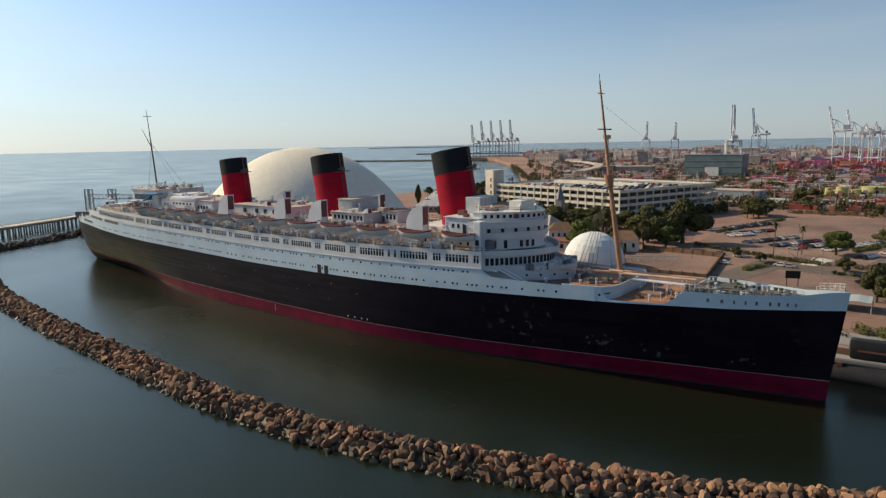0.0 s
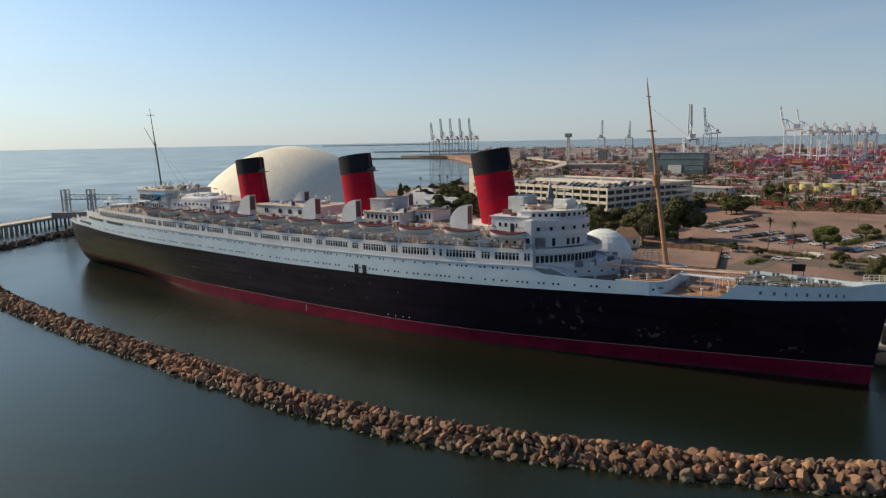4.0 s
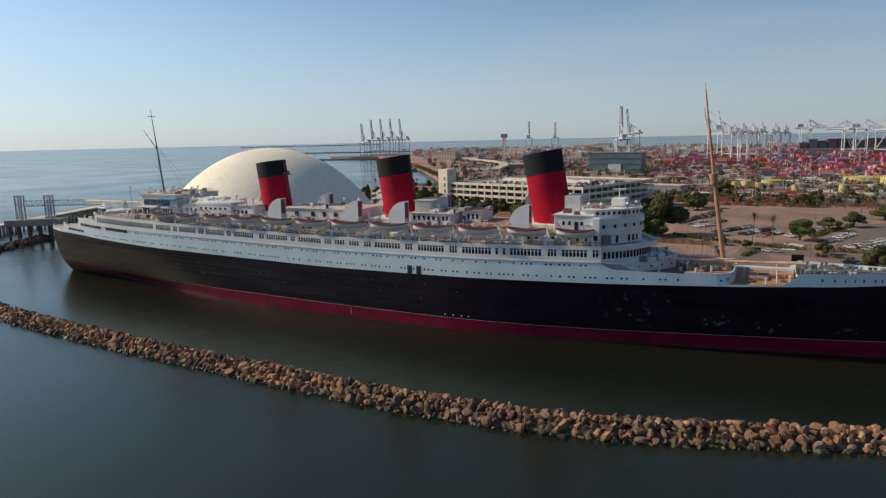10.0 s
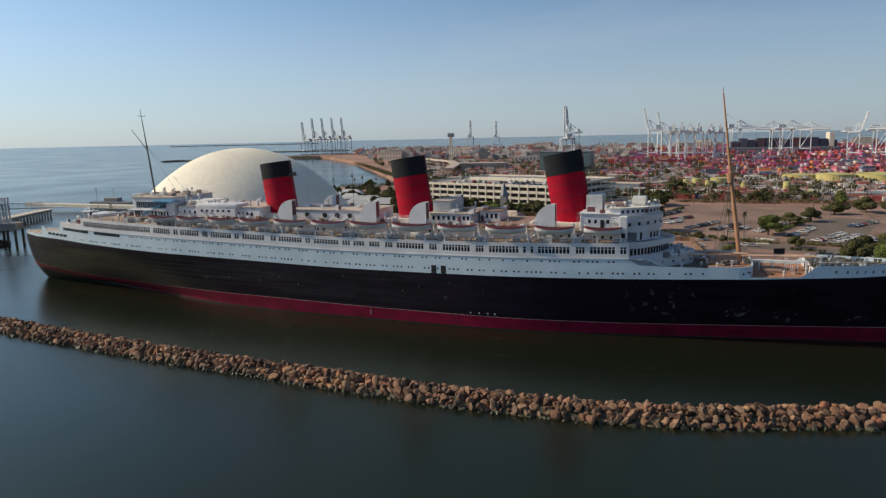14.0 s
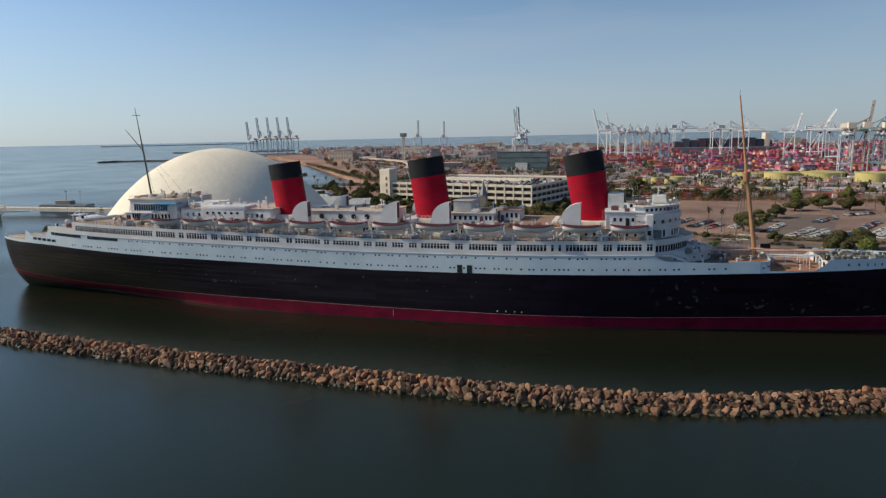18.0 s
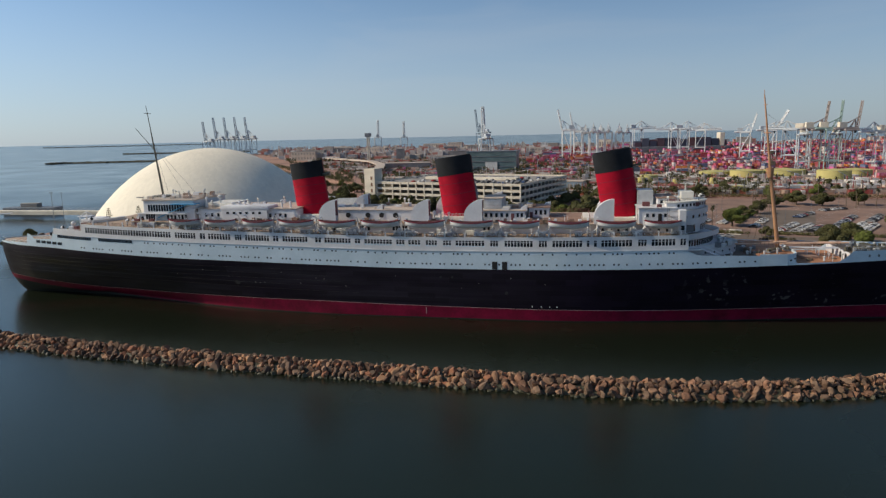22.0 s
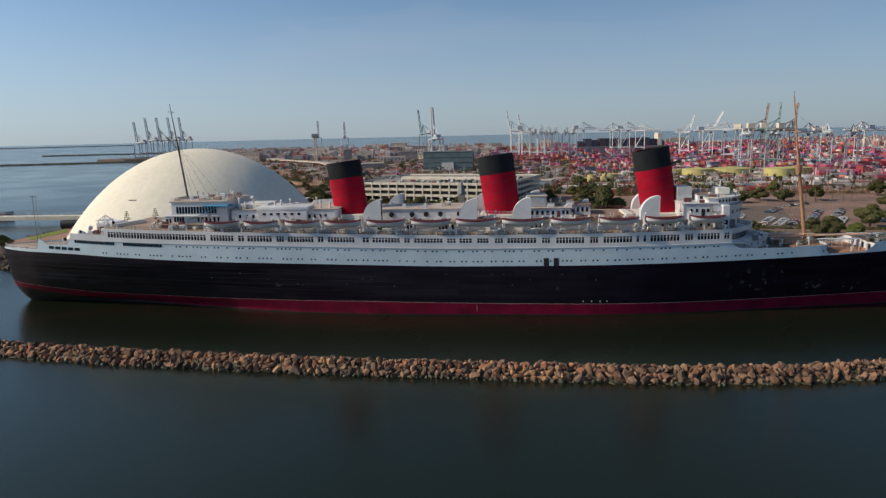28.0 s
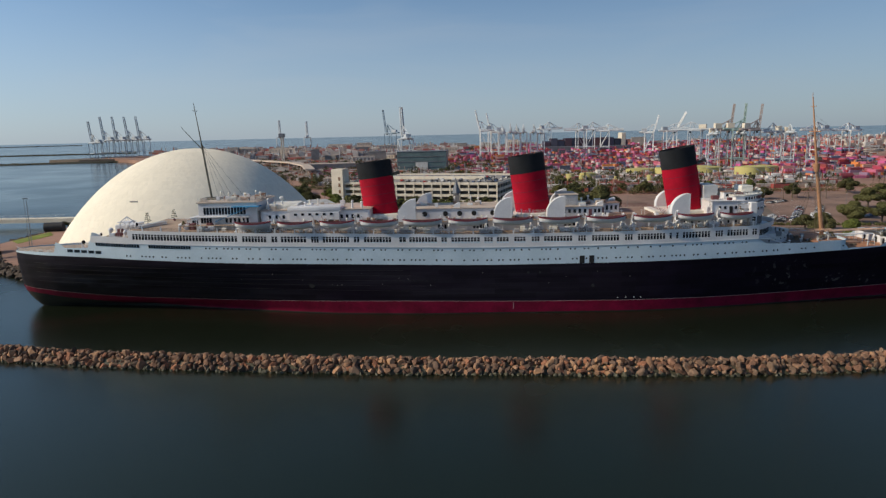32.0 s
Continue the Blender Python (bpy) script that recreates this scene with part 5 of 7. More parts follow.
rod(bm, (111.4, 1.2, 20.9), (128.8, 2.6, 20.9), 0.3, 0.2, 10), rod(bm, (110.9, -1.2, 21.0), (98.5, -5.0, 21.3), 0.32, 0.22, 10), rod(bm, (110.9, 1.2, 21.0), (98.5, 4, 20.9), 0.3, 0.18, 10)
rod(bm, (109.6, -2.6, 21.6), (112.8, -2.6, 21.6), 0.3, None, 8)
part("derrick", bm, M["salmon"], liner, "salmon-painted derrick booms laid flat")
WIRES = [((108.0, 0, 41), (107 + dx, y, 19.9), 0.045) for y, dx in ((-9.2, -3), (-9.2, -1.8), (-9.2, -0.6), (-9.2, 0.6), (-9.2, 1.8), (9, -2), (9, 0), (9, 2))]
WIRES += [((-89, 0, 52.5), (-92 + abs(y) * 1.6, y, 34.8), 0.035) for y in (-8, -6, 6, 8)] + [((106, 0, 58), (153, 0, 22), 0.022)]
for a, b, r in WIRES:
    part("stay_wire", rod(B(), a, b, r, None, 5), M["bark"], liner)
# lockers and vents on the roofs
rr = random.Random(21)
for i in range(52):
    x = rr.choice((rr.uniform(-88, -68), rr.uniform(-66, -36), rr.uniform(-22, 4), rr.uniform(27, 42)))
    z = 35.0 if x < -67 else 31.95 if x < -34 else 31.45 if x < 6 else 31.25
    y = rr.uniform(-8, 6)
    s = rr.uniform(0.4, 1.2)
    part("roof_locker", box(B(), x - s, x + s, y - s * 0.7, y + s * 0.7, z, z + rr.uniform(0.5, 1.3), 0.08), M[rr.choice(("cream", "white", "browndeck", "roof"))], liner)
    if i % 3 == 0:
        part("roof_vent", ball(rod(B(), (x, y + 1, z), (x, y + 1, z + 1.9), 0.18, None, 8), (x, y + 1, z + 2), 0.45, 1), M["cream"], liner)

# small gear on the sun deck between the boats and the houses
rr = random.Random(77)
for i in range(110):
    x = rr.uniform(-66, 56)
    y = rr.uniform(-12.2, -10.0)
    k = rr.randrange(5)
    h = rr.uniform(0.4, 1.4)
    if k == 0:
        bm = ball(rod(B(), (0, 0, 0), (0, 0, h), 0.22, None, 8), (0, 0, h), 0.38, 1)
    elif k == 1:
        bm = rod(rod(B(), (0, 0, 0), (0, 0, 2.2), 0.06, None, 5), (-0.4, 0, 2.0), (0.4, 0, 2.0), 0.05, None, 5)
    elif k == 2:
        bm = box(box(B(), -0.9, 0.9, -0.25, 0.25, 0.35, 0.45), -0.9, 0.9, 0.2, 0.27, 0.45, 0.9)
    else:
        bm = box(B(), -rr.uniform(0.4, 1.1), rr.uniform(0.4, 1.1), -0.4, 0.4, 0, h, 0.06)
    o = part(("deck_vent", "signal_post", "deck_bench", "deck_chest", "deck_chest")[k], bm, M[("cream", "white", "bark", "white", "browndeck")[k]], liner)
    o.matrix_basis = pose(x, y, 27.95, 0, 0, rr.choice((0, 90)) + rr.uniform(-4, 4))

# ---- lifeboats ----


def lifeboat(length, label):
    boat = thing("lifeboat", pose(0, 0, 0), label, "lifeboat", "lifeboats along the deck")
    n, m = 20, 8
    bm = B()
    grid = []
    for i in range(n + 1):
        u = -1 + 2 * i / n
        w = 1.75 * (1 - abs(u) ** 2.6) ** 0.75
        top = 1.8 + 0.7 * u * u
        keel = -0.15 + 1.0 * abs(u) ** 3
        grid.append([bm.verts.new((u * length / 2 * (1 - 0.04 * (1 - math.sin(math.pi * k / m / 2))), -w * math.cos(math.pi * k / m) * (0.35 + 0.65 * abs(math.cos(math.pi * k / m)) ** 0.3 if k not in (m / 2,) else 0), top - (top - keel) * math.sin(math.pi * k / m) ** 0.8)) for k in range(m + 1)])
    for a, b in zip(grid, grid[1:]):
        for k in range(m):
            try:
                bm.faces.new((a[k], b[k], b[k + 1], a[k + 1]))
            except ValueError:
                pass
    bmesh.ops.remove_doubles(bm, verts=bm.verts, dist=0.001)
    bmesh.ops.recalc_face_normals(bm, faces=bm.faces)
    part("boat_hull", bm, M["white"], boat, "white planked hull", True)
    rim, cover, loop = B(), B(), []
    for i in range(2 * n):
        u, side = (-1 + 2 * i / n, -1) if i < n else (1 - 2 * (i - n) / n, 1)
        w, z = 1.78 * (1 - abs(u) ** 2.6) ** 0.75, 1.74 + 0.7 * u * u
        loop.append([rim.verts.new((u * length / 2 * k, side * w * k, z + dz)) for k, dz in ((1.02, -0.14), (1.02, 0.14), (0.95, 0.14), (0.95, -0.14))])
    for a, b in zip(loop, loop[1:] + loop[:1]):
        for k in range(4):
            rim.faces.new((a[k], b[k], b[(k + 1) % 4], a[(k + 1) % 4]))
    bmesh.ops.recalc_face_normals(rim, faces=rim.faces)
    rows = []
    for i in range(n + 1):
        u = -1 + 2 * i / n
        w, z = 1.7 * (1 - abs(u) ** 2.6) ** 0.75, 1.75 + 0.7 * u * u
        rows.append([cover.verts.new((u * length / 2, w * v, z + 0.18 * (1 - v * v))) for v in (-1, -0.5, 0, 0.5, 1)])
    for a, b in zip(rows, rows[1:]):
        for k in range(4):
            cover.faces.new((a[k], b[k], b[k + 1], a[k + 1]))
    bmesh.ops.remove_doubles(cover, verts=cover.verts, dist=0.001)
    part("gunwale", rim, M["boatred"], boat, "maroon gunwale")
    part("boat_cover", cover, M["boatcover"], boat, "dark maroon canvas cover")
    part("keel", box(B(), -length / 2 * 0.55, length / 2 * 0.55, -0.08, 0.08, -0.28, 0.1), M["cream"], boat)
    return boat


BOATS = [(-73.3, -64.5), (-61.2, -50.5), (-48.3, -37.6), (-36.1, -24.6), (-23.1, -11.3), (-9.6, 2.4), (3.9, 15.9), (17.5, 30.0), (31.7, 43.4), (45.8, 57.2), (59.2, 69.9), (72.2, 82)]
boat = lifeboat(11.2, "white lifeboat with maroon rim hung in its davits")
davit = None
for i, (a, b) in enumerate(BOATS):
    x = (a + b) / 2
    y = -17.9 if abs(x) < 60 else -half(x) + 0.9
    m = pose(x, y, 27.3, 0, 0, 0) @ Matrix.Diagonal((1, 1.12, 0.86, 1))
    if i == 0:
        boat.matrix_basis = m
    else:
        o = copy_thing(boat, m)
        o.scale = ((b - a) / 11.2, 1.12, 0.86)
    for s in (-0.47, 0.47):
        m = pose(x + s * (b - a), y, 24.5 + sheer(x))
        if davit is None:
            bm = B()
            pts = [(0, 4.6, 0), (0, 4.2, 1.6), (0, 3.2, 3.0), (0, 2.4, 4.6), (0, 1.5, 5.2), (0, 0.4, 5.0)]
            for p, q in zip(pts, pts[1:]):
                beam(bm, p, q, 0.34)
            davit = part("davit", bm, M["white"], liner, "white boat davit")
            braces = [part("davit_brace", beam(B(), p, q, w), M["white"], davit) for p, q, w in (
                ((0, 4.4, 0.2), (0, 1.0, 0.15), 0.3), ((0, 1.2, 0.1), (0, 3.0, 3.0), 0.22), ((0, 1.6, 0), (0, 1.2, 2.3), 0.25), ((0, 1.6, 2.3), (0, -1.4, 2.35), 0.22),
                ((-2.2, 1.2, 0.05), (0, 1.2, 2.2), 0.24), ((2.2, 1.2, 0.05), (0, 1.2, 2.2), 0.24))]
            davit.matrix_basis = m
        else:
            o = again(davit, m, liner)
            for k in braces:
                again(k, Matrix(), o)
# deck lockers, winches and steps in the shade below the boats
rng = random.Random(61)
for i in range(70):
    x = rng.uniform(-90, 80)
    k = rng.randrange(4)
    w, d, h = rng.uniform(0.5, 1.6), rng.uniform(0.4, 0.8), rng.uniform(0.6, 1.6)
    bm = box(B(), -w, w, -d, d, 0, h, 0.06)
    if k == 0:
        rod(bm, (0, 0, h), (0, 0, h + 0.8), 0.18, None, 8)
    o = part("deck_locker", bm, M[("lightgrey", "cream", "white", "white")[k]], liner)
    o.matrix_basis = pose(x, rng.uniform(-15.8, -12.6), 24.5 + sheer(x), 0, 0, rng.uniform(-6, 6))
for i in range(30):
    x = -88 + i * 5.6
    o = part("deck_pillar", rod(B(), (0, 0, 0), (0, 0, 3.3), 0.12, None, 8), M["white"], liner)
    o.matrix_basis = pose(x, -12.3, 24.5 + sheer(x))

# ---- the large dome ----
dome = thing("exhibition_dome", pose(-141, 120.5, 3.4), "huge cream shallow dome of small panels", "dome")
bm = B()
cz, R, K = -82.3, 86.4, 1.49
rows, segs = 30, 108
top = None
grid = []
amax = math.acos((0 - cz) / (R * K))
for i in range(1, rows + 1):
    a = amax * i / rows
    r, z = R * math.sin(a), cz + R * K * math.cos(a)
    grid.append([bm.verts.new((r * math.cos(2 * math.pi * (j + 0.5 * (i % 2)) / segs), r * math.sin(2 * math.pi * (j + 0.5 * (i % 2)) / segs), z)) for j in range(segs)])
tip = bm.verts.new((0, 0, cz + R * K))
for j in range(segs):
    bm.faces.new((grid[0][j], grid[0][(j + 1) % segs], tip))
for i in range(rows - 1):
    a, b = grid[i], grid[i + 1]
    for j in range(segs):
        k = (j + 1) % segs
        if (i + 1) % 2:
            bm.faces.new((a[j], b[j], b[k])), bm.faces.new((a[j], b[k], a[k]))
        else:
            bm.faces.new((a[j], b[j], a[k])), bm.faces.new((b[j], b[k], a[k]))
bmesh.ops.recalc_face_normals(bm, faces=bm.faces)
bmesh.ops.split_edges(bm, edges=bm.edges)
bmesh.ops.inset_individual(bm, faces=[f for f in bm.faces if f.calc_area() > 1], thickness=0.07, depth=0.03)
part("dome_skin", bm, M["dome"], dome)
bm = B()
for j in range(28):
    a = 2 * math.pi * j / 28
    box(bm, -1.2, 1.2, -0.15, 0.15, 0, 3, 0, pose(66.2 * math.cos(a), 66.2 * math.sin(a), 0, 0, 0, math.degrees(a) + 90))
part("base_door", bm, M["concretegrey"], dome)
part("vent_flap", box(B(), -2, 2, -0.3, 0.3, -0.2, 0.2, 0, pose(-9.5, -47.6, 24.3, 45, 0, -11)), M["concretegrey"], dome)

small = thing("membrane_dome", pose(64, 87, 3.7), "small glossy white membrane dome", "dome")
bm = B()
bmesh.ops.create_uvsphere(bm, u_segments=24, v_segments=14, radius=11.3)
bmesh.ops.delete(bm, geom=[v for v in bm.verts if v.co.z < -1.6], context="VERTS")
bmesh.ops.inset_individual(bm, faces=[f for f in bm.faces if f.calc_area() > 0.6], thickness=0.06, depth=0.05)
bmesh.ops.translate(bm, verts=bm.verts, vec=(0, 0, 1.6))
part("membrane", bm, M["membrane"], small)
part("base_ring", rod(B(), (0, 0, -0.1), (0, 0, 0.4), 11.6, None, 32), M["concretegrey"], small)

# ---- parking garage ----
garage = thing("parking_garage", pose(19, 217, 3.6, 0, 0, 162.4), "pale concrete multi-storey parking garage with cars on top", "garage")
GL, GW = 113, 92
# local x runs along the long face, local y points to the front, so the building lies at negative y
floors = (0.2, 5.4, 9.4, 13.4, 17.4)
for z in floors[1:]:
    part("floor_slab", box(B(), 0.3, GL, -GW, -0.3, z - 0.45, z), M["concretegrey"], garage)
for z in floors[1:]:
    bm = box(B(), -0.2, GL, -0.3, 0.1, z - 0.7, z + 1.0)
    box(bm, -0.3, 0.1, -GW, -0.3, z - 0.7, z + 1.0), box(bm, 0, GL, -GW - 0.1, -GW + 0.3, z - 0.7, z + 1.0), box(bm, GL - 0.3, GL + 0.1, -GW, 0, z - 0.7, z + 1.0)
    part("parapet", bm, M["concrete"], garage)
col = part("column", box(B(), -0.45, 0.45, -0.25, 0.3, 0, 18.5), M["concrete"], garage)
col.matrix_basis = pose(0.3, 0, 0)
for i in range(1, 18):
    again(col, pose(i * GL / 17.2, 0, 0), garage)
for i in range(1, 13):
    again(col, pose(0, -i * GW / 12.5, 0, 0, 0, 90), garage)
# added solid block; its grey stands in for the dim inside of the garage
part("core", box(B(), 9, GL - 9, -GW + 8, -9, 0.1, 16.9), M["concretegrey"], garage, "plain grey block filling the inside in place of dim decks")
tower = part("stair_tower", box(B(), GL - 1, GL + 8, -7, 2.6, 0, 27.5, 0.1), M["concrete"], garage, "pale stair tower")
for z in (6, 10.5, 15, 19.5):
    part("tower_slot", box(B(), GL + 1, GL + 2.6, 2.5, 2.75, z, z + 2.5), M["brick"], tower)
for i in range(5):
    for j in range(3):
        x, y = 12 + i * 22, -12 - j * 30
        part("roof_lamp", box(rod(B(), (x, y, 17.4), (x, y, 25), 0.12, None, 6), x - 0.8, x + 0.8, y - 0.2, y + 0.2, 24.9, 25.1), M["lightgrey"], garage)
part("ramp", box(B(), 20, 95, -46, -40, 17.5, 19.4, 0, pose(0, 0, 0)), M["concrete"], garage)

# ---- cars ----


def car(paint, label):
    c = thing("car", pose(0, 0, 0), label, "car", "parked cars")
    prof = [(-2.2, 0.35), (-2.25, 0.8), (-2.0, 0.95), (-1.2, 1.0), (-0.6, 1.45), (0.9, 1.48), (1.6, 1.0), (2.15, 0.9), (2.25, 0.35)]

    def extrude(pts, w, taper):
        bm = B()
        lo, hi = [bm.verts.new((x, -w + (taper if z > 1.1 else 0), z)) for x, z in pts], [bm.verts.new((x, w - (taper if z > 1.1 else 0), z)) for x, z in pts]
        bm.faces.new(lo), bm.faces.new(hi[::-1])
        for i in range(len(lo)):
            bm.faces.new((lo[i], hi[i], hi[(i + 1) % len(lo)], lo[(i + 1) % len(lo)]))
        bmesh.ops.recalc_face_normals(bm, faces=bm.faces)
        return bm

    part("body", extrude(prof, 0.9, 0.18), paint, c)
    part("glazing", extrude([(-1.15, 1.02), (-0.62, 1.4), (0.88, 1.42), (1.5, 1.03)], 0.93, 0.18), M["carglass"], c)
    for x in (-1.4, 1.4):
        for y in (-0.82, 0.82):
            part("wheel", rod(B(), (x, y - 0.12, 0.34), (x, y + 0.12, 0.34), 0.34, None, 10), M["tyre"], c)
    return c


rng = random.Random(5)
NAMES = ("white", "silver", "black", "dark red", "dark blue", "grey")
fleet = [car(p, f"{n} car parked on the tan lot") for p, n in zip(CARS, NAMES)]
used = [0] * 6


def park(x, y, turn, z=3.68, pale=0.2):
    k = rng.choice((0, 0, 0, 0, 1)) if rng.random() < pale else rng.choice((0, 1, 1, 2, 2, 2, 3, 4, 5, 5))
    m = pose(x, y, z, 0, 0, turn + rng.choice((0, 180)) + rng.uniform(-2, 2))
    if used[k] == 0:
        fleet[k].matrix_basis = m
    else:
        copy_thing(fleet[k], m)
    used[k] += 1


for x0, y0, dx, dy, n, turn, pale in ((84, 196, 2.4, 3.6, 7, 150, 0), (87, 190, 2.4, 3.6, 3, 150, 1), (98, 172, 2.2, 4.0, 7, 155, 0), (110, 168, 2.2, 4.2, 6, 155, 0), (118, 164, 2.2, 4.2, 4, 155, 0.5),
                                      (130, 166, 2.0, 4.4, 8, 155, 1), (143, 153, 2.0, 4.4, 7, 155, 1), (152, 141, 2.6, 4.4, 6, 155, 1), (158, 137, 2.6, 4.4, 6, 155, 1), (166, 139, 2.6, 4.4, 4, 155, 0.6), (174, 141, 2.8, 4.9, 12, 155, 0),
                                      (184, 141, 2.6, 4.4, 7, 155, 1), (189, 139, 2.6, 4.4, 6, 155, 1), (176, 194, 2.6, 3.6, 6, 150, 0.5), (200, 226, 3.0, 2.0, 6, 120, 0.3), (206, 176, 2.6, 4.4, 7, 155, 0.2),
                                      (103, 116, 3.2, -0.8, 3, 170, 0.6), (96, 136, 5.5, -1.5, 2, 160, 0.5), (118, 122, 3.2, -0.8, 3, 170, 0.5), (72, 204, 2.0, 5.0, 8, 160, 0), (77, 210, 2.0, 5.0, 8, 160, 0), (215, 150, 3, 2, 6, 70, 0.3), (160, 226, 3.0, 2.0, 5, 120, 0.2), (146, 104, 5, -1, 4, 170, 0.2)):
    k = 2 if math.hypot(dx, dy) > 4.2 else 1
    for i in range(n * k):
        if rng.random() < 0.76:
            park(x0 + dx * i / k, y0 + dy * i / k, turn, pale=pale * 0.8)
garage_m = pose(19, 217, 3.6, 0, 0, 162.4)
for j in range(5):
    for i in range(24):
        if rng.random() < (0.85 if i < 12 else 0.3):
            p = garage_m @ Vector((5 + i * 4.4 + rng.uniform(-0.8, 0.8), -6 - j * 13, 0))
            park(p.x, p.y, 162.4 + 90, 3.6 + 17.42)

# ---- trees, palms and hedges ----


def crown(lobes, size, count, seed):
    """Many small leaf tufts gathered in uneven lobes."""
    r = random.Random(seed)
    vs, fs = [], []
    total = sum(l[3] ** 2 for l in lobes)
    for cx, cy, cz, rad in lobes:
        for _ in range(int(count * rad * rad / total)):
            d = Vector((r.gauss(0, 1), r.gauss(0, 1), r.gauss(0, 1))).normalized()
            p = Vector((cx, cy, cz)) + Vector((d.x, d.y, d.z * 0.75)) * rad * (0.55 + 0.5 * r.random() ** 0.6)
            a = Vector((r.gauss(0, 1), r.gauss(0, 1), r.gauss(0, 1))).normalized()
            n = (d + a * 0.7).normalized()
            u = n.orthogonal().normalized()
            w = n.cross(u)
            s = size * r.uniform(0.6, 1.3)
            k = len(vs)
            vs += [tuple(p + u * s), tuple(p + w * s * 0.7 + n * s * 0.3), tuple(p - u * s), tuple(p - w * s * 0.7 + n * s * 0.2)]
            fs.append((k, k + 1, k + 2, k + 3))
    return vs, fs


def tree(seed, label, leaf="leaf"):
    """A tree of unit spread 10 m and height 8 m."""
    r = random.Random(seed)
    t = thing("tree", pose(0, 0, 0), label, "tree", "trees round the parking lot")
    bm = rod(B(), (0, 0, -0.1), (0.1, 0, 2.6), 0.38, 0.26, 8)
    lobes = []
    for i in range(12):
        a = 2 * math.pi * i / 6.5 + r.uniform(-0.3, 0.3)
        d = (r.uniform(1.4, 3.3) if i % 3 else r.uniform(0, 1.2))
        z = r.uniform(2.3, 4.6) if i % 3 else r.uniform(4.6, 6.2)
        rod(bm, (0.1, 0, 2.2), (d * 0.8 * math.cos(a), d * 0.8 * math.sin(a), z), 0.16, 0.05, 6)
        lobes.append((d * math.cos(a), d * math.sin(a), z, r.uniform(1.2, 1.9)))
    part("trunk", bm, M["bark"], t)
    sheet("crown", *crown(lobes, 0.24, 9000, seed), M[leaf], t)
    return t


kinds = [tree(1, "broad dull green shade tree with open crown"), tree(2, "rounded fresh green tree with full crown", "leafbright"), tree(3, "dark dense spreading tree"), tree(4, "loose olive-green tree with a thin crown")]
placed = [0] * 4


def plant(k, x, y, spread, height, z=3.6):
    m = pose(x, y, z, 0, 0, (x * 37 + y * 11) % 360)
    o = kinds[k] if placed[k] == 0 else copy_thing(kinds[k], m)
    o.matrix_basis = m @ Matrix.Diagonal((spread / 9, spread / 9, height / 7.4, 1))
    placed[k] += 1


for k, x, y, w, h in ((2, 60, 152, 22, 18), (2, 74, 158, 24, 21), (1, 73, 139, 13, 10), (3, 65, 134, 11, 13), (1, 134, 158, 16, 10), (3, 148, 196, 12, 7), (0, 103, 134, 6, 4.5), (0, 113, 128, 5, 4),
                      (0, 141, 122, 8, 5.5), (0, 154, 78, 12, 12), (3, 164, 110, 13, 8), (3, 172, 109, 15, 9), (0, 200, 130, 15, 10), (2, 211, 150, 16, 10), (3, 160, 212, 12, 8), (2, 178, 250, 15, 8),
                      (1, 160, 66, 11, 12), (2, 196, 262, 16, 10), (2, 210, 256, 14, 9), (2, -57, 200, 15, 9), (3, -81, 214, 16, 9), (1, -15, 198, 17, 9), (2, 33, 196, 18, 10),
                      (3, -40, 206, 14, 9), (0, 8, 194, 15, 8), (2, -151, 300, 18, 10), (1, -110, 312, 17, 9), (2, -70, 172, 15, 16), (3, -62, 180, 12, 12), (0, -45, 168, 14, 9), (1, -124, 276, 16, 9),
                      (3, -138, 277, 13, 10), (2, -133, 297, 13, 11), (0, -165, 290, 18, 9), (3, -215, 60, 9, 6), (2, -228, 86, 10, 7), (1, 46, 186, 14, 9), (3, 20, 178, 13, 8), (0, -20, 180, 12, 8), (1, 52, 166, 12, 11)):
    plant(k, x, y, w, h)
for i in range(20):
    plant((1, 3, 0, 1)[i % 4], 16 - 106 * i / 19, 203 + 35 * i / 19 + (i % 3) * 1.5, 8.5 + (i * 7 % 5), 7.5 + (i * 3 % 4))
plant(0, -239, 163, 9, 5), plant(3, -236, 170, 7, 4), plant(2, -153, 242, 7, 17)
tank_buoy = tagged(part("mooring_buoy", rod(B(), (-5, 0, 2.6), (5, 0, 2.6), 2.6, None, 20), M["sub"], None, "", True), "big dark steel cylinder lying on the point", "buoy")
tank_buoy.matrix_basis = pose(-241, 156, 3.6, 0, 0, 10)
rng = random.Random(43)
for i in range(13):
    plant(rng.randrange(4), 28 + 26 * i / 12 + rng.uniform(-2, 2), 206 + 94 * i / 12, rng.uniform(7, 12), rng.uniform(5, 8.5))
for i in range(14):
    plant(rng.randrange(4), 10 - 108 * i / 13, 208 + 36 * i / 13 + rng.uniform(-3, 3), rng.uniform(8, 13), rng.uniform(5, 8))
for i in range(26):
    plant(rng.randrange(4), rng.uniform(-245, -70), rng.uniform(320, 425), rng.uniform(8, 15), rng.uniform(5, 10))
rng = random.Random(41)
for x0, x1, y0, y1, n in ((-70, 56, 165, 200, 22), (20, 50, 118, 150, 5), (70, 86, 262, 300, 7), (110, 270, 302, 335, 5), (212, 262, 112, 165, 3), (-120, -70, 215, 330, 14), (225, 300, 190, 290, 5), (-60, 100, 330, 420, 16), (120, 340, 335, 400, 7)):
    for _ in range(n):
        h = rng.uniform(6, 13)
        plant(rng.choice((0, 2, 2, 3, 1)), rng.uniform(x0, x1), rng.uniform(y0, y1), h * rng.uniform(1.0, 1.5), h)


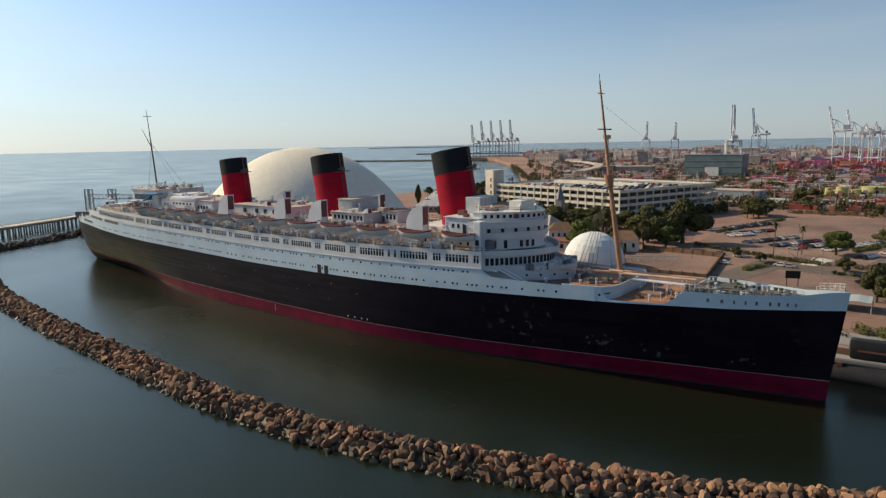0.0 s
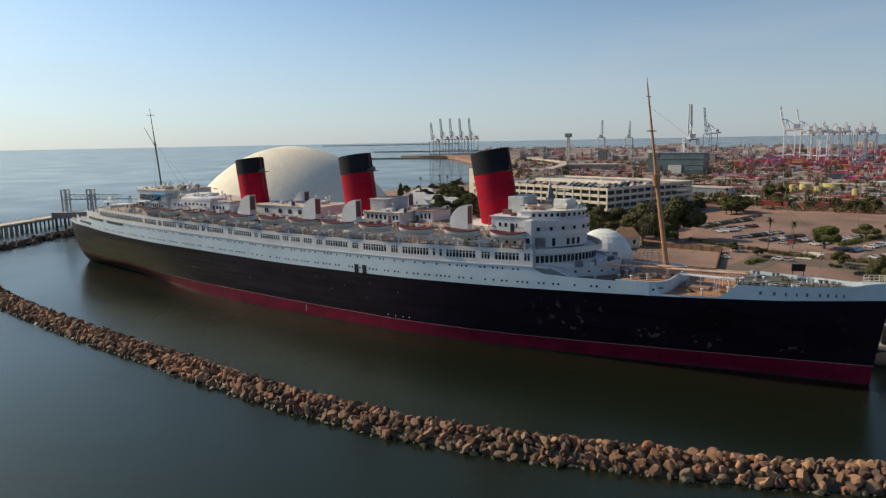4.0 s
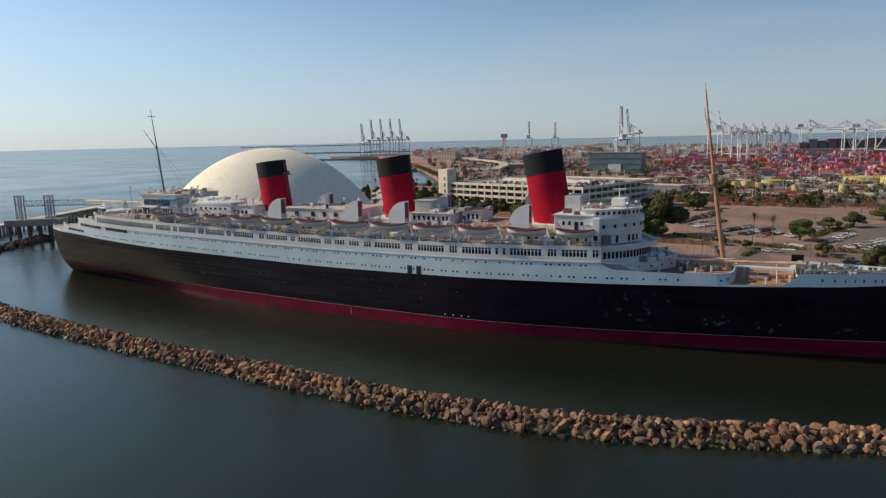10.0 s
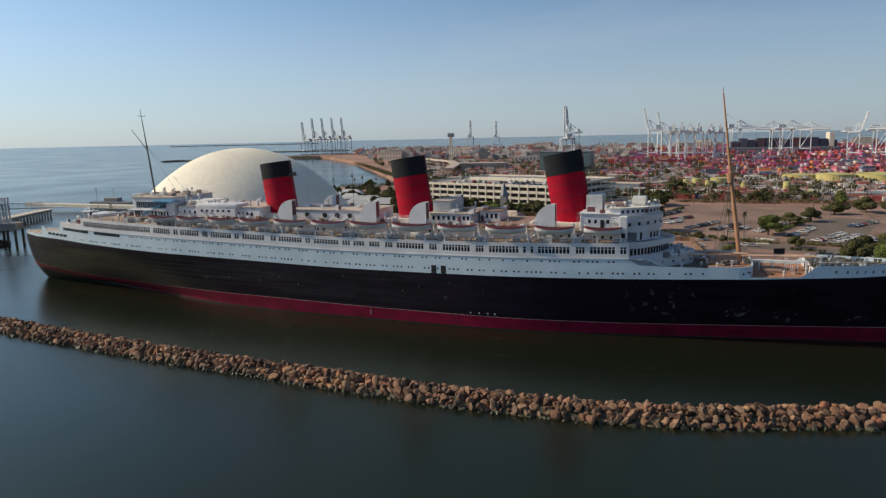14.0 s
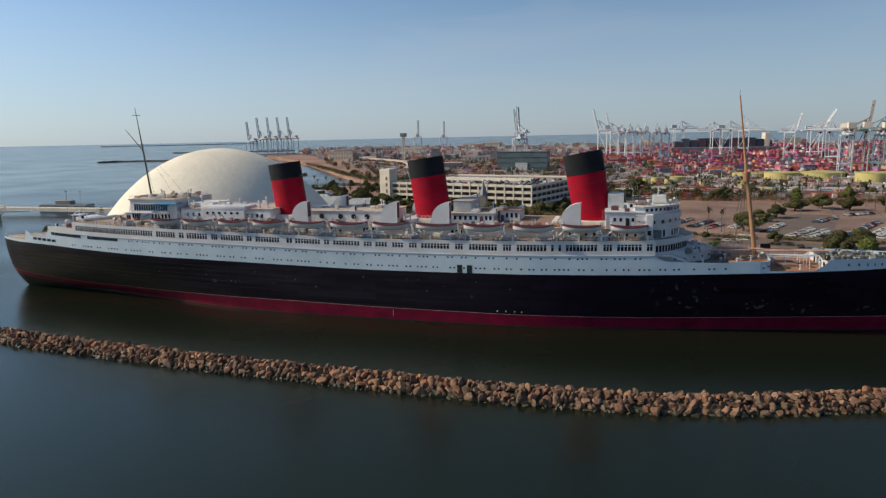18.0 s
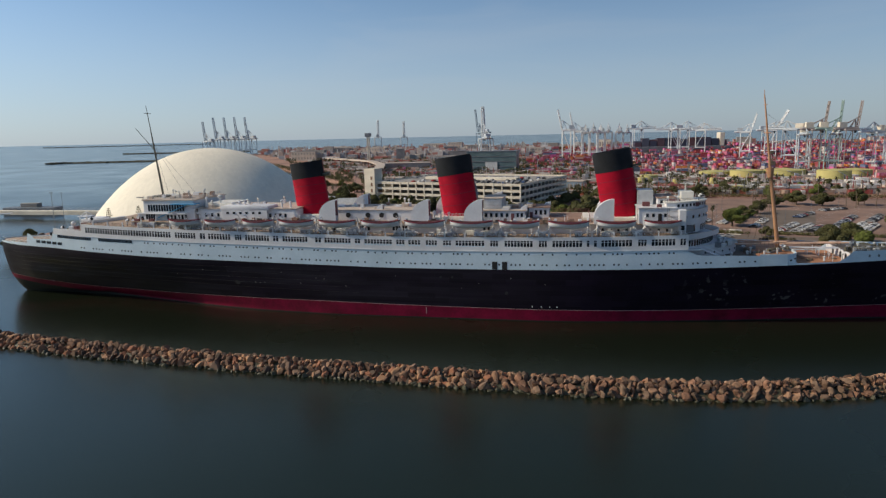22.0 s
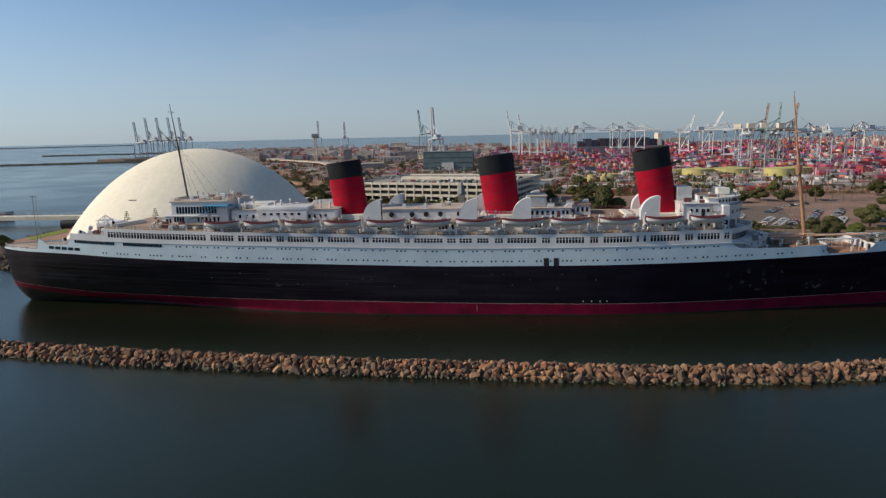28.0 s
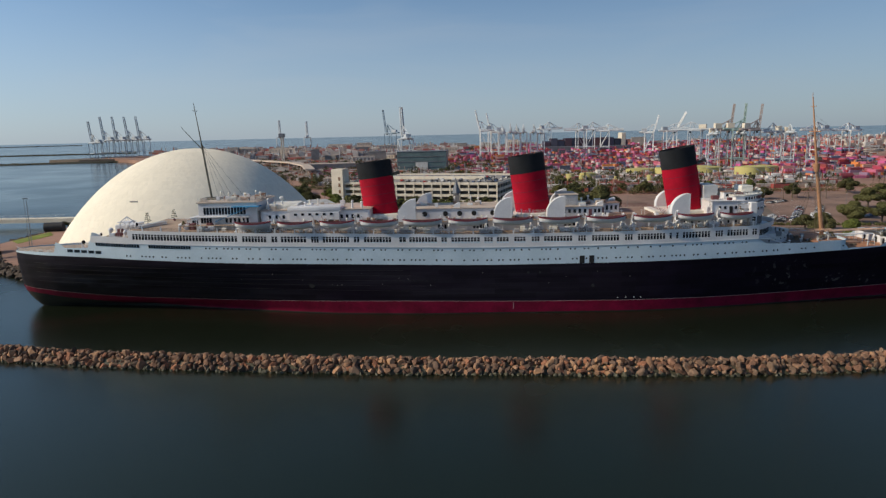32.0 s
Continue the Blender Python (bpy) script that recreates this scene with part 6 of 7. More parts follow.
def palm(seed, h):
    r = random.Random(seed)
    p = thing("palm_tree", pose(0, 0, 0), "tall thin palm with a ragged head", "palm tree", "palms along the port road")
    part("trunk", rod(rod(B(), (0, 0, -0.1), (0.2, 0, h * 0.5), 0.24, 0.2, 8), (0.2, 0, h * 0.5), (0.1, 0.1, h), 0.2, 0.16, 8), M["bark"], p)
    vs, fs = [], []
    for i in range(34):
        a, e, l = r.uniform(0, 6.28), r.uniform(-0.9, 1.1), r.uniform(1.6, 2.7)
        q = Vector((0.1, 0.1, h))
        for s in range(3):
            d = Vector((math.cos(a) * math.cos(e), math.sin(a) * math.cos(e), math.sin(e)))
            side = Vector((-math.sin(a), math.cos(a), 0)) * (0.28, 0.34, 0.2)[s]
            q2 = q + d * l / 3
            k = len(vs)
            vs += [tuple(q - side), tuple(q + side), tuple(q2 + side * 0.7), tuple(q2 - side * 0.7)]
            fs.append((k, k + 1, k + 2, k + 3))
            q, e = q2, e - 0.45
    sheet("fronds", vs, fs, M["palm"], p)
    return p


palms = [palm(1, 13), palm(2, 10.5)]
first = [True, True]
rng = random.Random(9)
spots = [(115, 140), (123, 152), (222, 251), (225, 244), (235, 258), (239, 251), (246, 250), (251, 250), (167, 253), (206, 343), (215, 342), (113, 319), (121, 319)]
spots += [(-155, 256), (-146, 259), (-136, 262), (-128, 266), (-119, 268), (-107, 273), (-95, 262)]
spots += [(150 + i * 9 + rng.uniform(-3, 3), 300 + rng.uniform(-8, 30)) for i in range(22)]
spots += [(-150 - i * 11, 398 + rng.uniform(-12, 25)) for i in range(9)] + [(-175 - i * 42 + rng.uniform(-6, 6), 520 + i * 60) for i in range(8)] + [(rng.uniform(-60, 140), rng.uniform(330, 460)) for _ in range(16)]
for x, y in spots:
    k = rng.randrange(2)
    m = pose(x, y, 3.6, rng.uniform(-3, 3), rng.uniform(-3, 3), rng.uniform(0, 360))
    if first[k]:
        palms[k].matrix_basis, first[k] = m, False
    else:
        copy_thing(palms[k], m)


def hedge(name, pts, width, height, material, label, seed):
    r = random.Random(seed)
    lobes = []
    for (x0, y0), (x1, y1) in zip(pts, pts[1:]):
        n = max(1, int(math.hypot(x1 - x0, y1 - y0) / 0.9))
        for i in range(n):
            u = (i + r.random()) / n
            lobes.append((x0 + (x1 - x0) * u + r.uniform(-width, width) / 2, y0 + (y1 - y0) * u + r.uniform(-width, width) / 2, 3.6 + height * r.uniform(0.3, 0.55), height * r.uniform(0.55, 0.8)))
    tagged(sheet(name, *crown(lobes, 0.22, 90 * len(lobes), seed), M[material]), label, "hedge", kind="stuff")


hedge("hedge", [(79, 158), (90, 150), (101, 144), (123, 134), (135, 131)], 1.6, 1.7, "leaf", "low clipped hedge between road and lot", 1)
hedge("hedge", [(139, 168), (151, 198), (160, 216)], 2.2, 1.7, "leafbright", "green hedge strip between the parking bays", 2)
hedge("hedge", [(78, 200), (84, 236), (94, 270)], 2.0, 1.5, "leaf", "dark hedge along the lot edge", 3)
hedge("hedge", [(143, 131), (172, 126), (215, 120)], 1.8, 1.7, "leaf", "low hedge along the road", 13)
hedge("hedge", [(112, 106), (117, 118)], 2.2, 1.6, "leafbright", "green bed beside the road", 14)
hedge("hedge", [(150, 38), (176, 46), (200, 52)], 6, 2.4, "leafbright", "bright bushes behind the bow", 4)
hedge("hedge", [(138, 116), (150, 113)], 1.6, 1.2, "leaf", "dull green bushes by the road", 5)
hedge("hedge", [(-60, 200), (40, 184), (70, 170)], 7, 4.6, "leaf", "dense dark shrubs under the garage", 6)
hedge("hedge", [(-110, 215), (-80, 240), (-100, 290)], 8, 3.5, "leaf", "dense shrubs beside the dome", 7)
hedge("hedge", [(-250, 425), (-200, 448), (-120, 400)], 8, 3.5, "leaf", "shrubs along the bay shore", 8)
hedge("hedge", [(-195, 500), (-300, 640), (-420, 820), (-560, 1030), (-760, 1300)], 9, 4.5, "leaf", "scrub along the far shore", 9)
hedge("hedge", [(90, 312), (170, 318), (290, 306)], 6, 2.4, "leaf", "scrubby trees at the back of the lot", 10)
hedge("hedge", [(110, 345), (230, 352), (360, 330)], 8, 2.8, "leaf", "scrub along the port fence", 12)
hedge("hedge", [(-40, 420), (60, 410), (150, 400)], 14, 5, "leaf", "scrub behind the garage", 11)

# ---- rock breakwater ----
LINE = [(-190, -31), (-150, -46.5), (-119, -53.2), (-104, -55.9), (-92, -57.9), (-65, -61.2), (-30, -64), (0, -65.6), (30, -67.2), (60, -68), (84, -66.4), (104, -62.4), (121, -56.7), (137, -51.2), (148, -46.7), (170, -34.7), (200, -14.7)]
rng = random.Random(17)


def stone(seed):
    """A blocky quarried boulder, cut by flat breaks."""
    r = random.Random(seed)
    bm = B()
    bmesh.ops.create_icosphere(bm, subdivisions=2, radius=1.12)
    for _ in range(8):
        d = Vector((r.gauss(0, 1), r.gauss(0, 1), r.gauss(0, 1))).normalized()
        cut = r.uniform(0.46, 0.8)
        for v in bm.verts:
            e = v.co.dot(d) - cut
            if e > 0:
                v.co -= d * e
    bmesh.ops.remove_doubles(bm, verts=bm.verts, dist=0.2)
    for v in bm.verts:
        v.co *= r.uniform(1.08, 1.14)
    return bm


def along(s):
    """A place on the breakwater's middle line and its heading, s metres from its stern end."""
    for (x0, y0), (x1, y1) in zip(LINE, LINE[1:]):
        d = math.hypot(x1 - x0, y1 - y0)
        if s <= d:
            return x0 + (x1 - x0) * s / d, y0 + (y1 - y0) * s / d, math.atan2(y1 - y0, x1 - x0)
        s -= d
    return x1, y1, math.atan2(y1 - y0, x1 - x0)


length = sum(math.hypot(b[0] - a[0], b[1] - a[1]) for a, b in zip(LINE, LINE[1:]))
breakwater = thing("rock_breakwater", pose(0, 0, 0), "long low breakwater of heaped brown granite boulders", "breakwater")
bm = B()
core = []
for i in range(int(length / 4)):
    x, y, h = along(i * 4)
    n = Vector((-math.sin(h), math.cos(h)))
    core.append([bm.verts.new((x + n.x * o, y + n.y * o, z)) for o, z in ((-6, -2.5), (-4.2, -0.3), (-1.8, 1.3), (1.8, 1.3), (4.2, -0.3), (6, -2.5))])
for a, b in zip(core, core[1:]):
    for k in range(5):
        bm.faces.new((a[k], b[k], b[k + 1], a[k + 1]))
part("rubble_core", bm, M["rockwet"], breakwater, "dark rubble core that shows in the gaps between boulders")
stones = [stone(s) for s in range(10)]
shapes = []
for bm in stones:
    me = bpy.data.meshes.new("boulder")
    bm.to_mesh(me)
    me.materials.append(M[("rock", "rockgrey", "rock", "rocktan", "rockgrey")[len(shapes) % 5]])
    shapes.append((me, [v.co.copy() for v in bm.verts], [tuple(v.index for v in f.verts) for f in bm.faces]))
    bm.free()
jv, jf, wv, wf, made = [], [], [], [], 0
s = 0.0
PROFILE = ((-4.5, -0.2, 0.75), (-3.6, 0.45, 0.92), (-2.5, 1.15, 0.92), (-1.3, 1.75, 0.9), (-0.1, 2.0, 0.88), (1.1, 1.75, 0.9), (2.3, 1.1, 0.9), (3.5, 0.4, 0.95))
while s < length:
    for o, z, big in PROFILE:
        ss = s + rng.uniform(-0.7, 0.7)
        x, y, h = along(max(0, ss))
        n = Vector((-math.sin(h), math.cos(h)))
        oo = o * 0.94 + rng.uniform(-0.35, 0.35)
        r = big * rng.choice((0.5, 0.62, 0.74, 0.82, 0.9, 1.12))
        m = Matrix.LocRotScale((x + n.x * oo, y + n.y * oo, z + rng.uniform(-0.25, 0.25)), Euler((rng.uniform(0, 6.3), rng.uniform(0, 6.3), rng.uniform(0, 6.3))), (r * rng.uniform(0.95, 1.25), r, r * rng.uniform(0.75, 1.0)))
        me, vv, ff = rng.choice(shapes)
        if 40 < x < 148 and -4 < o < 0.5 and made < 300:
            ob = new("boulder", me)
            ob.parent, ob.matrix_basis = breakwater, m
            made += 1
        else:
            av, af = (wv, wf) if z < 0 else (jv, jf)
            k = len(av)
            av += [tuple(m @ v) for v in vv]
            af += [tuple(k + i for i in f) for f in ff]
    s += 1.16
tagged(sheet("wet_rubble", wv, wf, M["rockwet"], breakwater, "dark wet boulders at the waterline"), kind="stuff")
rest = sheet("rubble_slope", jv, jf, islands("brown granite heap", ((0.3, 0.165, 0.098), (0.2, 0.108, 0.068), (0.36, 0.215, 0.135), (0.13, 0.075, 0.05), (0.31, 0.135, 0.075), (0.15, 0.095, 0.068), (0.42, 0.235, 0.13), (0.1, 0.068, 0.05), (0.22, 0.14, 0.095)), 0.9, fine=4), breakwater)
tagged(rest, kind="stuff")

# rocky groin and shore stones by the stern
jv, jf = [], []


def heap(pts, width, top, n):
    for _ in range(n):
        i = rng.randrange(len(pts) - 1)
        u = rng.random()
        x, y = pts[i][0] + (pts[i + 1][0] - pts[i][0]) * u, pts[i][1] + (pts[i + 1][1] - pts[i][1]) * u
        o = rng.uniform(-1, 1)
        d = Vector((-(pts[i + 1][1] - pts[i][1]), pts[i + 1][0] - pts[i][0])).normalized()
        r = rng.uniform(0.8, 1.5)
        m = Matrix.LocRotScale((x + d.x * o * width, y + d.y * o * width, top * (1 - o * o) + rng.uniform(-0.6, 0.1)), Euler((rng.uniform(0, 6), rng.uniform(0, 6), 0)), (r * 1.2, r, r * 0.8))
        me, vv, ff = rng.choice(shapes)
        k = len(jv)
        jv.extend(tuple(m @ v) for v in vv)
        jf.extend(tuple(k + i for i in f) for f in ff)


heap([(-218, -22), (-232, 8), (-250, 38), (-258, 60)], 4.5, 1.8, 420)
heap([(-138, 24), (-160, 33), (-185, 46), (-207, 62), (-245, 112), (-246, 170)], 4.0, 2.6, 800)
tagged(sheet("shore_rocks", jv, jf, M["rockdark"]), "dark heaped shore rocks and groin by the stern", "rocks", kind="stuff")

# ---- trestle pier and mooring gantry beyond the stern ----
pier = thing("trestle_pier", pose(0, 0, 0), "long concrete trestle pier on many piles", "pier")
PIER = [(-260, -50), (-283, 5), (-303, 46), (-321, 78), (-335, 112), (-362, 168)]
rb, pile = B(), None
for (x0, y0), (x1, y1) in zip(PIER, PIER[1:]):
    d = math.hypot(x1 - x0, y1 - y0)
    m = pose(x0, y0, 0, 0, 0, math.degrees(math.atan2(y1 - y0, x1 - x0)))
    part("pier_deck", box(B(), -0.5, d + 0.5, -4.5, 4.5, 5.0, 5.9, 0, m), M["concrete"], pier, "pale weathered concrete deck")
    for o in (-3, 3):
        part("side_beam", box(B(), 0, d, o - 0.4, o + 0.4, 4.0, 5.0, 0, m), M["concretegrey"], pier)
    box(rb, 0, d, -4.0, -3.85, 6.8, 6.95, 0, m), box(rb, 0, d, 3.85, 4.0, 6.8, 6.95, 0, m)
    k = int(d / 4)
    for i in range(k):
        for o in (-3, 3):
            p = m @ Vector((d * (i + 0.5) / k, o, 0))
            if pile is None:
                pile = part("pile", rod(B(), (0, 0, -2), (0, 0, 4.1), 0.55, None, 10), M["concretegrey"], pier)
                pile.matrix_basis = pose(p.x, p.y, 0)
            else:
                again(pile, pose(p.x, p.y, 0), pier)
            rod(rb, (p.x, p.y, 5.8), (p.x, p.y, 6.9), 0.08, None, 4)
part("handrail", rb, M["steel"], pier)
causeway = thing("causeway", pose(0, 0, 0), "low pale causeway with a lattice rail", "pier")
part("causeway_deck", box(B(), -430, -240, 201, 209, 3.0, 5.6), M["concrete"], causeway)
bm = B()
for i in range(26):
    x = -268 - i * 6
    rod(bm, (x, 201, 5.6), (x, 201, 8), 0.1, None, 4), rod(bm, (x, 201, 5.6), (x - 6, 201, 8), 0.08, None, 4)
box(bm, -430, -262, 200.9, 201.1, 7.9, 8.1)
part("lattice_rail", bm, M["lightgrey"], causeway)
tug = thing("moored_barge", pose(-368, 236, 0, 0, 0, 5), "dark low barge moored by the causeway", "boat")
part("barge_hull", box(B(), -22, 22, -5, 5, -1, 5, 0.5), M["steel"], tug), part("barge_house", box(B(), -8, 6, -3, 3, 5, 8, 0.3), M["concretegrey"], tug)
gantry = thing("mooring_gantry", pose(-262, 54, 0, 0, 0, 28), "pale grey gangway gantry on two tall twin-legged towers", "gantry")
for x in (-8.4, -5.2, 8.4, 11.6):
    for y in (-1.5, 1.5):
        part("gantry_leg", box(B(), x - 0.38, x + 0.38, y - 0.38, y + 0.38, 11.9, 26, 0.1), M["lightgrey"], gantry)
bm = B()
for x in (-8.4, 8.4):
    for z in (17, 21.4, 25.4):
        for y in (-1.5, 1.5):
            box(bm, x, x + 3.2, y - 0.25, y + 0.25, z, z + 0.5)
        box(bm, x - 0.25, x + 0.25, -1.5, 1.5, z, z + 0.5), box(bm, x + 2.95, x + 3.45, -1.5, 1.5, z, z + 0.5)
    beam(bm, (x, -1.5, 12), (x + 3.2, -1.5, 17), 0.3), beam(bm, (x, -1.5, 21.4), (x + 3.2, -1.5, 17), 0.3)
part("gantry_brace", bm, M["lightgrey"], gantry)
part("gantry_bridge", box(box(B(), -5, 42, -1.6, 1.6, 19.5, 20.0), -5, 30, -1.7, 1.7, 22.6, 23.0), M["lightgrey"], gantry)
for i in range(12):
    for x in (-5, -2):
        part("truss_bar", beam(B(), (x + i * 3, -1.6, 20), (-2 + i * 3, -1.6, 22.7), 0.22), M["lightgrey"], gantry)
part("gantry_base", box(B(), -14, 17, -5, 5, 8.4, 12, 0.15), M["concretegrey"], gantry)
for x in (-12, -6, 0, 6, 12, 16):
    for y in (-4, 4):
        part("base_column", rod(B(), (x, y, -2), (x, y, 8.5), 0.7, None, 10), M["rockwet"], gantry)

# ---- submarine by the bow ----
sub = thing("submarine", pose(176, 19.5, 0, 0, 0, 4), "black old submarine with grey deck moored behind the bow", "submarine")
bm = B()
rows = []
for i in range(25):
    u = -1 + 2 * i / 24
    r = 3.4 * (1 - abs(u) ** 3) ** 0.6 + 0.02
    rows.append([bm.verts.new((u * 40, r * math.cos(2 * math.pi * k / 16), 0.2 + r * math.sin(2 * math.pi * k / 16))) for k in range(16)])
for a, b in zip(rows, rows[1:]):
    for k in range(16):
        bm.faces.new((a[k], b[k], b[(k + 1) % 16], a[(k + 1) % 16]))
bmesh.ops.recalc_face_normals(bm, faces=bm.faces)
part("pressure_hull", bm, M["sub"], sub, "", True)
part("casing", box(B(), -33, 33, -1.6, 1.6, 3.0, 4.3, 0.4), M["concretegrey"], sub, "grey deck casing")
part("conning_tower", box(B(), -22, -10, -1.3, 1.3, 4.2, 8.6, 0.9), M["sub"], sub, "black sail", True)
part("marking", box(box(B(), -24, -23, -2.0, -1.5, 2.6, 3.4), -20.5, -14, -1.36, -1.28, 6, 6.4), M["rust"], sub)

# ---- lamp posts and small houses ----
pole = thing("lamp_post", pose(-220, 102, 3.6), "tall thin grey lamp post", "lamp post", "lamp posts")
part("post", rod(B(), (0, 0, 0), (0, 0, 24), 0.15, 0.08, 8), M["steel"], pole)
part("lamp_head", box(B(), -0.8, 0.8, -0.2, 0.2, 23.8, 24.1, 0.06), M["steel"], pole)
for x, y, s in ((-197, 70, 1.12), (-249, 419, 1), (123, 143, 0.55), (144, 232, 0.6), (100, 200, 0.55), (160, 160, 0.5), (185, 200, 0.5), (210, 230, 0.55), (230, 190, 0.5), (136, 110, 0.5), (172, 250, 0.6), (300, 330, 0.9),
                (-180, 470, 0.6), (90, 120, 0.4)):
    o = copy_thing(pole, pose(x, y, 3.6))
    o.scale = (s + 0.2, s + 0.2, s)


def cottage(x, y, w, d, h, turn, wall, roof, label):
    c = thing("cottage", pose(x, y, 3.6, 0, 0, turn), label, "house")
    part("wall", box(B(), -w / 2, w / 2, -d / 2, d / 2, 0, h), M[wall], c)
    bm = B()
    ps = [(-w / 2 - 0.5, -d / 2 - 0.5, h), (w / 2 + 0.5, -d / 2 - 0.5, h), (w / 2 + 0.5, d / 2 + 0.5, h), (-w / 2 - 0.5, d / 2 + 0.5, h), (-w / 2 * 0.5, 0, h + d * 0.4), (w / 2 * 0.5, 0, h + d * 0.4)]
    v = [bm.verts.new(p) for p in ps]
    for f in ((0, 1, 5, 4), (2, 3, 4, 5), (1, 2, 5), (3, 0, 4), (3, 2, 1, 0)):
        bm.faces.new([v[i] for i in f])
    part("roof", bm, M[roof], c)
    part("window", slots(B(), -w / 2 + 0.5, w / 2 - 0.5, max(2, int(w / 3)), -d / 2, h * 0.4, h * 0.75, 1.0), M["glass"], c)
    part("door", box(B(), -0.6, 0.6, -d / 2 - 0.08, -d / 2 + 0.1, 0, 2.1), M["bark"], c)


cottage(60, 127, 11, 9, 5, 20, "concrete", "brick", "small tan house with brown shingle roof")
cottage(8, 150, 16, 11, 6, -15, "white", "roof", "white village house with sandy roof")
cottage(22, 141, 12, 9, 5, 30, "white", "brick", "white village house with brown roof")
cottage(-10, 160, 13, 9, 5, 5, "concrete", "brick", "tan village house with brown roof")
for x, y, w, turn in ((-128, 246, 30, 18), (-104, 232, 26, 20), (-118, 214, 20, 22), (-150, 262, 18, 10), (-172, 300, 24, 12)):
    cottage(x, y, w, 10, 4.2, turn, "concretegrey", "lightgrey", "long low house with a grey roof near the dome")
spire = thing("spire_tower", pose(-8, 196, 3.6), "slim grey tower with a pointed spire", "tower")
part("shaft", box(B(), -2, 2, -2, 2, 0, 14, 0.1), M["concretegrey"], spire)
bm = B()
bmesh.ops.create_cone(bm, cap_ends=True, segments=8, radius1=2.7, radius2=0.05, depth=9, matrix=pose(0, 0, 18.5))
part("spire_roof", bm, M["steel"], spire)
yard_pts = [(66, 133), (99, 130), (106, 84), (74, 82)]
walled = thing("walled_yard", pose(0, 0, 3.66), "walled yard with dark brown fence walls", "yard")
for (x0, y0), (x1, y1) in zip(yard_pts, yard_pts[1:]):
    m = pose(x0, y0, 0, 0, 0, math.degrees(math.atan2(y1 - y0, x1 - x0)))
    d = math.hypot(x1 - x0, y1 - y0)
    part("yard_wall", box(B(), 0, d, -0.2, 0.2, 0, 1.9, 0.04, m), M["brick"], walled)
    k = int(d / 4)
    pier = part("wall_pier", box(B(), -0.25, 0.25, -0.35, 0.35, 0, 2.1, 0.04), M["bark"], walled)
    pier.matrix_basis = m
    for i in range(1, k + 1):
        again(pier, m @ Matrix.Translation((d * i / k, 0, 0)), walled)
bm = B()
for i in range(9):
    rod(bm, (67 + i * 2.6, 100 + i * 1.4, 0), (67 + i * 2.6, 100 + i * 1.4, 2.2), 0.12, None, 6)
rod(bm, (67, 100, 2.1), (88, 111.4, 2.1), 0.12, None, 6), rod(bm, (67, 100, 1.2), (88, 111.4, 1.2), 0.1, None, 6)
part("yard_rail", bm, M["lightgrey"], walled)
hall = thing("low_pavilion", pose(40, 118, 3.6, 0, 0, 10), "low red-brown pavilion roof beside the membrane dome", "building")
part("wall", box(B(), -20, 20, -5, 5, 0, 3.6), M["concrete"], hall), part("flat_roof", box(B(), -21, 21, -6, 6, 3.6, 4.2, 0.1), M["rust"], hall)
panes(hall, -18, 18, 9, -5, 0.9, 2.8, 2.2)
# painted bay lines and a crossing on the lot
vs, fs = [], []


def stripe(x0, y0, x1, y1, w):
    d = Vector((x1 - x0, y1 - y0)).normalized()
    n = Vector((-d.y, d.x)) * w / 2
    k = len(vs)
    vs.extend([(x0 - n.x, y0 - n.y, 3.668), (x1 - n.x, y1 - n.y, 3.668), (x1 + n.x, y1 + n.y, 3.668), (x0 + n.x, y0 + n.y, 3.668)])
    fs.append((k, k + 1, k + 2, k + 3))


for x0, y0, x1, y1 in ((128, 118, 128, 148), (131, 118, 131.5, 148)):
    stripe(x0, y0, x1, y1, 0.5)
for r in range(9):
    for i in range(22):
        x, y = 96 + r * 12 + i * 2.2, 150 + r * 1 + i * 4.4
        stripe(x, y, x + 4.6, y - 2.2, 0.14)
tagged(sheet("bay_marking", vs, fs, M["lightgrey"]), "worn pale painted bay lines and a crossing", "road marking", kind="structure")
bm = B()
box(bm, -2.1, 2.1, -0.15, 0.15, 2.6, 5.0, 0.04), rod(bm, (-1.6, 0.1, -0.1), (-1.6, 0.1, 2.7), 0.12), rod(bm, (1.6, 0.1, -0.1), (1.6, 0.1, 2.7), 0.12)
board = tagged(part("sign_board", bm, M["dark"]), "plain black board standing by the road", "sign board")
board.matrix_basis = pose(131, 88, 3.6, 0, 0, 20)
bm = B()
bmesh.ops.create_grid(bm, x_segments=30, y_segments=20, size=0.5, matrix=Matrix.Diagonal((30, 9, 1, 1)))
for v in bm.verts:
    v.co.z = 3.2 + 0.12 * math.sin(v.co.x * 1.2) - 0.002 * v.co.y ** 2
bmesh.ops.solidify(bm, geom=bm.faces, thickness=0.12)
tent = thing("canopy", pose(139, 66, 3.6, 0, 0, 2), "long flat pale aqua fabric canopy behind the bow", "canopy")
part("fabric", bm, M["aqua"], tent)
for x in (-15, -7, 0, 7, 15):
    for y in (-4, 4):
        part("canopy_post", rod(B(), (x, y, 0), (x, y, 2.9), 0.12, None, 6), M["lightgrey"], tent)

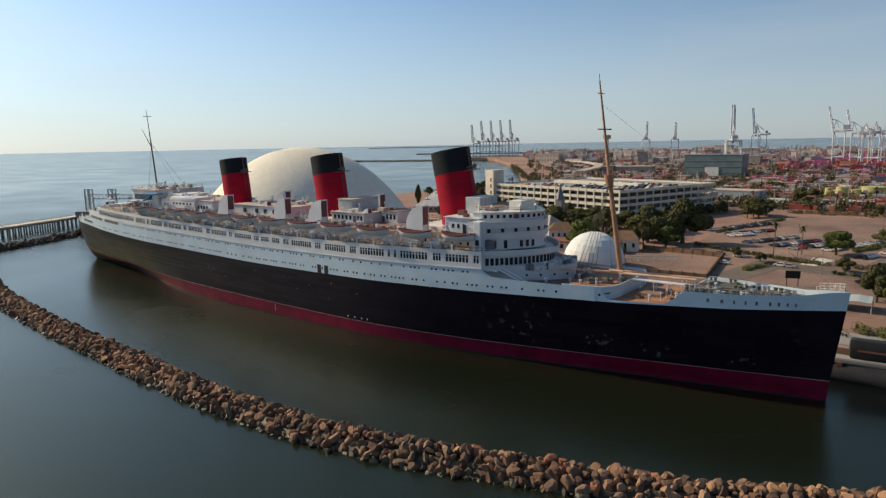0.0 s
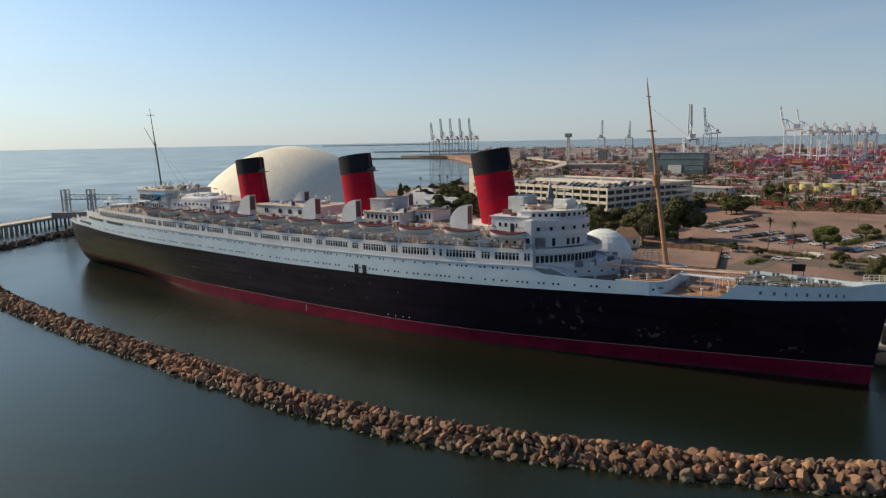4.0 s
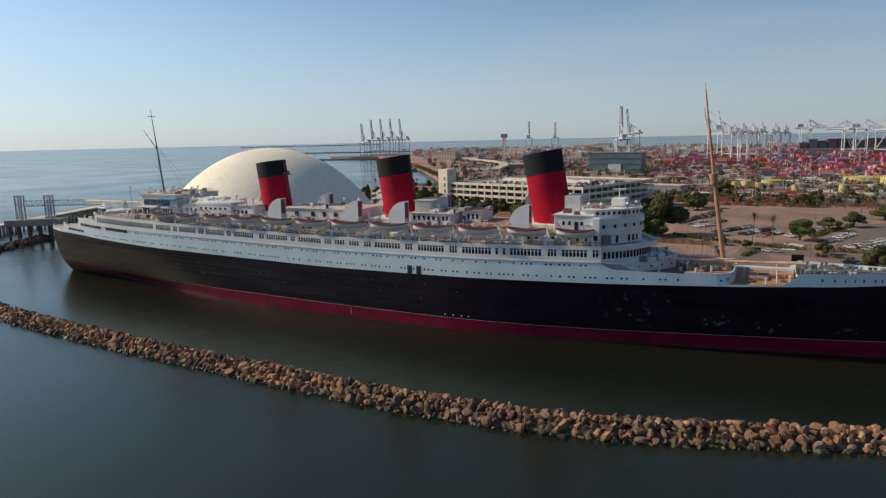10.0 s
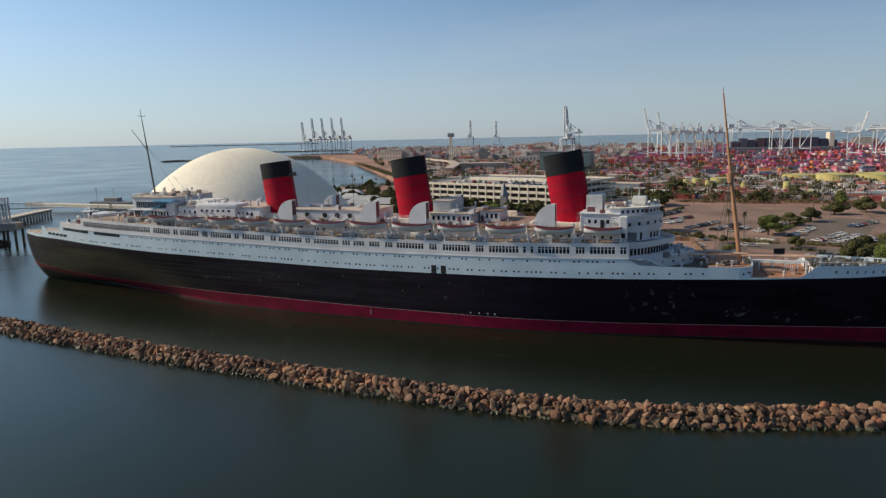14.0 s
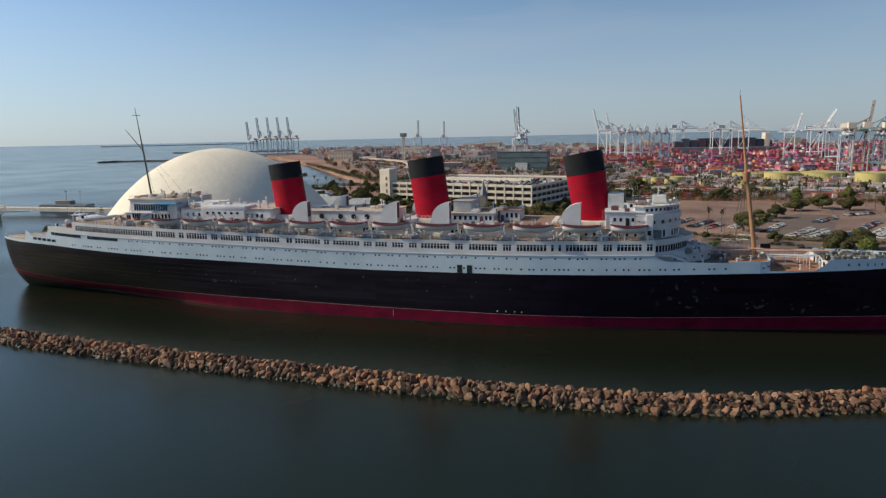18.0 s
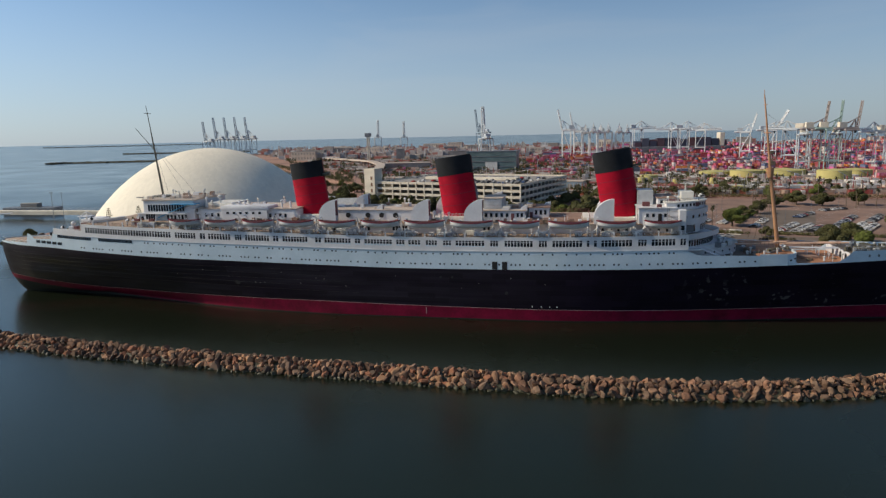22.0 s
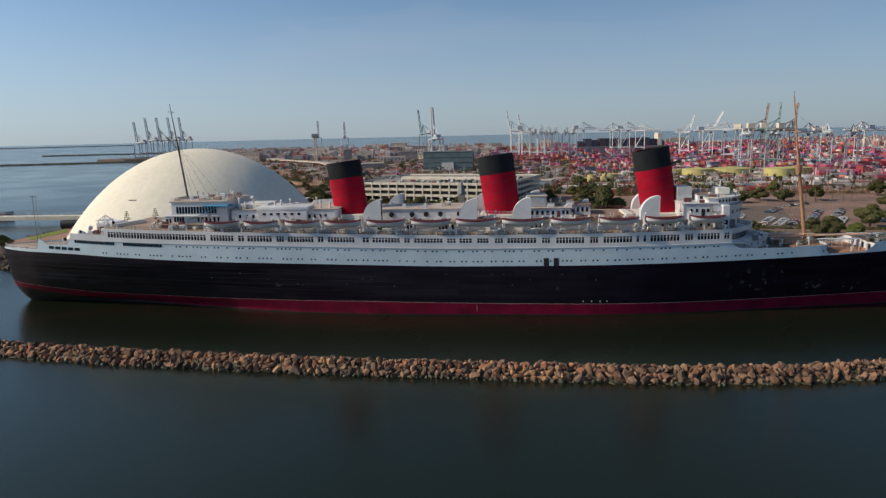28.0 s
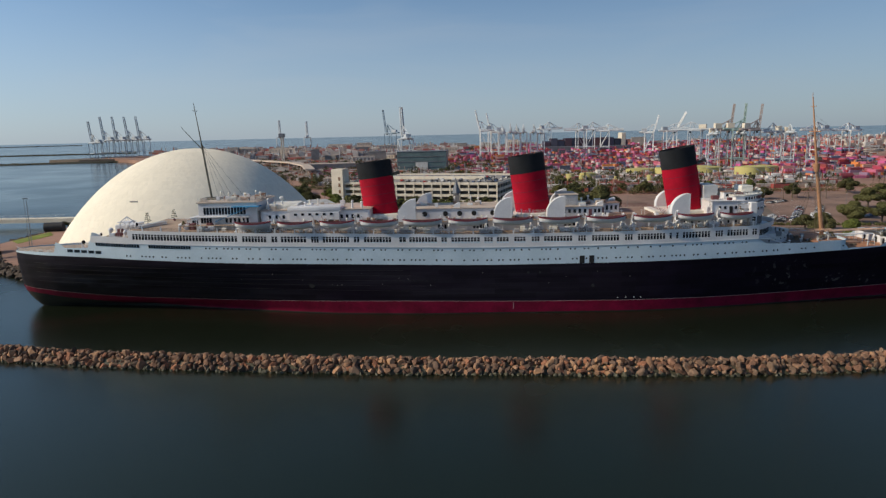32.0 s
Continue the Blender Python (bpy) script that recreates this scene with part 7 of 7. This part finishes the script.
fence = thing("port_fence", pose(0, 0, 3.6), "long dark rail fence along the port road", "fence")
bm = B()
for x0, y0, x1, y1 in ((100, 308, 300, 298), (110, 330, 330, 318)):
    n = 50
    for i in range(n + 1):
        x, y = x0 + (x1 - x0) * i / n, y0 + (y1 - y0) * i / n
        rod(bm, (x, y, 0), (x, y, 2.2), 0.1, None, 4)
    for z in (0.5, 1.3, 2.1):
        rod(bm, (x0, y0, z), (x1, y1, z), 0.08, None, 4)
part("fence_rail", bm, M["rust"], fence)
for x, y, w, turn in ((180, 372, 40, -3), (235, 366, 30, -3), (150, 385, 26, -6), (290, 372, 36, -4), (205, 352, 18, 0)):
    b = thing("low_warehouse", pose(x, y, 3.5, 0, 0, turn), "low tan warehouse with a pale flat roof", "building", "warehouses behind the lot")
    part("wall", box(B(), -w / 2, w / 2, -6, 6, 0, 4.5), M["roof"], b)
    part("flat_roof", box(B(), -w / 2 - 0.4, w / 2 + 0.4, -6.4, 6.4, 4.5, 4.9), M["lightgrey"], b)
    panes(b, -w / 2 + 1, w / 2 - 1, int(w / 5), -6, 0.2, 3.2, 3.0, "loading_door", "rust")

# ---- storage tanks ----


def tank(x, y, r, h, label):
    t = thing("storage_tank", pose(x, y, 3.5 + rise(x, y)), label, "tank", "storage tanks")
    part("shell", rod(B(), (0, 0, 0), (0, 0, h), r, None, 40), M["tank"], t, "", False)
    bm = B()
    bmesh.ops.create_cone(bm, cap_ends=True, segments=40, radius1=r * 1.01, radius2=r * 0.1, depth=r * 0.09, matrix=pose(0, 0, h + r * 0.045))
    part("tank_roof", bm, M["tank"], t)
    bm, rows = B(), []
    for k in range(17):
        c = 0.3 + k * 0.09
        rows.append([bm.verts.new((q * math.cos(-c), q * math.sin(-c), h * k / 16 + dz)) for q, dz in ((r, 0), (r + 0.7, 0), (r + 0.7, 0.4), (r, 0.4))])
    for a, b in zip(rows, rows[1:]):
        for k in range(4):
            bm.faces.new((a[k], b[k], b[(k + 1) % 4], a[(k + 1) % 4]))
    part("stairway", bm, M["lightgrey"], t)


for x, y, r, h in ((196, 525, 15, 7), (222, 502, 15.5, 9), (258, 505, 19, 9), (281, 442, 13.8, 12), (170, 396, 2.8, 9), (183, 366, 6.5, 4.5), (138, 388, 2.4, 9), (122, 442, 8, 9), (103, 432, 4.2, 9), (94, 434, 2.6, 8),
                   (113, 423, 3.2, 8), (176, 405, 2.6, 4), (182, 406, 2.4, 4), (203, 354, 2.4, 3.5), (210, 349, 2.3, 3.5), (227, 346, 2.2, 3.5), (320, 500, 15, 9)):
    tank(x, y, r, h, "pale yellow round storage tank" if r > 8 else "small pale yellow upright tank")

# ---- container yards, as stacked steel boxes ----
rng = random.Random(33)
cv, cf = [], []


def stack(x, y, turn, layers):
    c, s = math.cos(turn), math.sin(turn)
    for k in range(layers):
        if rng.random() < 0.08:
            continue
        base = len(cv)
        for dx, dy in ((-6, -1.2), (6, -1.2), (6, 1.2), (-6, 1.2)):
            cv.append((x + c * dx - s * dy, y + s * dx + c * dy, 3.6 + rise(x, y) + 2.6 * k))
        for i in range(4):
            v = cv[base + i]
            cv.append((v[0], v[1], v[2] + 2.55))
        cf.extend([(base + 4, base + 5, base + 6, base + 7)] + [(base + i, base + (i + 1) % 4, base + 4 + (i + 1) % 4, base + 4 + i) for i in range(4)])


def yard(x0, x1, y0, y1, turn, high, fill):
    y = y0
    while y < y1:
        x = x0 + rng.uniform(0, 14)
        while x < x1:
            if rng.random() < fill:
                n = rng.randint(2, 6)
                h = rng.randint(1, high)
                across = rng.random() < 0.55
                for i in range(5 if across else n):
                    if across:
                        stack(x - 5 + i * 2.5, y + 6, turn + math.pi / 2, rng.randint(1, high))
                    else:
                        stack(x, y + i * 2.5, turn, max(1, h - rng.randint(0, 1)))
            x += 12.9 if rng.random() < 0.8 else 26
        y += rng.choice((18, 22, 28))


yard(110, 560, 560, 800, 0.05, 4, 0.7)
yard(-20, 620, 820, 1150, 0.08, 5, 0.62)
yard(330, 620, 420, 560, 0.05, 4, 0.6)
yard(-190, 120, 560, 800, 0.1, 2, 0.3)
yard(-260, 100, 1180, 1440, 0.0, 4, 0.25)
yard(100, 900, 1180, 1400, 0.0, 5, 0.5)
tagged(sheet("container_stacks", cv, cf, BOXES), "stacked shipping containers, mostly red, maroon and pink", "containers", kind="stuff")

# ---- moored container ship far off ----
cs = thing("container_ship", pose(248, 1110, 4, 0, 0, 3), "long dark container ship loaded high, far off", "ship")
part("ship_hull", box(B(), -92, 86, -14, 14, -1, 20, 1.5), M["steel"], cs)
cv, cf = [], []
for i in range(12):
    for j in range(10):
        h = 6 - (i in (0, 11)) * 2 - (i % 4 == 2) - rng.randint(0, 1)
        base = len(cv)
        x, y, z = -86 + i * 14, -12.5 + j * 2.5, 20
        for zz in (z, z + 2.6 * h):
            cv += [(x, y, zz), (x + 12.5, y, zz), (x + 12.5, y + 2.4, zz), (x, y + 2.4, zz)]
        cf += [(base + 4, base + 5, base + 6, base + 7)] + [(base + k, base + (k + 1) % 4, base + 4 + (k + 1) % 4, base + 4 + k) for k in range(4)]
tagged(sheet("deck_cargo", cv, cf, CARGO, cs, "dark stacked deck cargo"), kind="stuff")
part("ship_bridge", box(B(), 68, 76, -13, 13, 20, 44, 0.5), M["concrete"], cs)

# ---- quay cranes ----


def crane(name, up, color, label, g=43, reach=58, peak=24, house="crane"):
    """A quay crane: up is the boom's angle, g the height of its girder, reach the boom's length, peak the height of the frame over the girder."""
    c = thing(name, pose(0, 0, 0), label, "crane", "quay cranes")

    def beam(bm, a, b, w):
        return rod(bm, a, b, w * 1.0, None, 4)

    for x in (-14, 14):
        for y in (-12, 12):
            bm = beam(B(), (0, 0, 0), (0, 0, g), 1.1)
            o = part("leg", bm, M[color], c)
            o.matrix_basis = pose(x, y, 0)
    spans = []
    for y in (-12, 12):
        spans += [((-14, y, 15), (14, y, 15), 0.9), ((-14, y, g), (14, y, g), 1.1), ((-14, y, 15), (14, y, g), 0.6)]
    for x in (-14, 14):
        spans += [((x, -12, 3), (x, 12, 3), 1.1), ((x, -12, g), (x, 12, g), 1.1), ((x, -12, 15), (x, 12, 15), 0.8)]
    for a, b, w in spans:
        part("portal_brace", beam(B(), a, b, w), M[color], c)
    bm = B()
    for y in (-4, 4):
        beam(bm, (-32, y, g + 1.5), (16, y, g + 1.5), 1.7)
    for i in range(9):
        beam(bm, (-32 + i * 6, -4, g + 1.5), (-32 + i * 6, 4, g + 1.5), 0.8)
    part("girder", bm, M[color], c)
    part("machinery_house", box(B(), -24, -8, -5, 5, g + 2.4, g + 9, 0.4), M[house], c)
    bm = B()
    apex = (10, 0, g + peak)
    for y in (-4, 4):
        beam(bm, (14, y, g + 1), apex, 1.1), beam(bm, (0, y, g + 1), apex, 0.9), beam(bm, (-30, y, g + 1), apex, 0.6)
    part("apex_frame", bm, M[color], c)
    e = math.radians(up)
    bm = B()
    end = Vector((16 + reach * math.cos(e), 0, g + 1.5 + reach * math.sin(e)))
    for y in (-3.5, 3.5):
        beam(bm, (16, y, g + 1.5), (end.x, y * 0.7, end.z), 1.25)
    nrm = Vector((-math.sin(e), 0, math.cos(e)))
    for i in range(10):
        p = Vector((16, 0, g + 1.5)) + (end - Vector((16, 0, g + 1.5))) * (i / 9)
        if i % 3 == 0:
            beam(bm, (p.x, -3.5, p.z), (p.x, 3.5, p.z), 0.6)
        if i < 9:
            q = Vector((16, 0, g + 1.5)) + (end - Vector((16, 0, g + 1.5))) * ((i + 1) / 9)
            y = 3.5 if i % 2 else -3.5
            beam(bm, (p.x, y, p.z), (q.x, -y, q.z), 0.45)
            beam(bm, tuple(p + nrm * 3), tuple(q + nrm * 3), 0.8)
            beam(bm, (p.x, y, p.z), tuple(q + nrm * 3), 0.4)
    part("boom", bm, M[color], c)
    bm = B()
    if not up:
        beam(bm, apex, (end.x - 6, 0, end.z), 0.6), beam(bm, apex, (38, 0, g + 2), 0.6)
    else:
        beam(bm, apex, (16 + reach * 0.5 * math.cos(e), 0, g + reach * 0.5 * math.sin(e)), 0.6)
    part("stay", bm, M[color], c)
    part("cab", box(B(), 10, 14, -1.5, 1.5, g - 3.5, g, 0.2), M["glass"], c)
    return c


up = crane("quay_crane", 80, "crane", "pale grey quay crane with raised boom, far off")
blue = crane("quay_crane", 80, "craneblue", "blue-grey quay crane with raised boom, far off")
lows = crane("harbour_crane", 0, "craneblue", "small grey gantry crane in the yard")
short = crane("quay_crane", 66, "cranewhite", "white quay crane with raised lattice boom, far off", 50, 36, 16)
level = crane("quay_crane", 0, "cranewhite", "white quay crane with level boom and stays, far off", 50, 44, 16)
leaning = crane("quay_crane", 50, "cranewhite", "white quay crane with half-raised boom, far off", 50, 44, 14)
brown = crane("quay_crane", 78, "cranebrown", "brown-grey quay crane with raised boom, far off", 50, 31, 12, "concrete")
green = crane("quay_crane", 84, "cranegreen", "green-grey quay crane with raised boom, far off", 50, 31, 12, "concrete")
grey = crane("quay_crane", 0, "crane", "grey quay crane with level boom, far off", 50, 40, 13, "concrete")
seen = set()


def put(base, x, y, turn, s, sx=None):
    m = pose(x, y, 3.4 + rise(x, y), 0, 0, turn)
    o = base if base.name not in seen else copy_thing(base, m)
    seen.add(base.name)
    o.matrix_basis = m @ Matrix.Diagonal((sx or s, sx or s, s, 1))


for i in range(5):
    put(up, -868 + i * 22, 1330 + i * 14, 150, (0.86, 0.96, 0.96, 0.96, 0.96)[i], 0.84)
put(up, -513, 1647, 105, 0.82, 0.8), put(up, -439, 1664, 105, 0.78, 0.8)
put(up, -97, 910, 110, 0.92, 0.85), put(blue, -177, 1436, 150, 0.99, 0.8)
put(short, 38, 923, 185, 1.0, 0.5), put(short, 57, 943, 185, 0.94, 0.48)
for x, y, turn, s in ((70, 930, 255, 0.9), (82, 912, 262, 0.93), (95, 935, 255, 0.9), (107, 941, 262, 0.92), (125, 939, 258, 0.9), (138, 945, 262, 0.88)):
    put(level, x, y, turn, s, 0.5)
for x, y, turn, s in ((172, 1135, 10, 0.95), (232, 1078, 190, 0.9), (248, 1074, 5, 0.92), (276, 1068, -10, 0.86)):
    put(level, x, y, turn, s, 0.58)
put(short, 314, 905, -12, 0.82, 0.5), put(leaning, 346, 895, 5, 0.86, 0.6)
put(grey, 327, 725, 150, 0.92, 0.6)
put(brown, 310, 582, 5, 0.94, 0.5), put(green, 323, 577, 0, 0.94, 0.5), put(brown, 338, 570, 10, 0.93, 0.5)
for x, y, turn, s in ((300, 590, 262, 0.84), (330, 584, 258, 0.84), (362, 566, 215, 0.86), (376, 562, 258, 0.84), (402, 556, 235, 0.82)):
    put(grey, x, y, turn, s, 0.46)
for x, y, s in ((540, 800, 0.82), (598, 820, 0.78)):
    put(level, x, y, 200, s, 0.62)
for x, y in ((262, 668), (340, 700), (180, 760), (430, 700), (130, 790)):
    put(lows, x, y, rng.uniform(0, 90), 0.3, 0.28)
ctl = thing("control_tower", pose(-324, 967, 3.6 + rise(0, 967)), "slim grey tower with a wide dark head, far off", "tower")
part("shaft", box(box(B(), -2.4, -1.0, -2, 2, 0, 46), 1.0, 2.4, -2, 2, 0, 46), M["concrete"], ctl)
part("tower_head", box(B(), -5, 5, -5, 5, 46, 53, 0.5), M["steel"], ctl)

# ---- far buildings ----


def block(x, y, w, d, h, turn, rows, label, glass="concretegrey", wall=None):
    b = thing("far_building", pose(x, y, 3.5 + rise(x, y), 0, 0, turn), label, "building", "far port buildings")
    part("wall", box(B(), -w / 2, w / 2, -d / 2, d / 2, 0, h), wall or rng.choice((M["concrete"], M["concretegrey"], M["concretegrey"], M["roof"])), b)
    part("roof", box(B(), -w / 2 - 0.4, w / 2 + 0.4, -d / 2 - 0.4, d / 2 + 0.4, h, h + 0.6), M["roof"] if rng.random() < 0.7 else M["concretegrey"], b)
    for r in range(rows):
        z = h * (r + 0.35) / rows
        tagged(part("window_strip", slots(B(), -w / 2 + 1, w / 2 - 1, max(3, int(w / 6)), -d / 2, z, z + h / rows * 0.45, 3.6), M[glass], b), kind="stuff")


tb = thing("glass_building", pose(-55, 672, 4.2, 0, 0, -4), "wide teal glass office block, far off", "building")
part("core", box(B(), -33, 33, -12, 12, 0, 27), M["teal"], tb)
for z in (6.8, 13.5, 20.2, 27):
    part("floor_band", box(B(), -33.6, 33.6, -12.6, 12.6, z, z + 0.6), M["steel"], tb)
part("centre_bay", box(B(), -8, 8, -13.2, -12, 3, 13), M["lightgrey"], tb)
block(44, 372, 34, 16, 9, -12, 1, "blue-grey low building behind the garage", wall=M["craneblue"])
block(22, 356, 22, 12, 8, -14, 1, "low white-roofed building behind the garage", wall=M["lightgrey"])
block(-195, 751, 70, 24, 9, 10, 1, "long low tan warehouse")
block(-433, 1472, 70, 30, 10, 0, 2, "tan office block, far off"), block(-334, 1600, 60, 30, 14, 0, 2, "brown block, far off"), block(-235, 1382, 34, 24, 22, 0, 3, "tall tan block, far off")
for i in range(60):
    x, y = rng.uniform(-900, 500), rng.uniform(900, 1550)
    if x < -0.72 * y + 330 or (0 < x and y < 1250):
        continue
    block(x, y, rng.uniform(15, 45), rng.uniform(12, 26), rng.choice((7, 8, 10, 12, 16, 22)), rng.uniform(-15, 15), rng.choice((1, 1, 2, 3)), "plain port building, far off")
for i in range(16):
    x, y = rng.uniform(-150, 60), rng.uniform(430, 560)
    block(x, y, rng.uniform(10, 26), rng.uniform(8, 14), rng.choice((4, 5, 6)), rng.uniform(-20, 20), 1, "low plain port shed behind the garage")
for i in range(10):
    block(rng.uniform(-520, -160), rng.uniform(1050, 1500), rng.uniform(30, 60), rng.uniform(15, 30), rng.choice((8, 12, 18)), rng.uniform(-10, 10), 2, "plain port building, far off")
# road viaduct behind the garage
via = thing("road_viaduct", pose(0, 0, 0), "pale curving road viaduct on piers, far off", "viaduct")
pts = [(-420, 1010), (-350, 930), (-270, 820), (-220, 700), (-190, 590)]
bm = B()
for (x0, y0), (x1, y1) in zip(pts, pts[1:]):
    d = math.hypot(x1 - x0, y1 - y0)
    m = pose(x0, y0, 0, 0, 0, math.degrees(math.atan2(y1 - y0, x1 - x0)))
    box(bm, -1, d + 1, -6, 6, 13, 15, 0, m)
    for i in range(4):
        p = m @ Vector((d * (i + 0.5) / 4, 0, 0))
        part("viaduct_pier", rod(B(), (p.x, p.y, 3), (p.x, p.y, 13.2), 1.2, None, 8), M["roof"], via)
part("viaduct_deck", bm, M["roof"], via)
# harbour moles on the horizon
jv, jf = [], []
for a, b in (((-1150, 1166), (-1166, 1130)), ((-1160, 1162), (-700, 1330)), ((-1480, 1804), (-1080, 1950)), ((-2800, 2890), (-2100, 3400))):
    n = 60
    d = Vector((b[0] - a[0], b[1] - a[1])).normalized()
    o = Vector((-d.y, d.x)) * (9 if a[0] > -2000 else 16)
    k = len(jv)
    for p in (a, b):
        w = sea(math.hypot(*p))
        jv += [(p[0] - o.x, p[1] - o.y, w - 1), (p[0] - o.x * 0.5, p[1] - o.y * 0.5, w + 3.0), (p[0] + o.x * 0.5, p[1] + o.y * 0.5, w + 3.0), (p[0] + o.x, p[1] + o.y, w - 1)]
    jf += [(k + i, k + i + 4, k + i + 5, k + i + 1) for i in range(3)]
    for i in range(n):
        x, y = a[0] + (b[0] - a[0]) * i / n, a[1] + (b[1] - a[1]) * i / n
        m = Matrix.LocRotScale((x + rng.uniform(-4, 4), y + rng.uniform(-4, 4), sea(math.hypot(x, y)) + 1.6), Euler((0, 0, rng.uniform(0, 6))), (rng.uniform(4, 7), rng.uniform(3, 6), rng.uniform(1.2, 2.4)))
        me, vv, ff = rng.choice(shapes)
        k = len(jv)
        jv.extend(tuple(m @ v) for v in vv)
        jf.extend(tuple(k + i for i in f) for f in ff)
tagged(sheet("harbour_mole", jv, jf, M["rockwet"]), "low dark rock moles out on the water", "breakwater", kind="stuff")
# low far town, sheds and trees out to the harbour mouth, too small to tell apart
rng = random.Random(77)
cv, cf = [], []
for _ in range(5200):
    y = rng.uniform(1050, 1540)
    x = rng.uniform(-0.62 * y + 130, 0.95 * y)
    if 0 < x < 700 and y < 1500:
        continue
    w, d, h = rng.choice(((6, 5, 5), (10, 6, 4), (3, 3, 9), (14, 7, 6), (6, 1.3, 8), (1.3, 6, 10), (0.8, 0.8, 18), (18, 8, 7), (8, 5, 11), (5, 5, 14)))
    k = len(cv)
    for z in (3.5 + rise(x, y), 3.5 + rise(x, y) + h):
        cv += [(x - w, y - d, z), (x + w, y - d, z), (x + w, y + d, z), (x - w, y + d, z)]
    cf += [(k + 4, k + 5, k + 6, k + 7)] + [(k + i, k + (i + 1) % 4, k + 4 + (i + 1) % 4, k + 4 + i) for i in range(4)]
for _ in range(420):
    y = rng.uniform(345, 620)
    x = rng.uniform(60, 0.55 * y + 120)
    w, d, h = rng.choice(((3, 5, 4), (5, 3, 3), (7, 4, 5), (1.5, 1.5, 7), (9, 5, 4), (4, 4, 6), (14, 3, 3)))
    k = len(cv)
    for z in (3.5 + rise(x, y), 3.5 + rise(x, y) + h):
        cv += [(x - w, y - d, z), (x + w, y - d, z), (x + w, y + d, z), (x - w, y + d, z)]
    cf += [(k + 4, k + 5, k + 6, k + 7)] + [(k + i, k + (i + 1) % 4, k + 4 + (i + 1) % 4, k + 4 + i) for i in range(4)]
tagged(sheet("far_town", cv, cf, HOUSES), "low sheds, stacks and roofs of the far port", "buildings", kind="stuff")
cv, cf = [], []
for _ in range(9000):
    y = 338 + 870 * rng.random() ** 1.3
    x = rng.uniform(-0.56 * y + 110, 0.7 * y + 60)
    if 60 < x < 330 and y < 306:
        continue
    w, d, h = rng.choice(((1, 2.4, 1.6), (2.4, 1, 1.6), (1.3, 6, 3.2), (6, 1.3, 3.2), (6, 1.3, 2.6), (4, 4, 3), (0.3, 0.3, 9), (8, 3, 3.5)))
    k = len(cv)
    for z in (3.5 + rise(x, y), 3.5 + rise(x, y) + h):
        cv += [(x - w, y - d, z), (x + w, y - d, z), (x + w, y + d, z), (x - w, y + d, z)]
    cf += [(k + 4, k + 5, k + 6, k + 7)] + [(k + i, k + (i + 1) % 4, k + 4 + (i + 1) % 4, k + 4 + i) for i in range(4)]
tagged(sheet("yard_traffic", cv, cf, islands("mixed yard paint", ((0.5, 0.46, 0.42), (0.34, 0.08, 0.07), (0.6, 0.57, 0.53), (0.2, 0.17, 0.16), (0.36, 0.26, 0.2), (0.14, 0.14, 0.15), (0.42, 0.33, 0.27), (0.48, 0.16, 0.1), (0.3, 0.24, 0.2)), 0.7)),
       "scattered trucks, trailers, masts and sheds over the port", "vehicles", kind="stuff")
lobes = []
for _ in range(1500):
    y = 330 + 1200 * rng.random() ** 1.4 if _ > 120 else rng.uniform(305, 440)
    x = rng.uniform(-0.62 * y + 110, 0.55 * y)
    lobes.append((x, y, 3.6 + rise(x, y) + rng.uniform(2, 5), rng.uniform(2.2, 5) * (1 if y > 440 else 0.8)))
tagged(sheet("far_trees", *crown(lobes, 0.8, 110000, 5), M["leaf"]), "scattered dull green trees over the port", "trees", kind="stuff")
